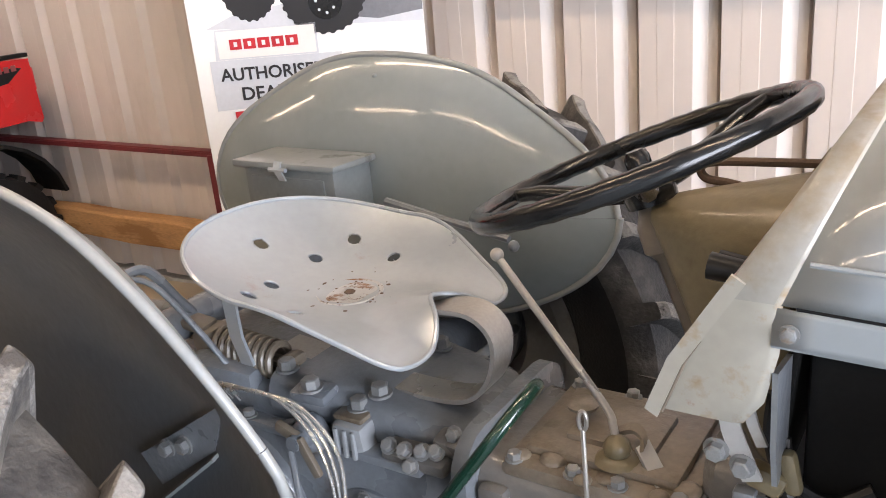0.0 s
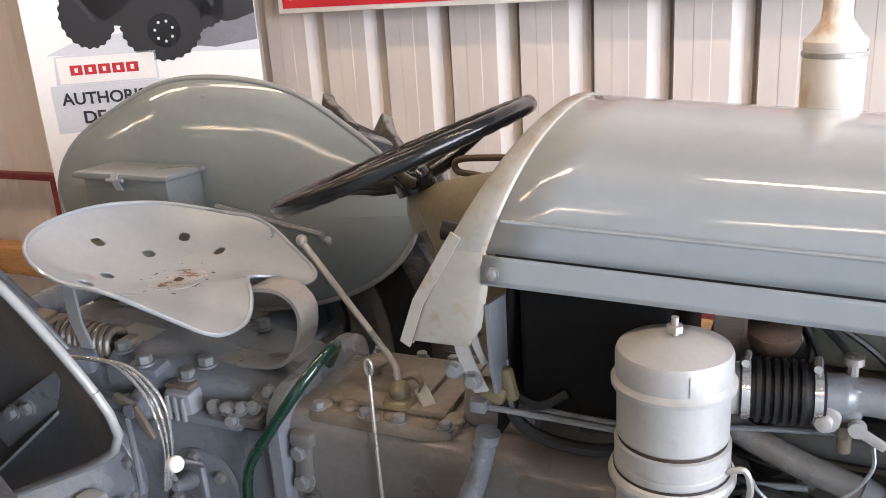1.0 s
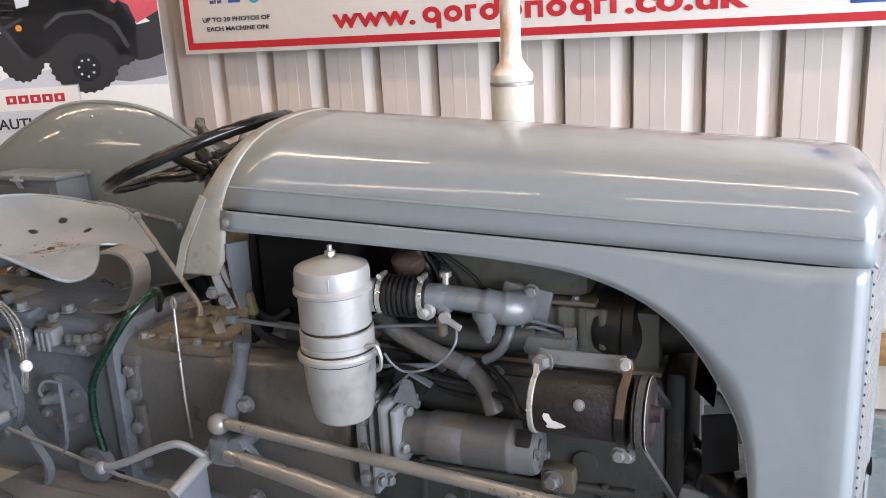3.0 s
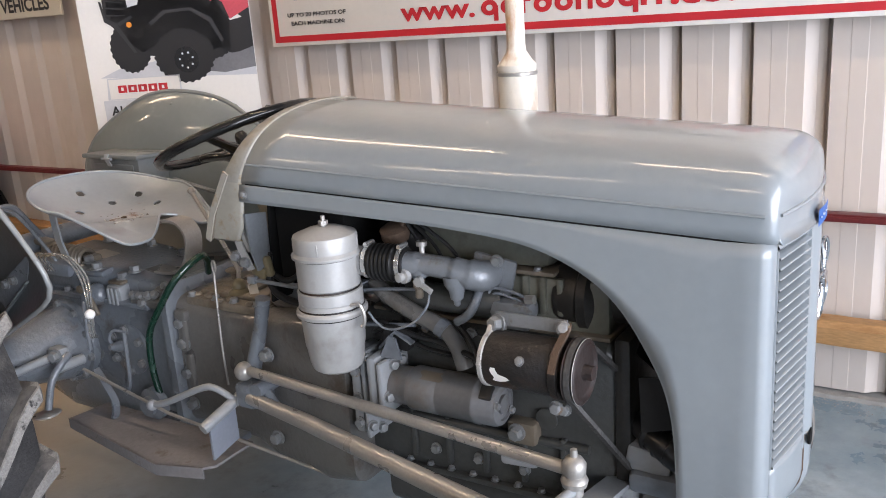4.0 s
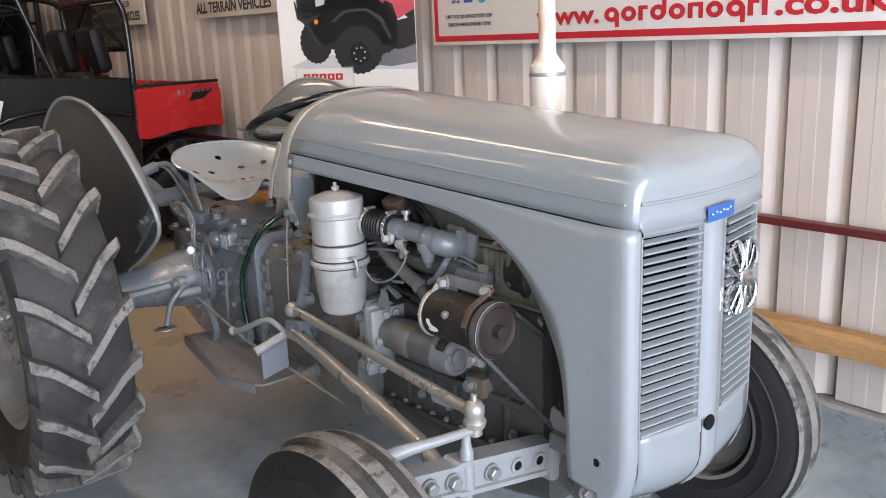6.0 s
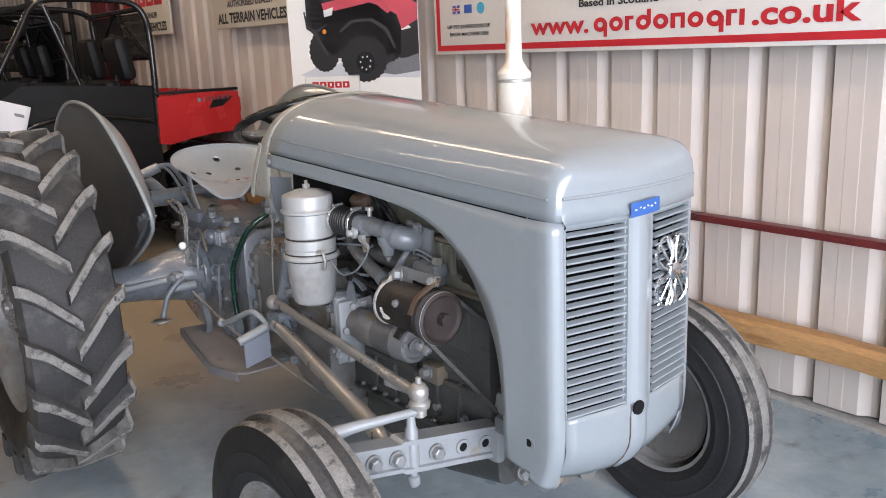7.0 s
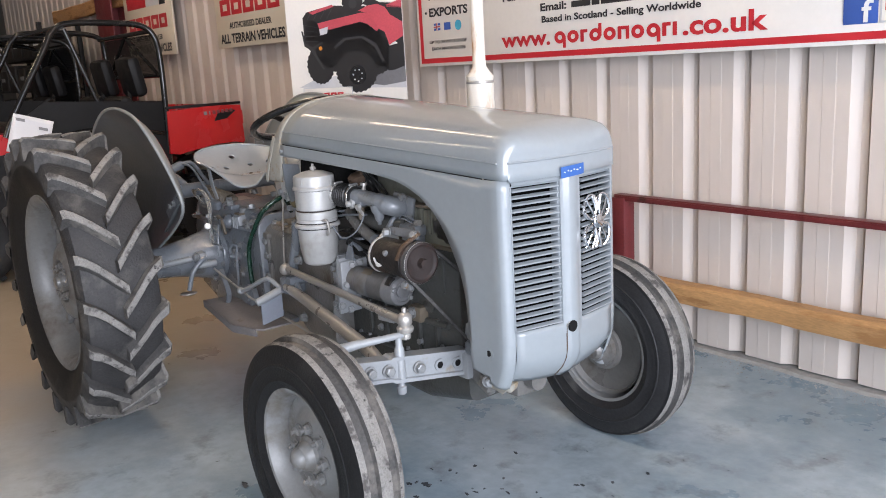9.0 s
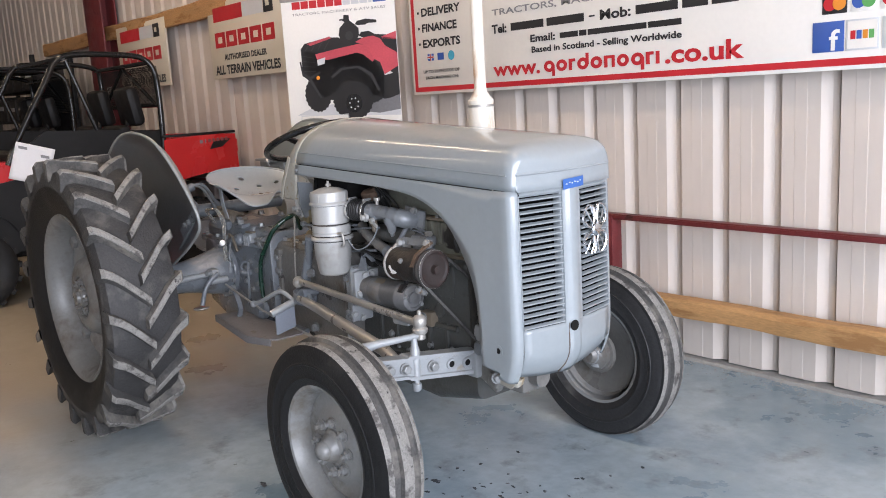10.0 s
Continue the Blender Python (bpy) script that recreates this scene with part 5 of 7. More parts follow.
bolts(fl2, [(1.342, -0.222, 0.786), (1.342, -0.188, 0.787), (1.342, -0.250, 0.715), (1.276, -0.236, 0.80), (1.276, -0.236, 0.62), (1.276, -0.200, 0.60)], (1, -0.4, 0), BOLT_M)
bolts(fl2, [(1.245, -0.239, z) for z in (0.625, 0.69, 0.76)], (0, -1, 0), BOLT_M)
SA = (0, -0.205, 0.730)
g = Geo().lathe([(0.040, 1.335), (0.046, 1.342), (0.046, 1.385), (0.051, 1.392), (0.0525, 1.396), (0.0525, 1.468), (0.0515, 1.470), (0.0515, 1.473), (0.0525, 1.475), (0.0525, 1.560), (0.0545, 1.564), (0.0545, 1.572), (0.052, 1.576), (0.052, 1.612), (0.047, 1.622), (0.036, 1.626), (0.034, 1.620), (0.0, 1.620)], SA, (1, 0, 0), 36)
st = part("starter_motor", g, STARTER, tractor, "round grey-brown starter motor with a rust patch")
part("rust_patch", Geo().grid([[(1.425 + 0.055 * i / 6 + 0.006 * math.sin(5 * j), SA[1] + 0.0530 * math.cos(a), SA[2] + 0.0530 * math.sin(a)) for i in range(7)] for j, a in enumerate([radians(100 + 6 * k) for k in range(6)])]), GREASE, st)
part("brush_window", Geo().box((1.600, SA[1] - 0.030, SA[2] + 0.036), (0.030, 0.035, 0.020), (50, 0, 0), 0.004), BLACK, st)
part("end_cap", Geo().lathe([(0.022, 1.620), (0.022, 1.626), (0.012, 1.630), (0.0, 1.630)], SA, (1, 0, 0), 20), STARTER, st)
part("terminal", Geo().tube([(1.60, SA[1] - 0.01, SA[2] + 0.05), (1.60, SA[1] - 0.015, SA[2] + 0.072)], 0.007, 8), BLACK, st)
bolts(st, [(1.624, SA[1] - 0.038, SA[2] + 0.012), (1.624, SA[1] + 0.030, SA[2] - 0.026)], (1, 0, 0), BOLT_S)
# starter switch, its lever and a tangle of cables above the flange
part("switch_box", Geo().box((1.345, -0.185, 0.845), (0.075, 0.055, 0.050), (0, 14, 8), 0.01), BLACK, tractor, "black starter switch with a bent lever")
part("switch_lever", Geo().ribbon([(1.300, -0.205, 0.815), (1.335, -0.215, 0.850), (1.355, -0.215, 0.868), (1.400, -0.215, 0.845)], 0.016, 0.006, (0, 1, 0)), CAST, tractor)
part("lever_bracket", Geo().prism([(1.315, 0.805), (1.375, 0.805), (1.362, 0.855), (1.345, 0.862)], -0.232, -0.226, "xz"), CAST, tractor)
for k, pts in enumerate(([(1.25, -0.16, 0.83), (1.29, -0.20, 0.855), (1.34, -0.21, 0.875), (1.42, -0.20, 0.855), (1.52, -0.19, 0.85)], [(1.24, -0.17, 0.86), (1.31, -0.20, 0.88), (1.40, -0.19, 0.83), (1.48, -0.18, 0.815)], [(1.60, -0.215, 0.80), (1.56, -0.215, 0.835), (1.48, -0.20, 0.845), (1.40, -0.19, 0.86)], [(1.645, -0.30, 0.86), (1.61, -0.28, 0.84), (1.57, -0.23, 0.87), (1.50, -0.18, 0.90)], [(1.28, -0.15, 0.90), (1.36, -0.19, 0.905), (1.45, -0.17, 0.88)])):
    part("cable", Geo().tube(curve_pts(pts, 6), (0.007, 0.006, 0.007, 0.005, 0.006)[k], 8), BLACK, tractor)

# dynamo on its bracket, pulley and belt
DA = (0, -0.284, 0.879)
g = Geo().lathe([(0.030, 1.640), (0.055, 1.645), (0.058, 1.655), (0.058, 1.790), (0.055, 1.795)], DA, (1, 0, 0), 36)
dyn = part("dynamo", g, DYN, tractor, "black dynamo with rust and chipped paint")
part("end_bracket", Geo().lathe([(0.0585, 1.640), (0.0605, 1.642), (0.0605, 1.649), (0.0585, 1.651)], DA, (1, 0, 0), 36), CHIPPED, dyn, "pale chipped end ring")
part("end_bracket", Geo().lathe([(0.0585, 1.795), (0.0625, 1.798), (0.0625, 1.812), (0.0585, 1.814), (0.030, 1.822)], DA, (1, 0, 0), 36), DYN, dyn)
part("bracket_foot", Geo().prism([(-0.345, 0.885), (-0.222, 0.905), (-0.222, 0.955), (-0.250, 0.962), (-0.285, 0.948)], 1.640, 1.649, "yz"), CHIPPED, dyn, "pale chipped bracket plate")
part("support_strap", Geo().ribbon([(1.640, -0.247, 0.952), (1.70, -0.250, 0.953), (1.80, -0.257, 0.957)], 0.026, 0.016, (0, 0.3, 1)), CARB, dyn, "flat silver-grey support bar")
part("strap_arm", Geo().ribbon([(1.806, -0.255, 0.962), (1.810, -0.285, 0.952), (1.808, -0.325, 0.930), (1.806, -0.346, 0.892)], 0.014, 0.008, (1, 0, 0)), RUST, dyn)
bolts(dyn, [(1.652, -0.262, 0.945)], (-0.3, -1, 0.2), BOLT_L)
bolts(dyn, [(1.802, -0.272, 0.958)], (0.2, -1, 0.5), BOLT_M)
bolts(dyn, [(1.735, DA[1] - 0.0525, DA[2] + 0.0248)], (0, -0.9, 0.43), BOLT_S)
bolts(dyn, [(1.800, -0.312, 0.806), (1.812, -0.300, 0.800)], (0, -1, 0.1), BOLT_M)
chip = Geo()
chip.grid([[(1.672 + off + u, DA[1] + 0.0586 * math.cos(a), DA[2] + 0.0586 * math.sin(a)) for u in (0.0, w * 0.35, w * 0.7, w)] for a, off, w in [(radians(176), 0.000, 0.010), (radians(182), -0.002, 0.014), (radians(188), 0.000, 0.016), (radians(193), 0.004, 0.030), (radians(198), 0.006, 0.034), (radians(203), 0.002, 0.030), (radians(207), 0.006, 0.012)]])
part("paint_chip", chip, WHITE, dyn)
g = Geo().lathe([(0.062, 1.824), (0.066, 1.827), (0.054, 1.838), (0.066, 1.849), (0.062, 1.852), (0.058, 1.853), (0.054, 1.848), (0.048, 1.846), (0.016, 1.849), (0.014, 1.860), (0.0, 1.860)], DA, (1, 0, 0), 40)
pul = part("dynamo_pulley", g, PULLEY, tractor, "rusty red-brown belt pulley")
part("pulley_rim", Geo().lathe([(0.0655, 1.8480), (0.0662, 1.849), (0.0655, 1.8500)], DA, (1, 0, 0), 40, cap=False), CHIPPED, pul)
part("pulley_nut", Geo().lathe([(0.016, 1.858), (0.015, 1.868), (0.0, 1.869)], DA, (1, 0, 0), 6), PULLEY, pul)
P1, P2 = Vector((1.838, DA[1], DA[2])), Vector((1.90, -0.05, 0.62))
d = P2 - P1
ang = math.atan2(d.z, d.y)
ln = [P1 + 0.062 * Vector((0, math.cos(a), math.sin(a))) for a in [ang + math.pi / 2 + math.pi * k / 16 for k in range(17)]]
ln += [P2 + 0.085 * Vector((0, math.cos(a), math.sin(a))) for a in [ang - math.pi / 2 + math.pi * k / 16 for k in range(17)]]
part("fan_belt", Geo().ribbon(ln + [ln[0]], 0.012, 0.009, (1, 0, 0)), RUBBER_DUSTY, tractor)
part("crank_pulley", Geo().lathe([(0.092, 1.885), (0.078, 1.90), (0.092, 1.915), (0.05, 1.918), (0.05, 1.93), (0, 1.93)], (0, -0.05, 0.62), (1, 0, 0), 32), DYN, tractor)
fan = part("fan", Geo().lathe([(0.05, 1.90), (0.05, 1.94), (0.0, 1.945)], (0, 0, 0.95), (1, 0, 0), 20), RADIATOR, tractor)
for k in range(4):
    a = radians(35 + 90 * k)
    o = Vector((0, math.cos(a), math.sin(a)))
    part("fan_blade", Geo().ribbon([Vector((1.925, 0, 0.95)) + o * r for r in (0.04, 0.10, 0.17)], 0.07, 0.003, Vector((0.5, -math.sin(a), math.cos(a)))), RADIATOR, fan)
# cover and pump take the bonnet's shade in their own colour
part("timing_cover", Geo().box((1.875, -0.02, 0.72), (0.04, 0.26, 0.36), bev=0.015), SHADED_CAST, tractor)
part("water_pump", Geo().lathe([(0.055, 1.70), (0.072, 1.712), (0.078, 1.73), (0.078, 1.765), (0.085, 1.770), (0.085, 1.79), (0.060, 1.81), (0.045, 1.90)], (0, -0.055, 0.955), (1, 0, 0), 32).tube(curve_pts([(1.84, -0.02, 1.0), (1.90, -0.02, 1.06), (1.98, -0.02, 1.10), (2.06, -0.02, 1.11)], 5), 0.028, 12), SHADED_CAST, tractor, "round grimy water pump housing, blackened for shade")
part("lower_hose", Geo().tube(curve_pts([(1.90, -0.11, 0.70), (1.95, -0.15, 0.69), (2.00, -0.16, 0.66), (2.06, -0.15, 0.64)], 6), 0.030, 14), BLACK, tractor, "black lower radiator hose")
for k in range(3):
    part("hose_rib", Geo().lathe([(0.032, -0.008), (0.036, 0), (0.032, 0.008)], (1.935 + 0.026 * k, -0.140 - 0.008 * k, 0.692 - 0.010 * k), (1, -0.5, -0.3), 18, cap=False), BLACK, tractor)
part("air_baffle", Geo().prism([(1.925, 0.84), (1.985, 0.85), (1.995, 0.74), (1.93, 0.72)], -0.190, -0.185, "xz"), BLACK, tractor)
part("front_casting", Geo().box((1.93, -0.13, 0.63), (0.10, 0.05, 0.06), (0, 10, 0), 0.012), AXLE, tractor)

# air cleaner
ACX, ACY = 1.232, -0.285
g = Geo().lathe([(0.02, 0.786), (0.048, 0.788), (0.058, 0.795), (0.063, 0.81), (0.0675, 0.845), (0.0685, 0.848), (0.0695, 0.852), (0.073, 0.915), (0.074, 0.925), (0.0815, 0.927), (0.0825, 0.931), (0.0825, 0.935), (0.080, 0.940), (0.0745, 0.943), (0.0745, 0.955), (0.073, 0.957), (0.0745, 0.959), (0.0745, 0.984), (0.069, 0.986), (0.069, 0.990), (0.0715, 0.993), (0.0715, 1.060), (0.0785, 1.063), (0.0790, 1.069), (0.0755, 1.073), (0.0735, 1.076), (0.0735, 1.106), (0.071, 1.112), (0.040, 1.124), (0.018, 1.128), (0.0, 1.128)], (ACX, ACY, 0), (0, 0, 1), 48)
ac = part("air_cleaner", g, SILVER, tractor, "silver painted round oil-bath air cleaner", 24)
# dark rings under the beads, colour for both shadow and dirt
for z, r in ((0.9875, 0.0700), (0.9435, 0.0755), (0.925, 0.0752), (1.0625, 0.0722)):
    part("band_gap", Geo().lathe([(r, z - 0.0028), (r + 0.0006, z), (r, z + 0.0028)], (ACX, ACY, 0), (0, 0, 1), 40, cap=False), DYN, ac)
part("lid_stud", Geo().tube([(ACX, ACY, 1.128), (ACX, ACY, 1.152)], 0.005, 8).lathe([(0.011, 1.132), (0.011, 1.141)], (ACX, ACY, 0), (0, 0, 1), 6), ROD, ac)
for a in (-2.6, -1.15, 0.4):
    part("lid_flute", Geo().box((ACX + 0.0738 * math.cos(a), ACY + 0.0738 * math.sin(a), 1.091), (0.002, 0.003, 0.026), (0, 0, math.degrees(a)), 0.0008), SILVER, ac)
part("clip", Geo().tube(curve_pts([(1.303, -0.305, 0.955), (1.324, -0.300, 0.958), (1.332, -0.297, 0.935), (1.330, -0.297, 0.912), (1.322, -0.300, 0.905)], 4), 0.0045, 6), ROD, ac)
part("bracket", Geo().ribbon([(ACX, -0.21, 0.97), (ACX, -0.18, 0.97), (ACX, -0.13, 0.92)], 0.06, 0.006, (1, 0, 0)), CAST, ac)
part("outlet_neck", Geo().tube([(1.270, -0.245, 1.040), (1.318, -0.232, 1.040)], 0.034, 20), SILVER, ac)
# ribbed intake hose with a worm-drive clip at each end
HO, HX = Vector((1.308, -0.235, 1.040)), Vector((1, 0.10, 0)).normalized()
prof = [(0.0375, 0.0), (0.0375, 0.016)]
for k in range(6):
    prof += [(0.0375, 0.018 + 0.0105 * k), (0.0425, 0.0205 + 0.0105 * k), (0.0425, 0.0250 + 0.0105 * k), (0.0375, 0.0275 + 0.0105 * k)]
part("intake_hose", Geo().lathe(prof + [(0.0365, 0.084), (0.0355, 0.102)], HO, HX, 32), BLACK, tractor, "black ribbed rubber intake hose")
for f, r in ((0.008, 0.0385), (0.093, 0.0372)):
    c = HO + HX * f
    clip = part("hose_clip", Geo().lathe([(r, -0.0055), (r + 0.0012, -0.005), (r + 0.0012, 0.005), (r, 0.0055)], c, HX, 28, cap=False), WIRE, tractor, "bright steel hose clip")
    part("clip_screw", Geo().tube([c + Vector((0, -0.016, r + 0.004)), c + Vector((0, 0.016, r + 0.004))], 0.0055, 8), WIRE, clip)
# carburettor elbow
g = Geo().tube(curve_pts([(1.405, -0.225, 1.040), (1.440, -0.217, 1.040), (1.480, -0.212, 1.037), (1.520, -0.206, 1.030), (1.550, -0.198, 1.022), (1.572, -0.182, 1.015), (1.576, -0.150, 1.010)], 6), [0.027] * 6 + [0.0245] * 6 + [0.025] * 6 + [0.030] * 6 + [0.034] * 6 + [0.034] * 6 + [0.032], 20)
carb = part("carburettor", g, CARB, tractor, "grey cast carburettor elbow")
part("carb_body", Geo().box((1.437, -0.214, 1.034), (0.040, 0.052, 0.056), bev=0.014), CARB, carb)
part("carb_neck", Geo().lathe([(0.0045, 0.949), (0.0075, 0.953), (0.0085, 0.962), (0.014, 0.966), (0.018, 0.985), (0.027, 1.000), (0.030, 1.02)], (1.523, -0.208, 0), (0, 0, 1), 16), CARB, carb)
part("float_bowl", Geo().lathe([(0.006, 0.962), (0.009, 0.965), (0.009, 0.985), (0.013, 0.988), (0.013, 1.000), (0.017, 1.006)], (1.437, -0.226, 0), (0, 0, 1), 14), GREASE, carb)
part("carb_plug", Geo().lathe([(0.017, 0), (0.017, 0.012), (0.010, 0.014), (0.010, 0.026), (0.006, 0.028)], (1.415, -0.240, 1.018), (-0.2, -1, 0), 12), SILVER, carb)
part("throttle_arm", Geo().box((1.462, -0.246, 1.000), (0.050, 0.006, 0.014), (0, 30, 0), 0.004).lathe([(0.011, 0), (0.011, 0.012)], (1.450, -0.238, 1.008), (0, -1, 0), 12), SILVER, carb)
part("flange", Geo().box((1.582, -0.146, 1.010), (0.100, 0.016, 0.085), (0, 12, 8), 0.012), CARB, carb)
bolts(carb, [(1.60, -0.158, 1.045), (1.557, -0.162, 0.980)], (0.1, -1, 0))
part("carb_screw", Geo().tube([(1.441, -0.209, 1.055), (1.441, -0.209, 1.082)], 0.0065, 8).lathe([(0.0125, 1.080), (0.0125, 1.090), (0.009, 1.091)], (1.441, -0.209, 0), (0, 0, 1), 12), ROD, carb)
part("vacuum_pipe", Geo().tube(curve_pts([(1.557, -0.165, 0.978), (1.556, -0.185, 0.955), (1.540, -0.195, 0.925), (1.510, -0.195, 0.905)], 6), 0.0105, 10), CAST, tractor)
# oil filler pipe with its collar
FP = curve_pts([(1.27, -0.165, 0.965), (1.314, -0.185, 0.945), (1.393, -0.192, 0.912), (1.473, -0.195, 0.884), (1.510, -0.200, 0.850), (1.530, -0.205, 0.800)], 6)
part("oil_filler_pipe", Geo().tube(FP, 0.0195, 16), CAST_WARM, tractor, "bent grey pipe beside the engine")
part("pipe_collar", Geo().tube([FP[17], FP[18], FP[19]], 0.0225, 16), CAST, tractor)
# exhaust and inlet manifold behind the pipe
part("manifold", Geo().tube(curve_pts([(1.34, -0.140, 0.945), (1.45, -0.160, 0.945), (1.55, -0.155, 0.945), (1.60, -0.14, 0.95)], 6), 0.032, 14), ENGINE, tractor, "rough cast manifold beside the head")
for x in (1.36, 1.48, 1.58):
    part("manifold_branch", Geo().tube([(x, -0.16, 0.945), (x, -0.11, 0.945)], 0.026, 12), ENGINE, tractor)
# fuel pump and thin lines
pump = part("fuel_pump", Geo().box((1.632, -0.152, 0.938), (0.105, 0.055, 0.045), bev=0.016).box((1.632, -0.150, 0.908), (0.085, 0.045, 0.03), bev=0.010), CARB, tractor, "blue-grey fuel pump with a bent steel line")
part("line_nut", Geo().lathe([(0.011, -0.010), (0.011, 0.010)], (1.676, -0.160, 0.966), (1, 0, 0.1), 6), ROD, pump)
for pts, r in (([(1.58, -0.165, 0.955), (1.582, -0.165, 0.978), (1.60, -0.165, 0.985), (1.64, -0.162, 0.978), (1.676, -0.160, 0.966)], 0.0042), ([(1.585, -0.165, 0.940), (1.587, -0.165, 0.966), (1.605, -0.165, 0.973), (1.655, -0.161, 0.960)], 0.0035), ([(1.257, -0.2, 0.953), (1.33, -0.2, 0.964), (1.43, -0.2, 0.974)], 0.005), ([(1.0, -0.20, 0.945), (1.15, -0.20, 0.94), (1.26, -0.20, 0.953)], 0.0045), ([(1.227, -0.2, 0.863), (1.31, -0.2, 0.873), (1.40, -0.2, 0.884)], 0.006), ([(1.332, -0.28, 0.935), (1.340, -0.272, 0.914), (1.362, -0.268, 0.896), (1.40, -0.268, 0.900), (1.441, -0.262, 0.919), (1.470, -0.250, 0.955), (1.470, -0.235, 0.985)], 0.0032)):
    part("fuel_line", Geo().tube(curve_pts(pts, 6), r * 0.85, 8), CAST, tractor)
part("distributor", Geo().lathe([(0.03, 0), (0.032, 0.03), (0.035, 0.035), (0.034, 0.06), (0.022, 0.075), (0.012, 0.078)], (1.36, -0.125, 1.03), (0, -0.1, 1), 18), BLACK, tractor)
part("plug_boot", Geo().tube([(1.365, -0.165, 1.115), (1.370, -0.175, 1.085)], 0.008, 8), RUST, tractor)
for k in range(3):
    part("plug_lead", Geo().tube(curve_pts([(1.36 + 0.008 * k, -0.13, 1.108), (1.375 + 0.015 * k, -0.165, 1.120), (1.40 + 0.04 * k, -0.150, 1.06), (1.41 + 0.05 * k, -0.130, 0.985)], 5), 0.0045, 6), BLACK, tractor)
part("coil", Geo().lathe([(0.03, 0), (0.03, 0.1), (0.02, 0.11)], (1.345, -0.125, 0.87), (0, -0.2, 1), 16), BLACK, tractor)
part("battery", Geo().box((1.10, 0.0, 1.04), (0.22, 0.37, 0.22), bev=0.012), BLACK_MATT, tractor, "black battery under the bonnet")
part("loom", Geo().tube(curve_pts([(0.97, -0.20, 1.02), (0.985, -0.22, 0.95), (1.03, -0.228, 0.915), (1.12, -0.225, 0.905), (1.2, -0.2, 0.92)], 6), 0.010, 8), BLACK, tractor)
part("firewall", Geo().box((0.968, 0, 1.03), (0.010, 0.38, 0.30), (0, 6, 0), 0.004), BLACK_MATT, tractor)
part("dash_plate", Geo().prism([(-0.268, 1.135), (-0.197, 1.124), (-0.199, 0.987), (-0.245, 0.984), (-0.262, 1.04)], 0.970, 0.976, "yz"), CARB, tractor, "blue-grey steel plate below the cowl")
# two pale legs, a bolt and a slack cable under the cowl's corner
sup = part("dash_support", Geo().ribbon(curve_pts([(0.921, -0.250, 1.085), (0.926, -0.250, 1.050), (0.938, -0.248, 1.015), (0.950, -0.245, 0.985)], 5), 0.022, 0.005, (1, 0, 0.3)), SILVER, tractor, "pale grey steel support under the cowl")
part("short_leg", Geo().ribbon([(0.940, -0.252, 1.095), (0.950, -0.252, 1.060), (0.960, -0.250, 1.035)], 0.012, 0.005, (1, 0, 0.3)), SILVER, sup)
part("bracket", Geo().box((0.960, -0.225, 0.978), (0.045, 0.022, 0.032), (0, 20, 0), 0.008).box((0.985, -0.220, 0.990), (0.020, 0.020, 0.055), (0, -12, 0), 0.008), OLIVE, sup)
bolts(sup, [(0.911, -0.250, 1.019), (0.940, -0.249, 1.005)], (0, -1, 0), BOLT_M)
part("cable", Geo().tube(curve_pts([(0.960, -0.20, 1.075), (0.958, -0.205, 1.03), (0.968, -0.205, 0.985), (1.000, -0.205, 0.958), (1.030, -0.20, 0.952), (1.065, -0.19, 0.972)], 6), 0.008, 8), BLACK, sup)
# radius rod, drag link and rods at the side
for s in (-1, 1):
    part("radius_rod", Geo().tube([(0.90, s * 0.262, 0.632), (1.12, s * 0.30, 0.628), (1.70, s * 0.41, 0.60), (1.83, s * 0.44, 0.58)], [0.017, 0.021, 0.023, 0.020], 14), ROD, tractor, "round steel radius rod, paint worn off")
    dl = part("drag_link", Geo().tube([(0.90, s * 0.248, 0.703), (1.85, s * 0.368, 0.712)], 0.0135, 12), ROD, tractor, "long steel drag link with ball ends")
    part("rear_ball", Geo().ball((0.874, s * 0.246, 0.698), 0.026).tube([(0.874, s * 0.246, 0.698), (0.874, s * 0.20, 0.695)], 0.018, 10), ROD, dl)
    g = Geo().lathe([(0.010, 0.655), (0.017, 0.66), (0.017, 0.676), (0.024, 0.680), (0.027, 0.692), (0.024, 0.698), (0.019, 0.702), (0.023, 0.708), (0.024, 0.726), (0.017, 0.738), (0.008, 0.742), (0.007, 0.756), (0.004, 0.758)], (1.858, s * 0.368, 0.0), (0, 0, 1), 22)
    part("front_ball", g, ROD, dl)
    part("link_clamp", Geo().box((1.73, s * 0.345, 0.697), (0.08, 0.02, 0.035), (0, 0, s * -6), 0.012), AXLE, dl)
    part("pitman_arm", Geo().tube([(0.878, s * 0.215, 0.695), (0.925, s * 0.215, 0.82), (0.945, s * 0.215, 0.90)], [0.022, 0.018, 0.020], 12), CAST, tractor)
    part("rod_bracket", Geo().box((0.885, s * 0.225, 0.635), (0.07, 0.09, 0.07), bev=0.014), CAST, tractor)

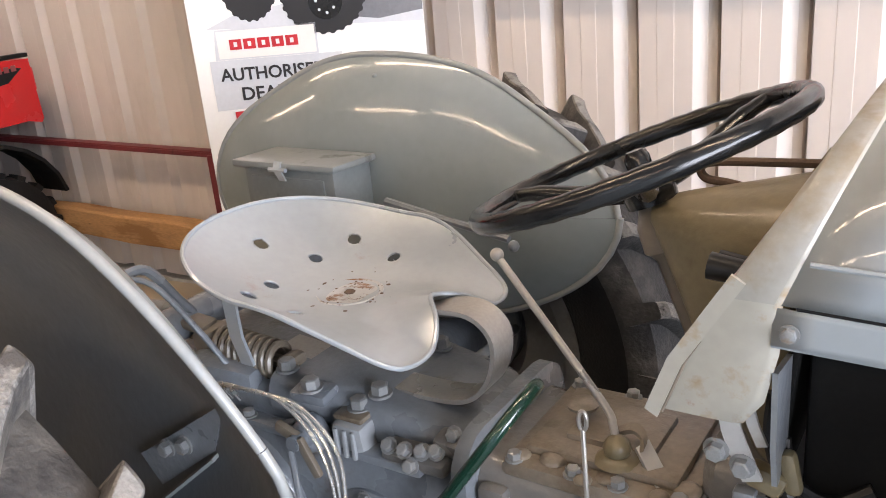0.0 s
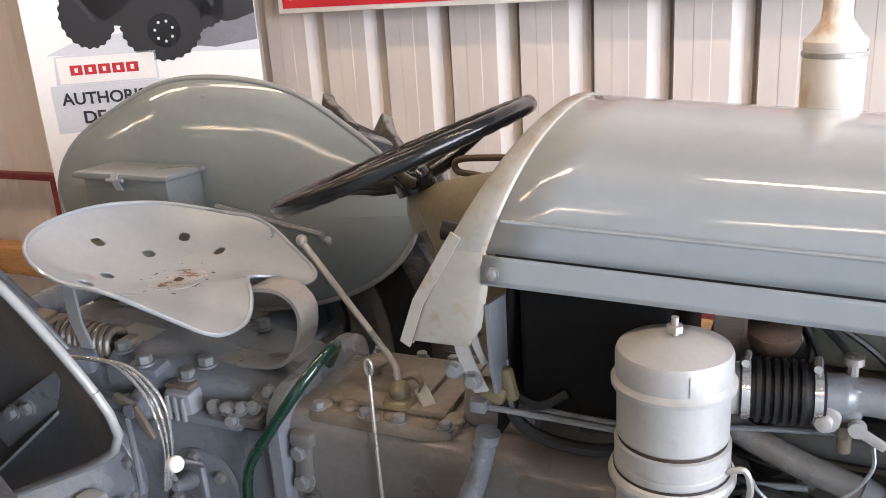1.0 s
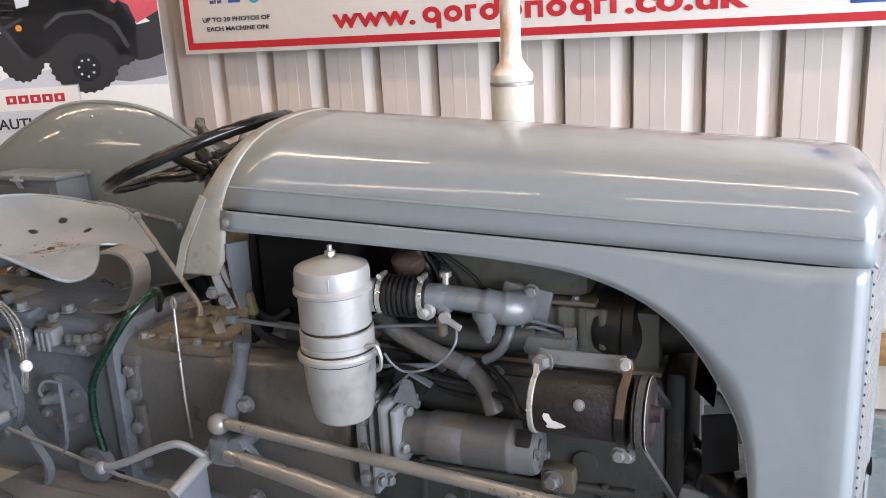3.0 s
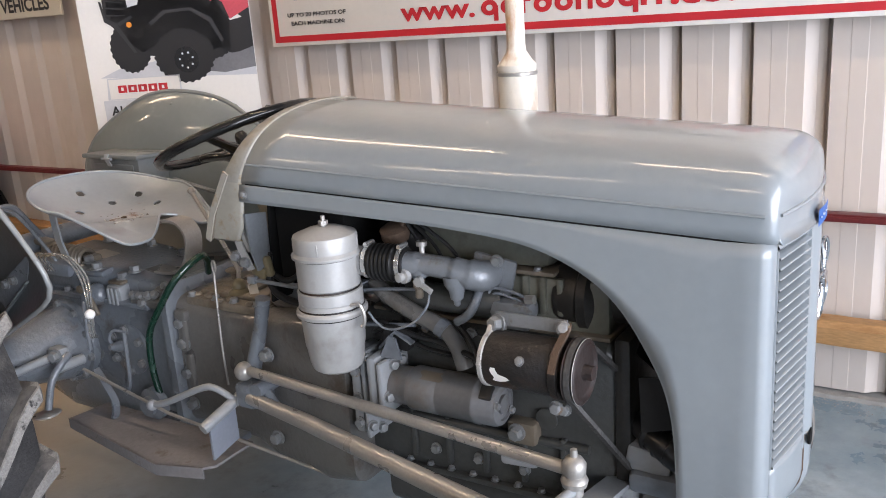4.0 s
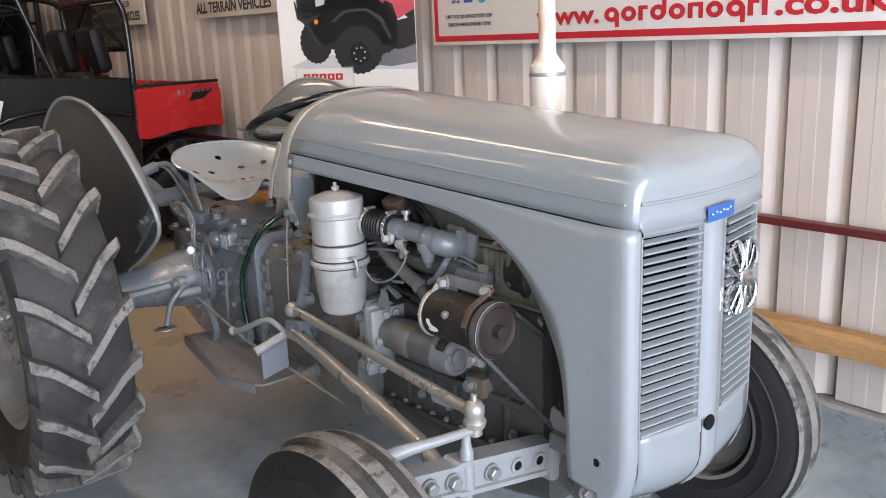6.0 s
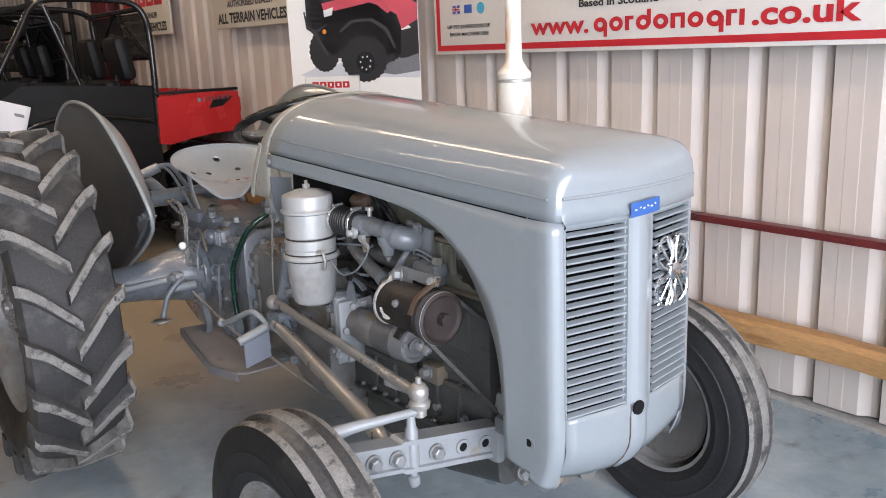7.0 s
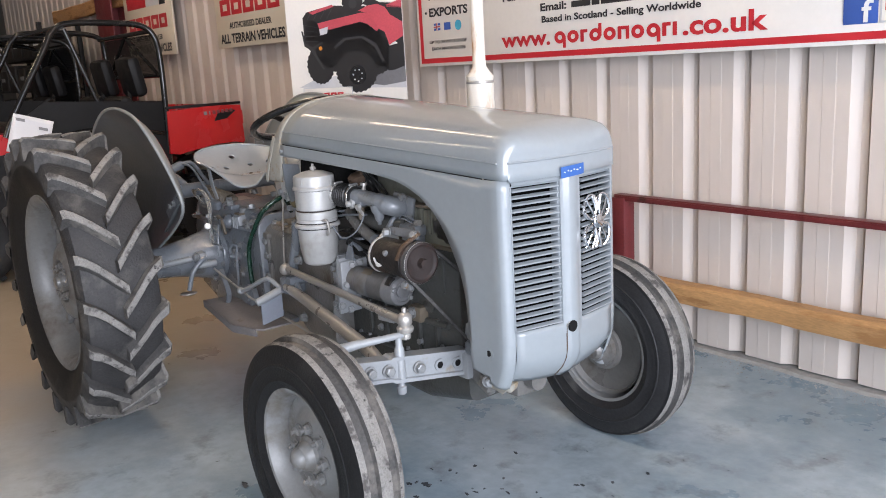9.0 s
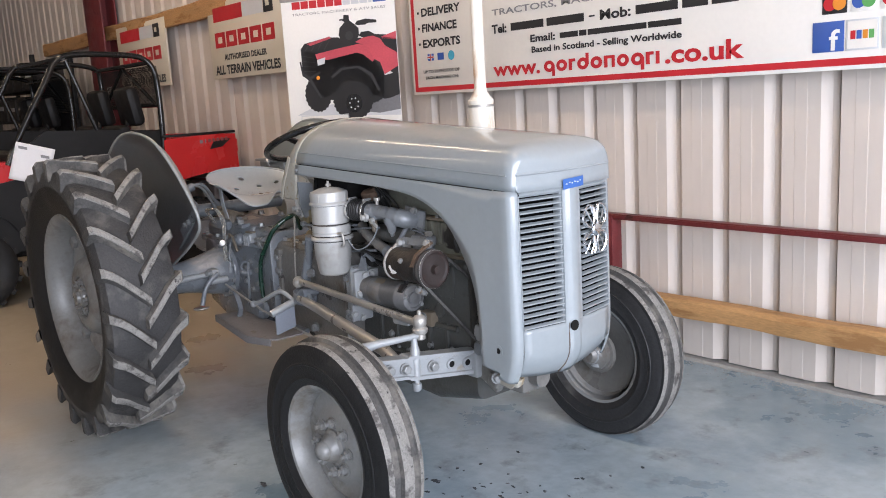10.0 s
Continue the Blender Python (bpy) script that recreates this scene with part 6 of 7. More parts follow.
# front axle
for s in (-1, 1):
    g = Geo()
    a, b = Vector((1.868, s * 0.10, 0.525)), Vector((1.828, s * 0.62, 0.600))
    dd = (b - a).normalized()
    side = Vector((dd.y, -dd.x, 0)).normalized() * (-1 if s < 0 else 1)
    rows = []
    for t in (0, 0.3, 0.62, 0.64, 1.0):
        c = lerp(a, b, t)
        h = 0.042 if t < 0.63 else 0.036
        rows.append([c + side * p + Vector((0, 0, q)) for p, q in ((0.028, -h), (0.028, -h * 0.72), (0.020, -h * 0.66), (0.020, h * 0.66), (0.028, h * 0.72), (0.028, h), (-0.028, h), (-0.028, -h))])
    g.grid(rows, close_v=True)
    g.f += [tuple(range(8)), tuple(32 + i for i in reversed(range(8)))]
    g.m += [0, 0]
    axl = part("axle_beam", g, AXLE, tractor, "light grey front axle beam with a row of holes", 30)
    nrm = side if side.x > 0 else -side
    for t in (0.17, 0.30):
        c = lerp(a, b, t) + nrm * 0.0205
        # raised ring; a black disc paints the dark inside the hole
        part("axle_hole", Geo().lathe([(0.020, 0), (0.019, 0.005), (0.0115, 0.005)], c, nrm, 20, cap=False).lathe([(0.0118, 0.001), (0.0118, 0.0025)], c, nrm, 16, mi=1), [AXLE, BLACK_MATT], axl)
    bolts(axl, [lerp(a, b, t) + nrm * 0.022 for t in (0.45, 0.66, 0.78)], nrm, BOLT_L)
    # kingpin, spindle and steering arm
    kp = Vector((1.845, s * 0.432, 0))
    g = Geo().lathe([(0.012, 0.485), (0.016, 0.49), (0.016, 0.510), (0.010, 0.514), (0.010, 0.532), (0.017, 0.537), (0.016, 0.63), (0.012, 0.64), (0.010, 0.668)], (kp.x + 0.012, s * 0.395, 0), (0, 0, 1), 18)
    part("axle_clamp", g, AXLE, axl)
    g = Geo().lathe([(0.03, 0.30), (0.034, 0.32), (0.034, 0.60), (0.04, 0.61), (0.04, 0.645), (0.03, 0.655)], (1.79, s * 0.585, 0), (s * 0.0, s * 0.09, 1), 18)
    kpp = part("kingpin", g, AXLE, tractor)
    part("stub", Geo().tube([(1.785, s * 0.57, 0.355), (1.778, s * 0.66, 0.355)], [0.04, 0.032], 14), AXLE, kpp)
    part("steering_arm", Geo().tube(curve_pts([(1.80, s * 0.62, 0.655), (1.82, s * 0.54, 0.668), (1.845, s * 0.45, 0.672), (1.858, s * 0.372, 0.672)], 5), [0.024, 0.022, 0.020, 0.018, 0.016, 0.015, 0.014, 0.013, 0.012, 0.012, 0.011, 0.011, 0.011, 0.011, 0.011, 0.011], 12).box((1.80, s * 0.62, 0.655), (0.075, 0.07, 0.05), bev=0.015), AXLE, kpp)
part("axle_centre", Geo().box((1.868, 0, 0.522), (0.075, 0.34, 0.095), bev=0.012), AXLE, tractor)
part("axle_pivot", Geo().box((1.92, 0, 0.46), (0.20, 0.12, 0.10), bev=0.02).tube([(1.82, 0, 0.47), (2.06, 0, 0.47)], 0.034, 14).box((1.95, -0.13, 0.50), (0.10, 0.03, 0.10), (0, 25, 0), 0.006).box((2.01, -0.17, 0.50), (0.05, 0.05, 0.05), (0, 20, 0), 0.012), CAST_WARM, tractor)
bolts(axl, [(2.03, -0.19, 0.515), (2.035, -0.15, 0.50)], (1, -0.5, 0), BOLT_L)
part("front_support", Geo().box((1.97, 0, 0.585), (0.16, 0.34, 0.05), bev=0.015), CAST, tractor)
# exhaust stack on the far side
g = Geo().lathe([(0.034, 0.95), (0.034, 1.16), (0.05, 1.20), (0.053, 1.21), (0.053, 1.39), (0.051, 1.405), (0.053, 1.408), (0.053, 1.420), (0.042, 1.432), (0.027, 1.455), (0.025, 1.475), (0.0245, 2.05), (0.022, 2.05), (0.022, 1.95)], (1.395, 0.385, 0), (0, 0, 1), 28)
part("exhaust_pipe", g, EXH, tractor, "white vertical exhaust pipe with rust streaks", 40)
part("clamp_ring", Geo().lathe([(0.0535, 1.3925), (0.0555, 1.394), (0.0555, 1.401), (0.0535, 1.4025)], (1.395, 0.385, 0), (0, 0, 1), 28, cap=False), ROD, tractor)
part("exhaust_elbow", Geo().tube(curve_pts([(1.395, 0.385, 0.97), (1.395, 0.37, 0.91), (1.42, 0.30, 0.89), (1.45, 0.18, 0.92)], 6), 0.03, 12), RUST, tractor)


# wheels, built round their own axis (y) and set in place
def wheel_mesh_tyre_rear():
    g = Geo()
    R0, W = 0.600, 0.145
    prof = [(0.372, -0.105), (0.385, -0.115), (0.42, -0.132), (0.47, -0.148), (0.52, -0.156), (0.560, -0.154), (0.585, -0.143), (0.597, -0.115), (0.602, -0.055), (0.604, 0.0)]
    prof = prof + [(r, -h) for r, h in reversed(prof[:-1])]
    g.lathe(prof, (0, 0, 0), (0, 1, 0), 72, cap=False)
    g.m = [1 if 4 <= k // 72 <= len(prof) - 6 else 0 for k in range(len(g.f))]
    return g.mesh("tyre", [RUBBER, RUBBER_TREAD], 35)


def lug_mesh(s):
    """One tread bar, from the middle of the tread to the shoulder on the side s."""
    g = Geo()
    st = [(-0.012, 0.642, 0.0), (0.02, 0.642, 0.05), (0.055, 0.641, 0.105), (0.09, 0.638, 0.16), (0.122, 0.640, 0.20), (0.152, 0.641, 0.226), (0.164, 0.625, 0.236), (0.164, 0.555, 0.240)]
    lo = [0.592, 0.595, 0.592, 0.586, 0.572, 0.555, 0.545, 0.538]
    rows = []
    for (y, r, da), rb in zip(st, lo):
        w, wt, wb = 0.0195 / r, 0.0155 / r, 0.030 / r
        y *= s
        da *= 1.2 if s > 0 else 1.0
        rows.append([(q * math.cos(da + o), y, q * math.sin(da + o)) for q, o in ((rb, -wb), (r - 0.004, -w), (r, -wt), (r + 0.001, 0), (r, wt), (r - 0.004, w), (rb, wb))])
    g.grid(rows)
    m = len(rows[0])
    g.m = [1 if ((k % (m - 1)) in (1, 2, 3, 4) and k < 6 * (m - 1)) or (s > 0 and k >= 5 * (m - 1)) else 0 for k in range(len(g.f))]
    k = len(rows) - 1
    g.f += [tuple(range(m)), tuple(m * k + i for i in reversed(range(m)))]
    g.m += [0, 1 if s > 0 else 0]
    return g.mesh("lug", [RUBBER_DUSTY, RUBBER_WORN], 35)


LUGS = {-1: lug_mesh(-1), 1: lug_mesh(1)}


def wheel_mesh_rear_rim():
    g = Geo()
    # outer flange towards -y; dished disc
    g.lathe([(0.352, 0.118), (0.388, 0.122), (0.392, 0.116), (0.384, 0.108), (0.366, 0.10), (0.350, 0.06), (0.345, 0.0), (0.350, -0.06), (0.366, -0.10), (0.384, -0.108), (0.392, -0.116), (0.388, -0.122), (0.375, -0.120), (0.357, -0.102), (0.340, -0.06), (0.334, 0.0), (0.340, 0.06), (0.352, 0.118)], (0, 0, 0), (0, 1, 0), 64, cap=False)
    return g.mesh("rear_wheel", RIM_REAR, 40)


def wheel_mesh_rear_disc():
    g = Geo()
    g.lathe([(0.337, 0.000), (0.322, -0.006), (0.305, -0.002), (0.285, 0.012), (0.255, 0.020), (0.225, 0.016), (0.200, 0.000), (0.182, -0.030), (0.168, -0.056), (0.150, -0.070), (0.125, -0.078), (0.104, -0.080), (0.097, -0.076), (0.093, -0.064), (0.0, -0.064)], (0, 0, 0), (0, 1, 0), 64, cap=False)
    g.lathe([(0.337, 0.014), (0.262, 0.032), (0.20, 0.016), (0.165, -0.04), (0.0, -0.05)], (0, 0, 0), (0, 1, 0), 40, cap=False)
    return g.mesh("disc", RIM_REAR, 40)


def nut_mesh(material):
    g = Geo().lathe([(0.021, 0), (0.021, 0.004)], (0, 0, 0), n=14).lathe([(0.0165, 0.004), (0.0165, 0.016), (0.012, 0.019)], (0, 0, 0), n=6).lathe([(0.008, 0.019), (0.008, 0.030), (0.006, 0.032)], (0, 0, 0), n=8)
    return g.mesh("wheel_nut", material, 30)


NUT, NUT_REAR = nut_mesh(RIM), nut_mesh(CAST_WARM)
TR_TYRE, TR_RIM, TR_DISC = wheel_mesh_tyre_rear(), wheel_mesh_rear_rim(), wheel_mesh_rear_disc()
for s in (-1, 1):
    m = pose(0.0, s * 0.808, 0.632, 0, 0, 0) if s < 0 else pose(0, 0.64, 0.632, 0, 0, 180) @ pose(0, 0, 0, 0, 0, 0)
    w = piece("rear_wheel", TR_RIM, tractor, m)
    tagged(w, "tall rear wheel with worn chevron tyre")
    piece("tyre", TR_TYRE, w, Matrix.Identity(4))
    for q in (-1, 1):
        for k in range(21):
            turn = Matrix.Rotation(-2 * math.pi * (k + (0.50 if q > 0 else 0) + 0.3) / 21, 4, "Y")
            piece("lug", LUGS[q], w, (Matrix.Identity(4) if s < 0 else Matrix.Rotation(math.pi, 4, "Z")) @ turn)
    dc = piece("disc", TR_DISC, w, Matrix.Identity(4))
    part("hub", Geo().lathe([(0.048, -0.060), (0.048, -0.080), (0.040, -0.090), (0.034, -0.092), (0.030, -0.104), (0.016, -0.108), (0.0, -0.108)], (0, 0, 0), (0, 1, 0), 28), CAST_WARM, w)
    bolts(w, [(0.071 * math.cos(a), -0.064, 0.071 * math.sin(a)) for a in [2 * math.pi * k / 8 for k in range(8)]], (0, -1, 0), NUT_REAR)
    for k in range(4):
        a = radians(45 + 90 * k)
        part("rim_lug", Geo().box((0.320 * math.cos(a), -0.012, 0.320 * math.sin(a)), (0.05, 0.03, 0.05), (0, -math.degrees(a), 0), 0.01), RIM_REAR, w)


def front_tyre():
    g = Geo()
    half = [(0.212, -0.060, 0), (0.225, -0.070, 0), (0.238, -0.0735, 0), (0.241, -0.0760, 0), (0.246, -0.0760, 0), (0.249, -0.0750, 0), (0.27, -0.0785, 0), (0.283, -0.0790, 0), (0.286, -0.0810, 0), (0.291, -0.0810, 0), (0.294, -0.0785, 0), (0.318, -0.0755, 0), (0.338, -0.070, 0), (0.3475, -0.066, 1), (0.3525, -0.056, 1), (0.3535, -0.049, 2), (0.3475, -0.045, 2), (0.3460, -0.034, 2), (0.3475, -0.023, 2), (0.3615, -0.0185, 1), (0.3640, -0.010, 1), (0.3645, 0.0, 1)]
    prof = half + [(r, -h, i) for r, h, i in reversed(half[:-1])]
    n = 72
    for i in range(len(prof) - 1):
        (r0, h0, m0), (r1, h1, m1) = prof[i], prof[i + 1]
        worn = 3 if h0 > 0.06 and min(r0, r1) < 0.335 else (m0 if h0 < -0.001 else m1)
        g.lathe([(r0, h0), (r1, h1)], (0, 0, 0), (0, 1, 0), n, mi=worn, cap=False)
    me = g.mesh("tyre", [RUBBER, RUBBER_WORN, RUBBER_DUSTY, RUBBER_GREY], 30)
    bm = bmesh.new()
    bm.from_mesh(me)
    bmesh.ops.remove_doubles(bm, verts=bm.verts[:], dist=1e-5)
    bm.to_mesh(me)
    bm.free()
    me.set_sharp_from_angle(angle=radians(30))
    return me


def front_rim():
    g = Geo()
    g.lathe([(0.204, 0.06), (0.222, 0.064), (0.224, 0.058), (0.208, 0.05), (0.195, 0.02), (0.19, 0.0), (0.195, -0.02), (0.208, -0.05), (0.224, -0.058), (0.222, -0.064), (0.205, -0.060), (0.196, -0.045), (0.184, -0.01), (0.18, 0.02), (0.190, 0.045)], (0, 0, 0), (0, 1, 0), 48, cap=False)
    g.lathe([(0.186, 0.010), (0.170, 0.002), (0.15, 0.004), (0.130, 0.000), (0.115, -0.014), (0.10, -0.020), (0.0, -0.020)], (0, 0, 0), (0, 1, 0), 48, cap=False)
    g.lathe([(0.186, 0.02), (0.14, 0.014), (0.10, -0.005), (0.0, -0.005)], (0, 0, 0), (0, 1, 0), 36, cap=False, mi=1)
    return g.mesh("front_wheel", [RIM, CAST_WARM], 40)


FT, FRM = front_tyre(), front_rim()
FHUB = Geo().lathe([(0.060, -0.015), (0.060, -0.028), (0.048, -0.034), (0.042, -0.048), (0.036, -0.058), (0.032, -0.060), (0.030, -0.070), (0.024, -0.080), (0.012, -0.085), (0.0, -0.086)], (0, 0, 0), (0, 1, 0), 24).mesh("hub", RIM, 40)
for s, turn in ((-1, 0), (1, 180)):
    w = piece("front_wheel", FRM, tractor, pose(1.778, s * 0.665, 0.356, 0, -s * 1.5, turn + 1.0))
    tagged(w, "small front wheel with a ribbed tyre")
    piece("tyre", FT, w, Matrix.Identity(4))
    piece("hub", FHUB, w, Matrix.Identity(4))
    part("hub_drum", Geo().lathe([(0.075, 0.028), (0.078, 0.034), (0.072, 0.07), (0.050, 0.078), (0.036, 0.10), (0.030, 0.11)], (0, 0, 0), (0, 1, 0), 24), CAST_WARM, w)
    bolts(w, [(0.083 * math.cos(a), -0.021, 0.083 * math.sin(a)) for a in [2 * math.pi * k / 8 for k in range(8)]], (0, -1, 0), NUT)
    part("brake_plate", Geo().lathe([(0.088, 0.030), (0.092, 0.036), (0.088, 0.048), (0.05, 0.055), (0.0, 0.055)], (0, 0, 0), (0, 1, 0), 32), CAST_WARM, w)


# ---------------------------------------------------------------- along the wall
def on_wall(parent, me, x, z, y):
    """A flat mesh drawn in x-y set upright on a board that faces the room."""
    return piece(me.name, me, parent, pose(x, y, z, 90, 0, 0))


def glyphs(me):
    """The separate strokes of a line of lettering, each as a mesh of its own."""
    root = list(range(len(me.vertices)))

    def find(i):
        while root[i] != i:
            root[i] = root[root[i]]
            i = root[i]
        return i

    for e in me.edges:
        root[find(e.vertices[0])] = find(e.vertices[1])
    faces = {}
    for p in me.polygons:
        faces.setdefault(find(p.vertices[0]), []).append(list(p.vertices))
    for fs in faces.values():
        ids = sorted({i for f in fs for i in f})
        at = {i: k for k, i in enumerate(ids)}
        out = bpy.data.meshes.new("letter")
        out.from_pydata([me.vertices[i].co for i in ids], [], [[at[i] for i in f] for f in fs])
        out.materials.append(me.materials[0])
        yield out


def letters(parent, body, x, z, height, width, material, y, bold=0.0):
    for me in glyphs(text_mesh(body, height, width, material, bold)):
        on_wall(parent, me, x, z, y)


def bar(parent, x, z, w, h, material, y, name="print_bar"):
    return part(name, Geo().box((x + w / 2, y, z + h / 2), (w, 0.001, h), bev=0), material, parent)


SY1 = 1.595
sign = thing("dealer_sign", (1.2, SY1 + 0.01, 1.46), "long white trade sign with a red border and lettering", "sign")
SX0, SX1, SZ0, SZ1 = -0.575, 3.25, 1.455, 2.45
part("board", Geo().box(((SX0 + SX1) / 2, SY1 + 0.012, (SZ0 + SZ1) / 2), (SX1 - SX0, 0.022, SZ1 - SZ0), bev=0.002), SIGNWHITE, sign)
part("batten", Geo().box(((SX0 + SX1) / 2, SY1 + 0.068, 1.75), (SX1 - SX0 - 0.3, 0.088, 0.05), bev=0), TIMBER, sign)
yy = SY1 - 0.0006
bw = 0.030
for nm, x, z, w, h in (("border", SX0 + 0.022, SZ0 + 0.018, SX1 - SX0 - 0.044, bw), ("border", SX0 + 0.022, SZ0 + 0.018 + bw, bw, SZ1 - SZ0 - 0.036 - 2 * bw), ("border", SX1 - 0.022 - bw, SZ0 + 0.018 + bw, bw, SZ1 - SZ0 - 0.036 - 2 * bw), ("border", SX0 + 0.022, SZ1 - 0.018 - bw, SX1 - SX0 - 0.044, bw)):
    bar(sign, x, z, w, h, PRINT_RED, yy, nm)
yt = SY1 - 0.0015
letters(sign, "www.", 0.212, 1.540, 0.082, 0.385, PRINT_RED, yt, 0.026)
letters(sign, ".co.uk", 1.444, 1.540, 0.088, 0.430, PRINT_RED, yt, 0.030)
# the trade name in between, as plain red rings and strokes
bx0 = 0.628
for w, tail in ((0.080, -0.024), (0.080, 0), (0.046, 0), (0.080, 0.024), (0.080, 0), (0.070, 0), (0.078, 0), (0.080, -0.024), (0.046, 0), (0.026, 0)):
    g = Geo()
    if w > 0.075:
        cx, cz = bx0 + w / 2, 1.540 + 0.031
        rows = [[(cx + f * math.cos(a) * w / 2, yt, cz + f * math.sin(a) * 0.032) for a in [2 * math.pi * k / 24 for k in range(24)]] for f in (0.40, 1.0)]
        g.grid(rows, close_v=True)
        if tail:
            g.box((bx0 + w - 0.009, yt, cz + tail), (0.021, 0.0008, 0.062), bev=0)
    else:
        g.box((bx0 + 0.010, yt, 1.540 + 0.031), (0.023, 0.0008, 0.062), bev=0)
        if w > 0.03:
            g.box((bx0 + w / 2, yt - 0.0001, 1.540 + 0.054), (w, 0.0008, 0.016), bev=0)
        if w > 0.06:
            g.box((bx0 + w - 0.010, yt, 1.540 + 0.029), (0.020, 0.0008, 0.058), bev=0)
    part("name_shape", g, PRINT_RED, sign)
    bx0 += w + 0.0135
letters(sign, "Based in Scotland - Selling Worldwide", 0.537, 1.656, 0.034, 1.005, PRINT_BLACK, yt, 0.028)
letters(sign, "Email:", 0.530, 1.716, 0.040, 0.19, PRINT_BLACK, yt, 0.030)
letters(sign, "Tel:", 0.215, 1.790, 0.050, 0.125, PRINT_BLACK, yt, 0.034)
letters(sign, "Mob:", 1.040, 1.790, 0.050, 0.20, PRINT_BLACK, yt, 0.034)
for x, w in ((0.755, 0.13), (0.895, 0.05), (0.955, 0.38), (1.345, 0.195)):
    bar(sign, x, 1.718, w, 0.030, PRINT_BLACK, yt)
for x, w in ((0.375, 0.26), (0.66, 0.27), (1.27, 0.25), (1.545, 0.14), (1.705, 0.14)):
    bar(sign, x, 1.792, w, 0.044, PRINT_BLACK, yt)
bar(sign, 0.965, 1.810, 0.04, 0.008, PRINT_BLACK, yt)
letters(sign, "TRACTORS, MACHINERY", 0.222, 1.893, 0.036, 1.1, PRINT_GREY, yt, 0.016)
for k, wd in enumerate(("DELIVERY", "FINANCE", "EXPORTS")):
    z = 1.957 - 0.100 * k
    letters(sign, wd, -0.445, z, 0.050, (0.385, 0.345, 0.370)[k], PRINT_BLACK, yt, 0.034)
    part("bullet", Geo().lathe([(0.009, 0), (0.009, 0.001)], (-0.480, yt + 0.001, z + 0.024), (0, -1, 0), 12), PRINT_BLACK, sign)
for x, m in ((-0.40, PRINT_RED), (-0.30, PRINT_BLUE), (-0.20, PRINT_CYAN)):
    if m is PRINT_CYAN:
        part("globe", Geo().lathe([(0.030, 0), (0.030, 0.001)], (x + 0.03, yt + 0.001, 1.692), (0, -1, 0), 24), m, sign)
    else:
        fl = bar(sign, x - 0.005, 1.670, 0.062, 0.044, m if m is PRINT_BLUE else PRINT_BLUE, yt, "flag")
        if m is PRINT_RED:
            part("flag_cross", Geo().box((x + 0.026, yt - 0.0012, 1.692), (0.062, 0.001, 0.016), bev=0).box((x + 0.026, yt - 0.0012, 1.692), (0.016, 0.001, 0.044), bev=0), WHITE, fl)
            part("flag_cross", Geo().box((x + 0.026, yt - 0.0024, 1.692), (0.062, 0.001, 0.008), bev=0).box((x + 0.026, yt - 0.0024, 1.692), (0.008, 0.001, 0.044), bev=0), PRINT_RED, fl)
letters(sign, "UP TO 20 PHOTOS OF", -0.455, 1.592, 0.019, 0.36, PRINT_BLACK, yt, 0.026)
letters(sign, "EACH MACHINE ON:", -0.435, 1.552, 0.019, 0.33, PRINT_BLACK, yt, 0.026)
# square marks at the far end of the board
blue = part("blue_mark", Geo().box((2.260, SY1 - 0.001, 1.595), (0.135, 0.002, 0.125), bev=0.0008), PRINT_BLUE, sign)
letters(blue, "f", 2.265, 1.540, 0.085, 0.045, WHITE, SY1 - 0.0035, 0.02)
gm = part("grey_mark", Geo().box((2.402, SY1 - 0.001, 1.595), (0.135, 0.002, 0.125), bev=0.0008), PRINT_PALE, sign)
part("mark_fill", Geo().box((2.402, SY1 - 0.0026, 1.595), (0.12, 0.001, 0.11), bev=0), SIGNWHITE, gm)
for k, m in enumerate((PRINT_RED, PRINT_BLUE, PRINT_ORANGE, PRINT_GREEN)):
    part("mark_bar", Geo().box((2.365 + 0.025 * k, SY1 - 0.0038, 1.595), (0.02, 0.001, 0.035), bev=0), m, gm)
part("grey_mark", Geo().box((2.548, SY1 - 0.001, 1.595), (0.135, 0.002, 0.125), bev=0.0008), PRINT_PALE, sign)
for x, ma, mb in ((2.285, PRINT_RED, PRINT_ORANGE), (2.405, PRINT_BLUE, PRINT_GREEN), (2.525, PRINT_RED, PRINT_CYAN)):
    cm = part("card_mark", Geo().box((x, SY1 - 0.001, 1.725), (0.105, 0.002, 0.075), bev=0.0008), PRINT_BLACK if ma is PRINT_RED and mb is PRINT_ORANGE else WHITE, sign)
    for dx, m in ((-0.02, ma), (0.02, mb)):
        part("card_dot", Geo().lathe([(0.028, 0), (0.028, 0.001)], (x + dx, SY1 - 0.0022 - (0.001 if dx > 0 else 0), 1.728), (0, -1, 0), 20), m, cm)

# dealer boards on the wall
for x0 in (-3.575, -5.945):
    w, z0, z1 = 1.37, 1.705, 2.385
    sg = thing("dealer_board", (x0 + w / 2, 1.60, z0), "cream dealer board with red and black lettering", "sign", "dealer boards")
    yb = 1.588
    part("board", Geo().box((x0 + w / 2, yb + 0.010, (z0 + z1) / 2), (w, 0.018, z1 - z0), bev=0.003), CREAM, sg)
    part("spacer", Geo().box((x0 + w / 2, 1.605 + 0.001, 2.36), (w * 0.8, 0.012, 0.1), bev=0), TIMBER, sg)
    yt2 = yb - 0.001
    letters(sg, "ALL TERRAIN VEHICLES", x0 + 0.07, z0 + 0.040, 0.078, w - 0.17, PRINT_BLACK, yt2, 0.034)
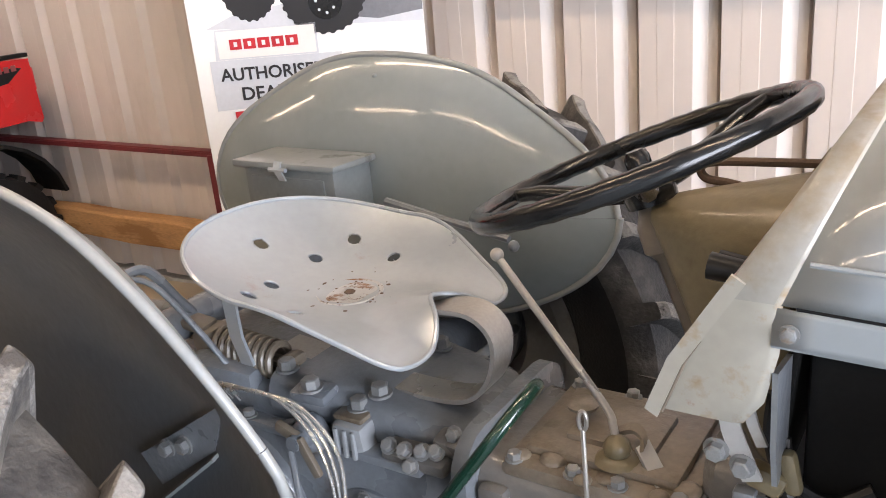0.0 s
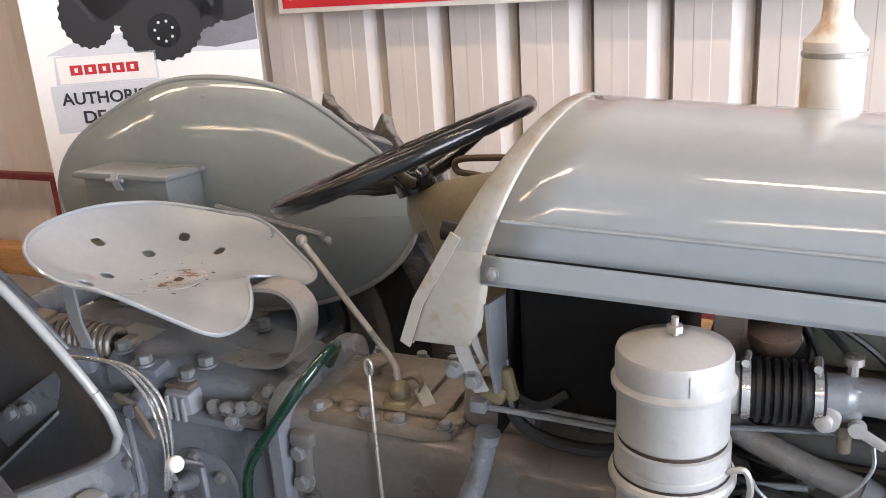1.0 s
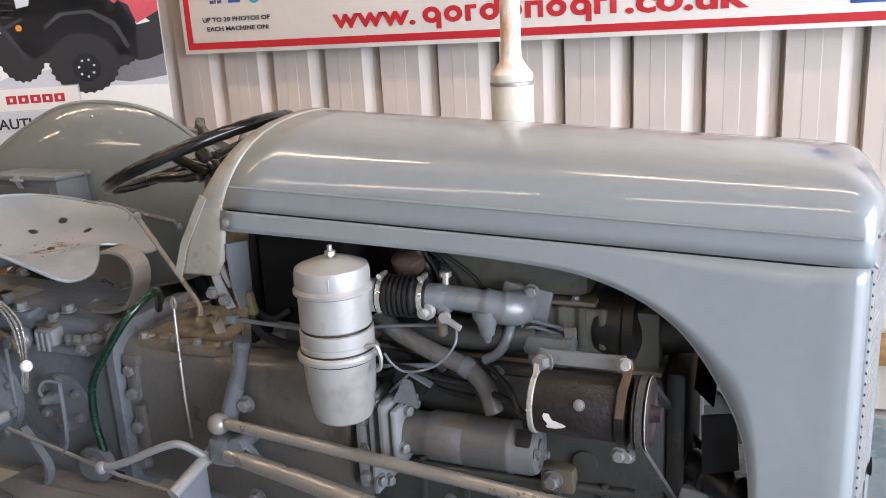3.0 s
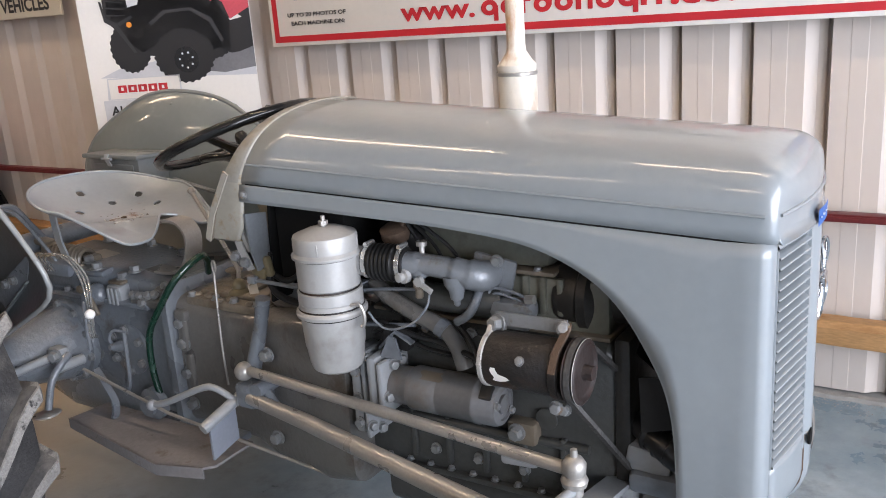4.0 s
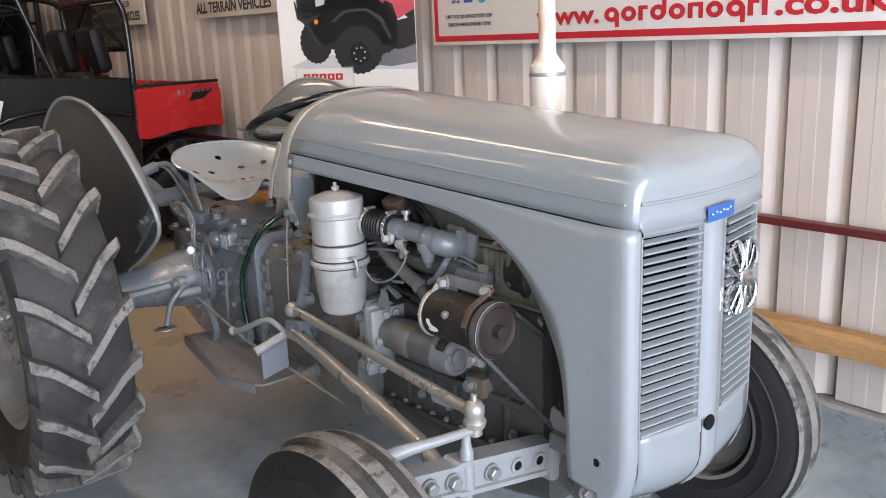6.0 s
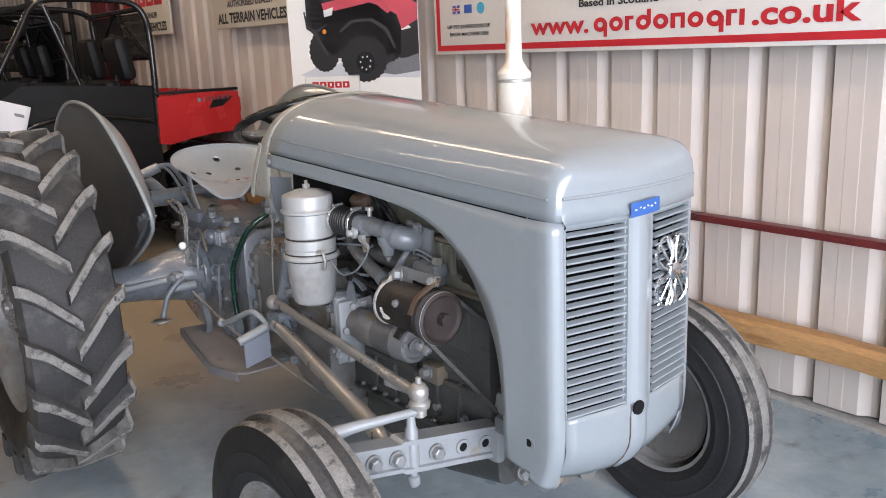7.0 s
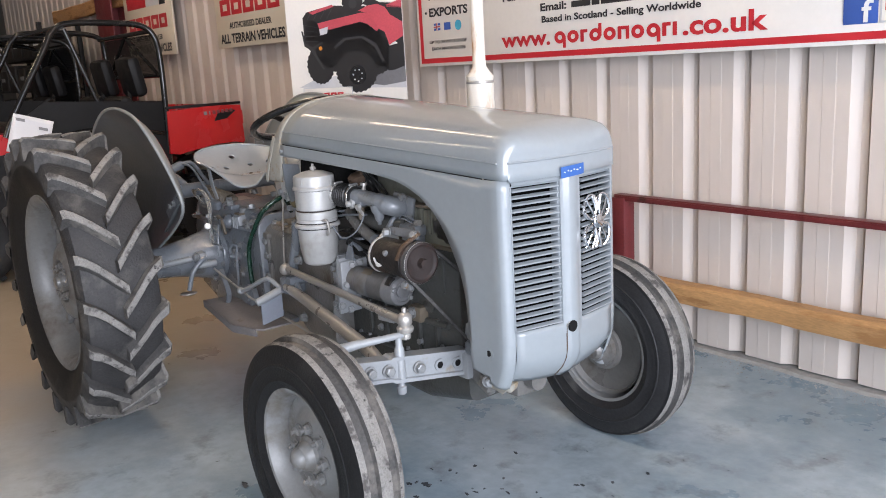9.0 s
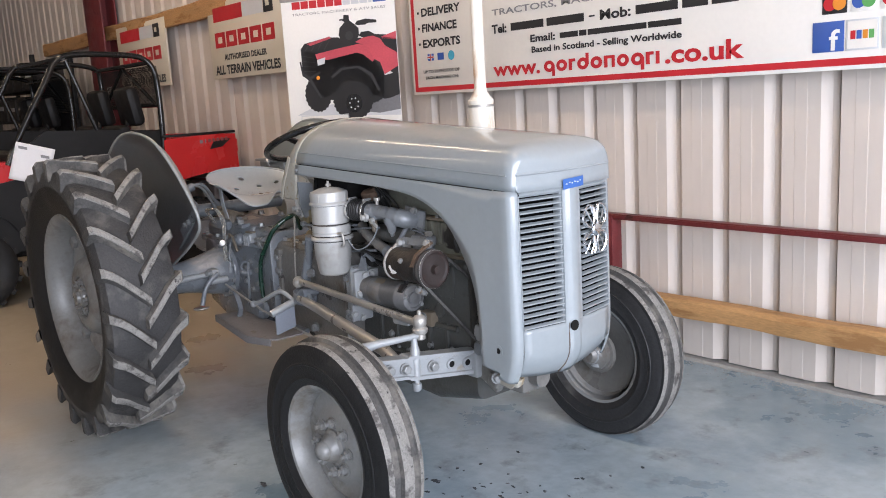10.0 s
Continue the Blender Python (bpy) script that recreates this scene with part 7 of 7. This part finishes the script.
    letters(sg, "AUTHORISED DEALER", x0 + 0.27, z0 + 0.162, 0.050, w - 0.58, PRINT_BLACK, yt2, 0.03)
    for k in range(5):
        bar(sg, x0 + 0.115 + k * 0.225, z0 + 0.275, 0.20, 0.135, PRINT_RED, yt2, "logo_shape")
        bar(sg, x0 + 0.175 + k * 0.225, z0 + 0.315, 0.08, 0.055, CREAM, yt2 - 0.0012, "logo_shape")
    bar(sg, x0 + 0.115, z0 + 0.505, 0.56, 0.125, PRINT_RED, yt2, "logo_shape")
    bar(sg, x0 + 0.69, z0 + 0.505, 0.36, 0.125, PRINT_PALE, yt2, "logo_shape")
    bar(sg, x0 + 1.06, z0 + 0.500, 0.16, 0.135, PRINT_BLACK, yt2, "logo_shape")
    bar(sg, x0 + 1.10, z0 + 0.550, 0.06, 0.045, CREAM, yt2 - 0.0012, "logo_shape")

# roll-up banner, turned a little from the wall: own frame, x along its width, y up
BW, BH = 0.86, 2.15
banner = new("roll_up_banner")
banner.empty_display_size = 0.1
BM = Matrix.Translation((-1.385, 1.10, 0)) @ pose(0, 0, 0, 0, 0, math.degrees(math.atan2(0.42, 0.735)))
banner.matrix_basis = BM
tagged(banner, "white roll-up banner printed with a red quad bike", "banner")


def bpart(name, geo, material, parent=None, label=""):
    ob = new(name, geo.mesh(name, material, 40))
    ob.parent = parent or banner
    return tagged(ob, label)


bpart("cloth", Geo().box((BW / 2, 0, BH / 2 + 0.05), (BW, 0.004, BH - 0.1), bev=0), WHITE)
bpart("cassette", Geo().box((BW / 2, 0.0, 0.05), (BW + 0.03, 0.12, 0.10), bev=0.03), SILVER)
bpart("top_rail", Geo().box((BW / 2, 0.0, BH + 0.005), (BW + 0.01, 0.02, 0.03), bev=0.006), SILVER)
bpart("pole", Geo().tube([(BW / 2, 0.03, 0.08), (BW / 2, 0.03, BH)], 0.01, 10), SILVER)


def bprint(name, outline, material, level=1):
    y = -0.0022 - 0.0006 * level
    g = Geo()
    g.put([(a, y, b) for a, b in outline], [tuple(range(len(outline)))])
    return bpart(name, g, material)


def disc2(cx, cz, r, n=28, sx=1.0):
    return [(cx + sx * r * math.cos(2 * math.pi * k / n), cz + r * math.sin(2 * math.pi * k / n)) for k in range(n)]


def blettering(body, x, z, h, w, material, bold=0.0, level=3):
    for me in glyphs(text_mesh(body, h, w, material, bold)):
        ob = new("letter", me)
        ob.parent = banner
        ob.matrix_basis = pose(x, -0.003 - 0.0006 * level, z, 90, 0, 0)


# printed quad bike
PRINT_DARK = mat("charcoal_print", (0.036, 0.036, 0.039), 0.5, 0.0, 0.1, 8.0)
PRINT_SHADE = mat("shaded_grey_print", (0.17, 0.175, 0.19), 0.5, 0.0, 0.15, 5.0)
bprint("printed_floor", [(0.06, 1.36), (0.858, 1.33), (0.858, 1.53), (0.65, 1.47), (0.16, 1.40)], PRINT_PALE, 0)
bprint("printed_shadow", [(0.50, 1.38), (0.70, 1.35), (0.858, 1.37), (0.858, 1.54), (0.66, 1.50)], PRINT_SHADE, 1)


def tread(cx, cz, rx, rz, n):
    """A knobbly tyre outline."""
    out = []
    for k in range(n * 4):
        f = 1.0 if k % 4 < 2 else 0.955
        a = 2 * math.pi * k / (4 * n)
        out.append((cx + rx * f * math.cos(a), cz + rz * f * math.sin(a)))
    return out


bprint("printed_tyre", tread(0.238, 1.50, 0.105, 0.125, 22), PRINT_BLACK, 2)
bprint("printed_tyre", tread(0.66, 1.52, 0.10, 0.10, 20), PRINT_BLACK, 2)
bprint("printed_tyre", tread(0.505, 1.445, 0.155, 0.135, 26), PRINT_BLACK, 4)
bprint("printed_rim", [(0.512 + 0.062 * math.cos(k * 0.2618), 1.425 + 0.064 * math.sin(k * 0.2618)) for k in range(24)], BLACK_GLOSS, 5)
for k in range(7):
    a = 2 * math.pi * k / 7 + 0.3
    bprint("printed_stud", disc2(0.512 + 0.034 * math.cos(a), 1.423 + 0.038 * math.sin(a), 0.0055, 8), PRINT_PALE, 6)
bprint("printed_body", [(0.129, 1.817), (0.165, 1.843), (0.247, 1.773), (0.332, 1.742), (0.465, 1.758), (0.566, 1.77), (0.62, 1.734), (0.702, 1.698), (0.722, 1.602), (0.747, 1.474), (0.669, 1.472), (0.654, 1.454), (0.518, 1.50), (0.356, 1.50), (0.293, 1.473), (0.157, 1.611), (0.129, 1.639)], PRINT_BLACK, 3)
bprint("printed_body", [(0.676, 1.731), (0.757, 1.60), (0.858, 1.62), (0.858, 1.47), (0.787, 1.447), (0.745, 1.443), (0.656, 1.479)], PRINT_BLACK, 3)
bprint("printed_body", [(0.15, 1.62), (0.30, 1.46), (0.60, 1.42), (0.74, 1.455), (0.76, 1.70), (0.60, 1.77), (0.20, 1.76)], PRINT_BLACK, 3)
bprint("printed_body", [(0.58, 1.80), (0.858, 1.58), (0.858, 1.86), (0.66, 1.88)], PRINT_BLACK, 4)
bprint("printed_body", [(0.14, 1.66), (0.64, 1.70), (0.66, 1.80), (0.60, 1.86), (0.40, 1.868), (0.16, 1.83)], PRINT_BLACK, 3)
bprint("printed_arch", [(0.36, 1.60), (0.44, 1.655), (0.56, 1.66), (0.65, 1.60), (0.70, 1.50), (0.715, 1.51), (0.665, 1.62), (0.57, 1.675), (0.43, 1.67), (0.35, 1.615)], PRINT_DARK, 5)
bprint("printed_mudguard", [(0.24, 1.774), (0.381, 1.795), (0.57, 1.82), (0.612, 1.813), (0.639, 1.79), (0.689, 1.711), (0.673, 1.696), (0.607, 1.748), (0.558, 1.764), (0.331, 1.729), (0.251, 1.737)], QUADRED, 5)
bprint("printed_tank", [(0.55, 1.834), (0.616, 1.86), (0.687, 1.867), (0.741, 1.844), (0.772, 1.798), (0.858, 1.744), (0.858, 1.657), (0.757, 1.606), (0.729, 1.689), (0.689, 1.711), (0.639, 1.79), (0.612, 1.813)], QUADRED, 5)
bprint("printed_seat", [(0.582, 1.875), (0.605, 1.898), (0.662, 1.90), (0.742, 1.856), (0.858, 1.837), (0.858, 1.744), (0.779, 1.792), (0.748, 1.844), (0.687, 1.867), (0.616, 1.86)], PRINT_BLACK, 6)
bprint("printed_tail", [(0.749, 1.856), (0.858, 1.885), (0.858, 1.83), (0.755, 1.843)], QUADRED, 6)
bprint("printed_console", [(0.433, 1.886), (0.444, 1.936), (0.483, 1.97), (0.467, 1.984), (0.447, 1.983), (0.447, 1.993), (0.478, 1.995), (0.48, 2.018), (0.519, 2.017), (0.521, 1.979), (0.56, 1.951), (0.586, 1.924), (0.586, 1.875), (0.558, 1.845), (0.458, 1.84)], PRINT_BLACK, 6)
bprint("printed_bars", [(0.56, 1.951), (0.576, 1.972), (0.64, 1.982), (0.723, 1.969), (0.722, 1.951), (0.659, 1.953), (0.637, 1.943), (0.581, 1.944)], PRINT_BLACK, 6)
bprint("printed_dial", disc2(0.513, 1.88, 0.030, 16), PRINT_DARK, 7)
bprint("printed_rack", [(0.132, 1.817), (0.162, 1.85), (0.345, 1.881), (0.432, 1.874), (0.472, 1.839), (0.28, 1.800), (0.162, 1.795)], PRINT_BLACK, 6)
bprint("printed_panel", [(0.18, 1.848), (0.36, 1.886), (0.371, 1.872), (0.208, 1.833)], QUADRED, 7)
for k in range(4):
    bprint("printed_bar", [(0.16 + 0.05 * k, 1.80), (0.168 + 0.05 * k, 1.80), (0.21 + 0.05 * k, 1.858), (0.202 + 0.05 * k, 1.858)], PRINT_DARK, 7)
    bprint("printed_bar", [(0.140, 1.66 + 0.035 * k), (0.235, 1.655 + 0.030 * k), (0.235, 1.660 + 0.030 * k), (0.140, 1.665 + 0.035 * k)], PRINT_DARK, 5)
bprint("printed_lamp", [(0.251, 1.734), (0.318, 1.749), (0.307, 1.705), (0.254, 1.695)], PRINT_PALE, 6)
bprint("printed_bumper", [(0.112, 1.731), (0.123, 1.73), (0.138, 1.651), (0.188, 1.622), (0.27, 1.474), (0.255, 1.473), (0.171, 1.604), (0.126, 1.632)], PRINT_DARK, 6)
bprint("printed_brace", [(0.188, 1.622), (0.265, 1.656), (0.272, 1.645), (0.201, 1.608)], PRINT_DARK, 6)
bprint("printed_reflector", disc2(0.249, 1.612, 0.014, 12), PRINT_ORANGE, 7)
for x0, x1, m in ((0.087, 0.150, PRINT_RED), (0.157, 0.215, PRINT_RED), (0.222, 0.280, PRINT_RED), (0.287, 0.345, PRINT_RED), (0.352, 0.410, PRINT_RED), (0.417, 0.473, PRINT_RED), (0.480, 0.535, PRINT_PALE), (0.542, 0.60, PRINT_PALE), (0.607, 0.665, PRINT_PALE), (0.672, 0.695, PRINT_PALE), (0.705, 0.80, PRINT_BLUE)):
    bprint("logo_shape", [(x0, 2.085), (x1, 2.085), (x1, 2.135), (x0, 2.135)], m, 2)
blettering("TRACTORS, MACHINERY & ATV SALES", 0.085, 2.042, 0.017, 0.71, PRINT_GREY)
# printed dealer plates low on the cloth
bprint("printed_plate", [(0.095, 1.252), (0.459, 1.252), (0.459, 1.350), (0.095, 1.350)], SIGNWHITE, 5)
bprint("plate_edge", [(0.080, 1.247), (0.466, 1.247), (0.466, 1.356), (0.090, 1.356)], PRINT_PALE, 4)
for k in range(5):
    x = 0.140 + 0.0525 * k
    bprint("logo_shape", [(x, 1.282), (x + 0.045, 1.282), (x + 0.045, 1.319), (x, 1.319)], PRINT_RED, 7)
    bprint("logo_shape", [(x + 0.016, 1.292), (x + 0.029, 1.292), (x + 0.029, 1.309), (x + 0.016, 1.309)], SIGNWHITE, 8)
bprint("printed_plate", [(0.055, 1.062), (0.53, 1.075), (0.55, 1.246), (0.055, 1.246)], PRINT_PALE, 4)
blettering("AUTHORISED", 0.088, 1.172, 0.046, 0.40, PRINT_BLACK, 0.022, 6)
blettering("DEALER", 0.160, 1.098, 0.048, 0.25, PRINT_BLACK, 0.022, 6)
bprint("printed_band", [(0.12, 0.70), (0.50, 0.70), (0.50, 1.07), (0.12, 1.055)], PRINT_RED, 3)

# ---------------------------------------------------------------- side-by-side vehicles
PRINT_DIM = mat("dim_red_print", (0.22, 0.05, 0.05), 0.45, 0.0, 0.05, 10.0)
UTV_BLACK = mat("matt_black_moulded_plastic", (0.0065, 0.0065, 0.007), 0.55, 0.0, 0.2, 12.0, 0.1, 90, spec=0.3)
UTV_BLOCK = Geo().box((0, 0, 0), (0.09, 0.045, 0.03), bev=0).mesh("tread_block", RUBBER, 30)


def utility_vehicle(x, label):
    """Tail to the wall (+y), nose into the room; its near side lies in the plane x."""
    u = thing("utility_vehicle", (x - 0.75, 0.2, 0), label, "utility vehicle", "utility vehicles")
    cx = x - 0.74
    # cargo bed
    out = [(0.88, 0.845), (0.96, 0.83), (1.12, 0.86), (1.30, 0.885), (1.48, 0.89), (1.555, 0.87), (1.57, 0.89), (1.56, 1.208), (1.30, 1.220), (0.89, 1.20)]
    bed = part("cargo_bed", Geo().box((cx, 1.22, 1.02), (1.40, 0.60, 0.03), bev=0.003), UTVRED, u, "glossy red tipping cargo bed")
    for x0 in (x - 0.03, x - 1.46):
        part("bed_side", Geo().prism(out, x0, x0 + 0.03, "yz"), UTVRED, bed)
    part("bed_front", Geo().box((cx, 0.895, 1.08), (1.40, 0.03, 0.24), bev=0.005), UTVRED, bed)
    part("tailgate", Geo().box((cx, 1.54, 1.10), (1.40, 0.03, 0.22), bev=0.005), UTVRED, bed)
    part("bed_rail", Geo().box((x - 0.015, 1.22, 1.228), (0.05, 0.68, 0.022), bev=0.006).box((cx, 0.90, 1.228), (1.45, 0.04, 0.02), bev=0.006), UTV_BLACK, bed)
    decal = part("bed_decal", Geo().prism([(1.30, 1.085), (1.42, 1.10), (1.51, 1.165), (1.46, 1.175), (1.34, 1.15)], x, x + 0.002, "yz"), UTV_BLACK, bed)
    for k in range(7):
        part("decal_block", Geo().box((x + 0.004, 1.225 + 0.040 * k, 1.158 + 0.002 * k), (0.002, 0.028 if k != 1 else 0.010, 0.030), bev=0), PRINT_GREY if k < 2 else PRINT_DIM, decal)
    # cab tub and nose
    part("cab_tub", Geo().prism([(-0.55, 0.42), (0.9, 0.42), (0.9, 1.02), (0.55, 1.05), (0.40, 0.72), (-0.15, 0.72), (-0.22, 1.0), (-0.55, 0.95)], x - 1.44, x - 0.04, "yz"), UTV_BLACK, u, "black plastic cab tub")
    part("bonnet", Geo().prism([(-1.05, 0.80), (-0.30, 0.90), (-0.25, 1.12), (-0.45, 1.13), (-0.98, 1.0)], x - 1.38, x - 0.06, "yz"), UTVRED, u)
    part("front_mask", Geo().box((cx, -1.06, 0.78), (1.0, 0.12, 0.42), bev=0.05), UTV_BLACK, u)
    part("chassis", Geo().box((cx, 0.2, 0.40), (0.8, 2.3, 0.14), bev=0.02), UTV_BLACK, u)
    part("dashboard", Geo().box((cx, -0.22, 1.08), (1.30, 0.20, 0.22), bev=0.05), UTV_BLACK, u)
    # roll cage of bent tube
    cage = part("roll_cage", Geo().tube(curve_pts([(x - 0.04, -0.36, 1.10), (x - 0.05, -0.28, 1.26), (x - 0.07, 0.0, 1.72), (x - 0.08, 0.10, 1.88), (x - 0.08, 0.24, 1.935), (x - 0.08, 0.60, 1.93), (x - 0.07, 0.80, 1.90), (x - 0.05, 0.885, 1.80), (x - 0.03, 0.90, 1.60), (x - 0.03, 0.895, 1.20), (x - 0.05, 0.89, 0.9)], 6), 0.024, 12), BLACK_GLOSS, u, "black bent-tube roll cage")
    part("side_tube", Geo().tube(curve_pts([(x - 1.42, -0.36, 1.10), (x - 1.40, 0.0, 1.72), (x - 1.40, 0.10, 1.88), (x - 1.40, 0.24, 1.935), (x - 1.40, 0.80, 1.90), (x - 1.42, 0.90, 1.70), (x - 1.42, 0.895, 0.95)], 6), 0.024, 12), BLACK_GLOSS, cage)
    for y, z in ((0.16, 1.91), (0.86, 1.86), (0.90, 1.50), (0.895, 1.27)):
        part("cross_tube", Geo().tube([(x - 0.06, y, z), (x - 1.42, y, z)], 0.020, 10), BLACK_GLOSS, cage)
    part("brace_tube", Geo().tube([(x - 0.05, 0.45, 1.02), (x - 0.06, 0.30, 1.50), (x - 0.07, 0.18, 1.89)], 0.018, 10).tube([(x - 0.1, 0.90, 1.5), (x - 0.75, 0.88, 1.85)], 0.016, 8).tube([(x - 1.38, 0.90, 1.5), (x - 0.75, 0.88, 1.85)], 0.016, 8), BLACK_GLOSS, cage)
    part("door_hoop", Geo().tube(curve_pts([(x - 0.03, 0.86, 1.02), (x - 0.01, 0.55, 1.08), (x - 0.01, 0.2, 1.10), (x - 0.02, -0.1, 1.02), (x - 0.03, -0.2, 0.85)], 5), 0.018, 10), BLACK_GLOSS, cage)
    part("door_panel", Geo().prism([(-0.12, 0.70), (0.87, 0.70), (0.88, 1.28), (0.40, 1.32), (-0.05, 1.345), (-0.27, 1.20)], x - 0.055, x - 0.035, "yz"), UTV_BLACK, u, "black soft cab door")
    # rear guard netting
    net = Geo()
    for k in range(70):
        xx = lerp(x - 0.10, x - 1.36, k / 69)
        net.tube([(xx, 0.905, 1.48), (xx, 0.895, 1.84)], 0.0025, 4)
    for k in range(20):
        zz = lerp(1.49, 1.83, k / 19)
        net.tube([(x - 0.08, 0.90, zz), (x - 1.38, 0.90, zz)], 0.0025, 4)
    part("guard_net", net, UTV_BLACK, cage)
    for k in range(2):
        sx = x - 0.38 - 0.72 * k
        stt = part("seat", Geo().box((sx, 0.38, 0.83), (0.52, 0.48, 0.13), bev=0.05).box((sx, 0.66, 1.10), (0.50, 0.12, 0.50), (12, 0, 0), 0.05), UTV_BLACK, u, "black vinyl seat")
        part("headrest", Geo().box((sx, 0.76, 1.50), (0.36, 0.12, 0.34), (10, 0, 0), 0.05).tube([(sx, 0.72, 1.30), (sx, 0.75, 1.45)], 0.02, 8), UTV_BLACK, stt)
    swp = Vector((x - 0.40, 0.02, 1.20))
    part("steering_wheel", Geo().tube([swp + Vector((0.17 * math.cos(a), 0.17 * math.sin(a) * 0.5, 0.17 * math.sin(a) * 0.86)) for a in [2 * math.pi * k / 28 for k in range(29)]], 0.014, 8).tube([swp, swp + Vector((0, -0.2, -0.12))], 0.02, 8).tube([swp - Vector((0.17, 0, 0)), swp + Vector((0.17, 0, 0))], 0.012, 8), UTV_BLACK, u)
    tg = Geo().lathe([(0.16, -0.10), (0.20, -0.12), (0.28, -0.125), (0.31, -0.11), (0.32, -0.06), (0.32, 0.06), (0.31, 0.11), (0.28, 0.125), (0.20, 0.12), (0.16, 0.10)], (0, 0, 0), (1, 0, 0), 36, cap=False)
    tme = tg.mesh("tyre", RUBBER, 35)
    rme = Geo().lathe([(0.165, 0.10), (0.17, 0.105), (0.15, 0.09), (0.13, 0.04), (0.06, 0.05), (0.04, 0.08), (0.0, 0.08)], (0, 0, 0), (1, 0, 0), 28, cap=False).lathe([(0.165, -0.10), (0.15, 0.0), (0.0, 0.03)], (0, 0, 0), (1, 0, 0), 28, cap=False).mesh("wheel", PRINT_GREY, 40)
    for y in (1.22, -0.70):
        for xx, rot in ((x - 0.14, 0), (x - 1.34, 180)):
            w = piece("wheel", rme, u, pose(xx, y, 0.318, 0, 0, rot))
            ty = piece("tyre", tme, w, Matrix.Identity(4))
            for k in range(36):
                piece("tread_block", UTV_BLOCK, w, Matrix.Rotation(2 * math.pi * k / 36, 4, "X") @ Matrix.Translation((0.06 if k % 2 else -0.06, 0, 0.322)))
        for xx in (x - 0.14, x - 1.34):
            part("mud_flare", Geo().ribbon([(xx, y + 0.40 * math.cos(a), 0.40 + 0.40 * math.sin(a)) for a in [radians(10 + 16 * k) for k in range(11)]], 0.26, 0.02, (1, 0, 0)), UTV_BLACK, u)
    part("tail_lamp", Geo().box((x - 0.05, 1.575, 1.10), (0.06, 0.02, 0.12), bev=0.006), PRINT_RED, u)
    return u


utility_vehicle(-3.2, "red and black side-by-side utility vehicle with roll cage")
second = utility_vehicle(-5.6, "second side-by-side utility vehicle with black roll cage")
# two black panels added only to fill the dark area round this cage
part("roof_panel", Geo().box((-6.34, 0.50, 1.965), (1.42, 0.86, 0.035), bev=0.015), UTV_BLACK, second, "added black panel over the roll cage")
part("rear_screen", Geo().box((-6.34, 0.915, 1.56), (1.34, 0.012, 0.56), bev=0.004), UTV_BLACK, second, "added dark panel behind the roll cage")
# stock shelf with dark labelled cartons beyond the vehicles
CARTON = mat("dark_printed_carton", (0.020, 0.018, 0.017), 0.6, 0.0, 0.25, 8.0, spec=0.3)
shelf = thing("stock_shelf", (-8.4, 1.2, 0), "dark steel stock shelf against the shed wall", "shelf")
for px in (-9.75, -7.15):
    for py in (0.98, 1.42):
        part("post", Geo().box((px, py, 1.10), (0.05, 0.05, 2.20), bev=0.004), UTV_BLACK, shelf)
for z in (0.40, 0.95, 1.40, 1.80):
    part("shelf_board", Geo().box((-8.45, 1.20, z), (2.54, 0.46, 0.03), bev=0.003), UTV_BLACK, shelf)
rng = random.Random(8)
for z in (0.95, 1.40, 1.80):
    for k in range(5):
        w, h = rng.uniform(0.36, 0.46), rng.uniform(0.26, 0.33)
        cx = -9.48 + 0.50 * k
        box = thing("carton", (cx, 1.18, z + 0.017), "dark printed stock carton with a pale label, on the shelf", "carton", "cartons on the shelf")
        part("box", Geo().box((cx, 1.18, z + 0.017 + h / 2), (w, 0.36, h), bev=0.006), CARTON, box)
        part("label", Geo().box((cx + rng.uniform(-0.06, 0.06), 0.998, z + 0.017 + h * 0.55), (w * 0.5, 0.003, 0.05), bev=0), PRINT_PALE if z > 1.7 else PRINT_GREY, box)
# price sheet hung on the cage
sc, sr, sd = Vector((-3.185, -0.20, 1.10)), Vector((0.249, 0.968, 0)), Vector((0.968, -0.249, 0))
g = Geo().grid([[sc + sr * (0.27 * (f - 0.5) - 0.09 * (0.5 - h)) + Vector((0, 0, 0.28 * (h - 0.5) - 0.085 * (f - 0.5))) + sd * 0.012 * math.sin(5 * f + 2 * h) for f in [i / 8 for i in range(9)]] for h in [i / 8 for i in range(9)]])
sheet = single("price_sheet", g, PAPER, "white printed price sheet hanging on the roll cage", "paper sheet")
sheet.modifiers.new("thickness", "SOLIDIFY").thickness = 0.001
for a0, a1, b in ((-0.11, -0.05, 0.095), (0.05, 0.11, 0.06)):
    g = Geo().grid([[sc + sd * 0.016 + sr * (f + 0.09 * b / 0.28 * 1.0) + Vector((0, 0, b + e - 0.3 * f)) for f in (a0, a1)] for e in (0.0, 0.022)])
    part("print_mark", g, PRINT_GREY, sheet)
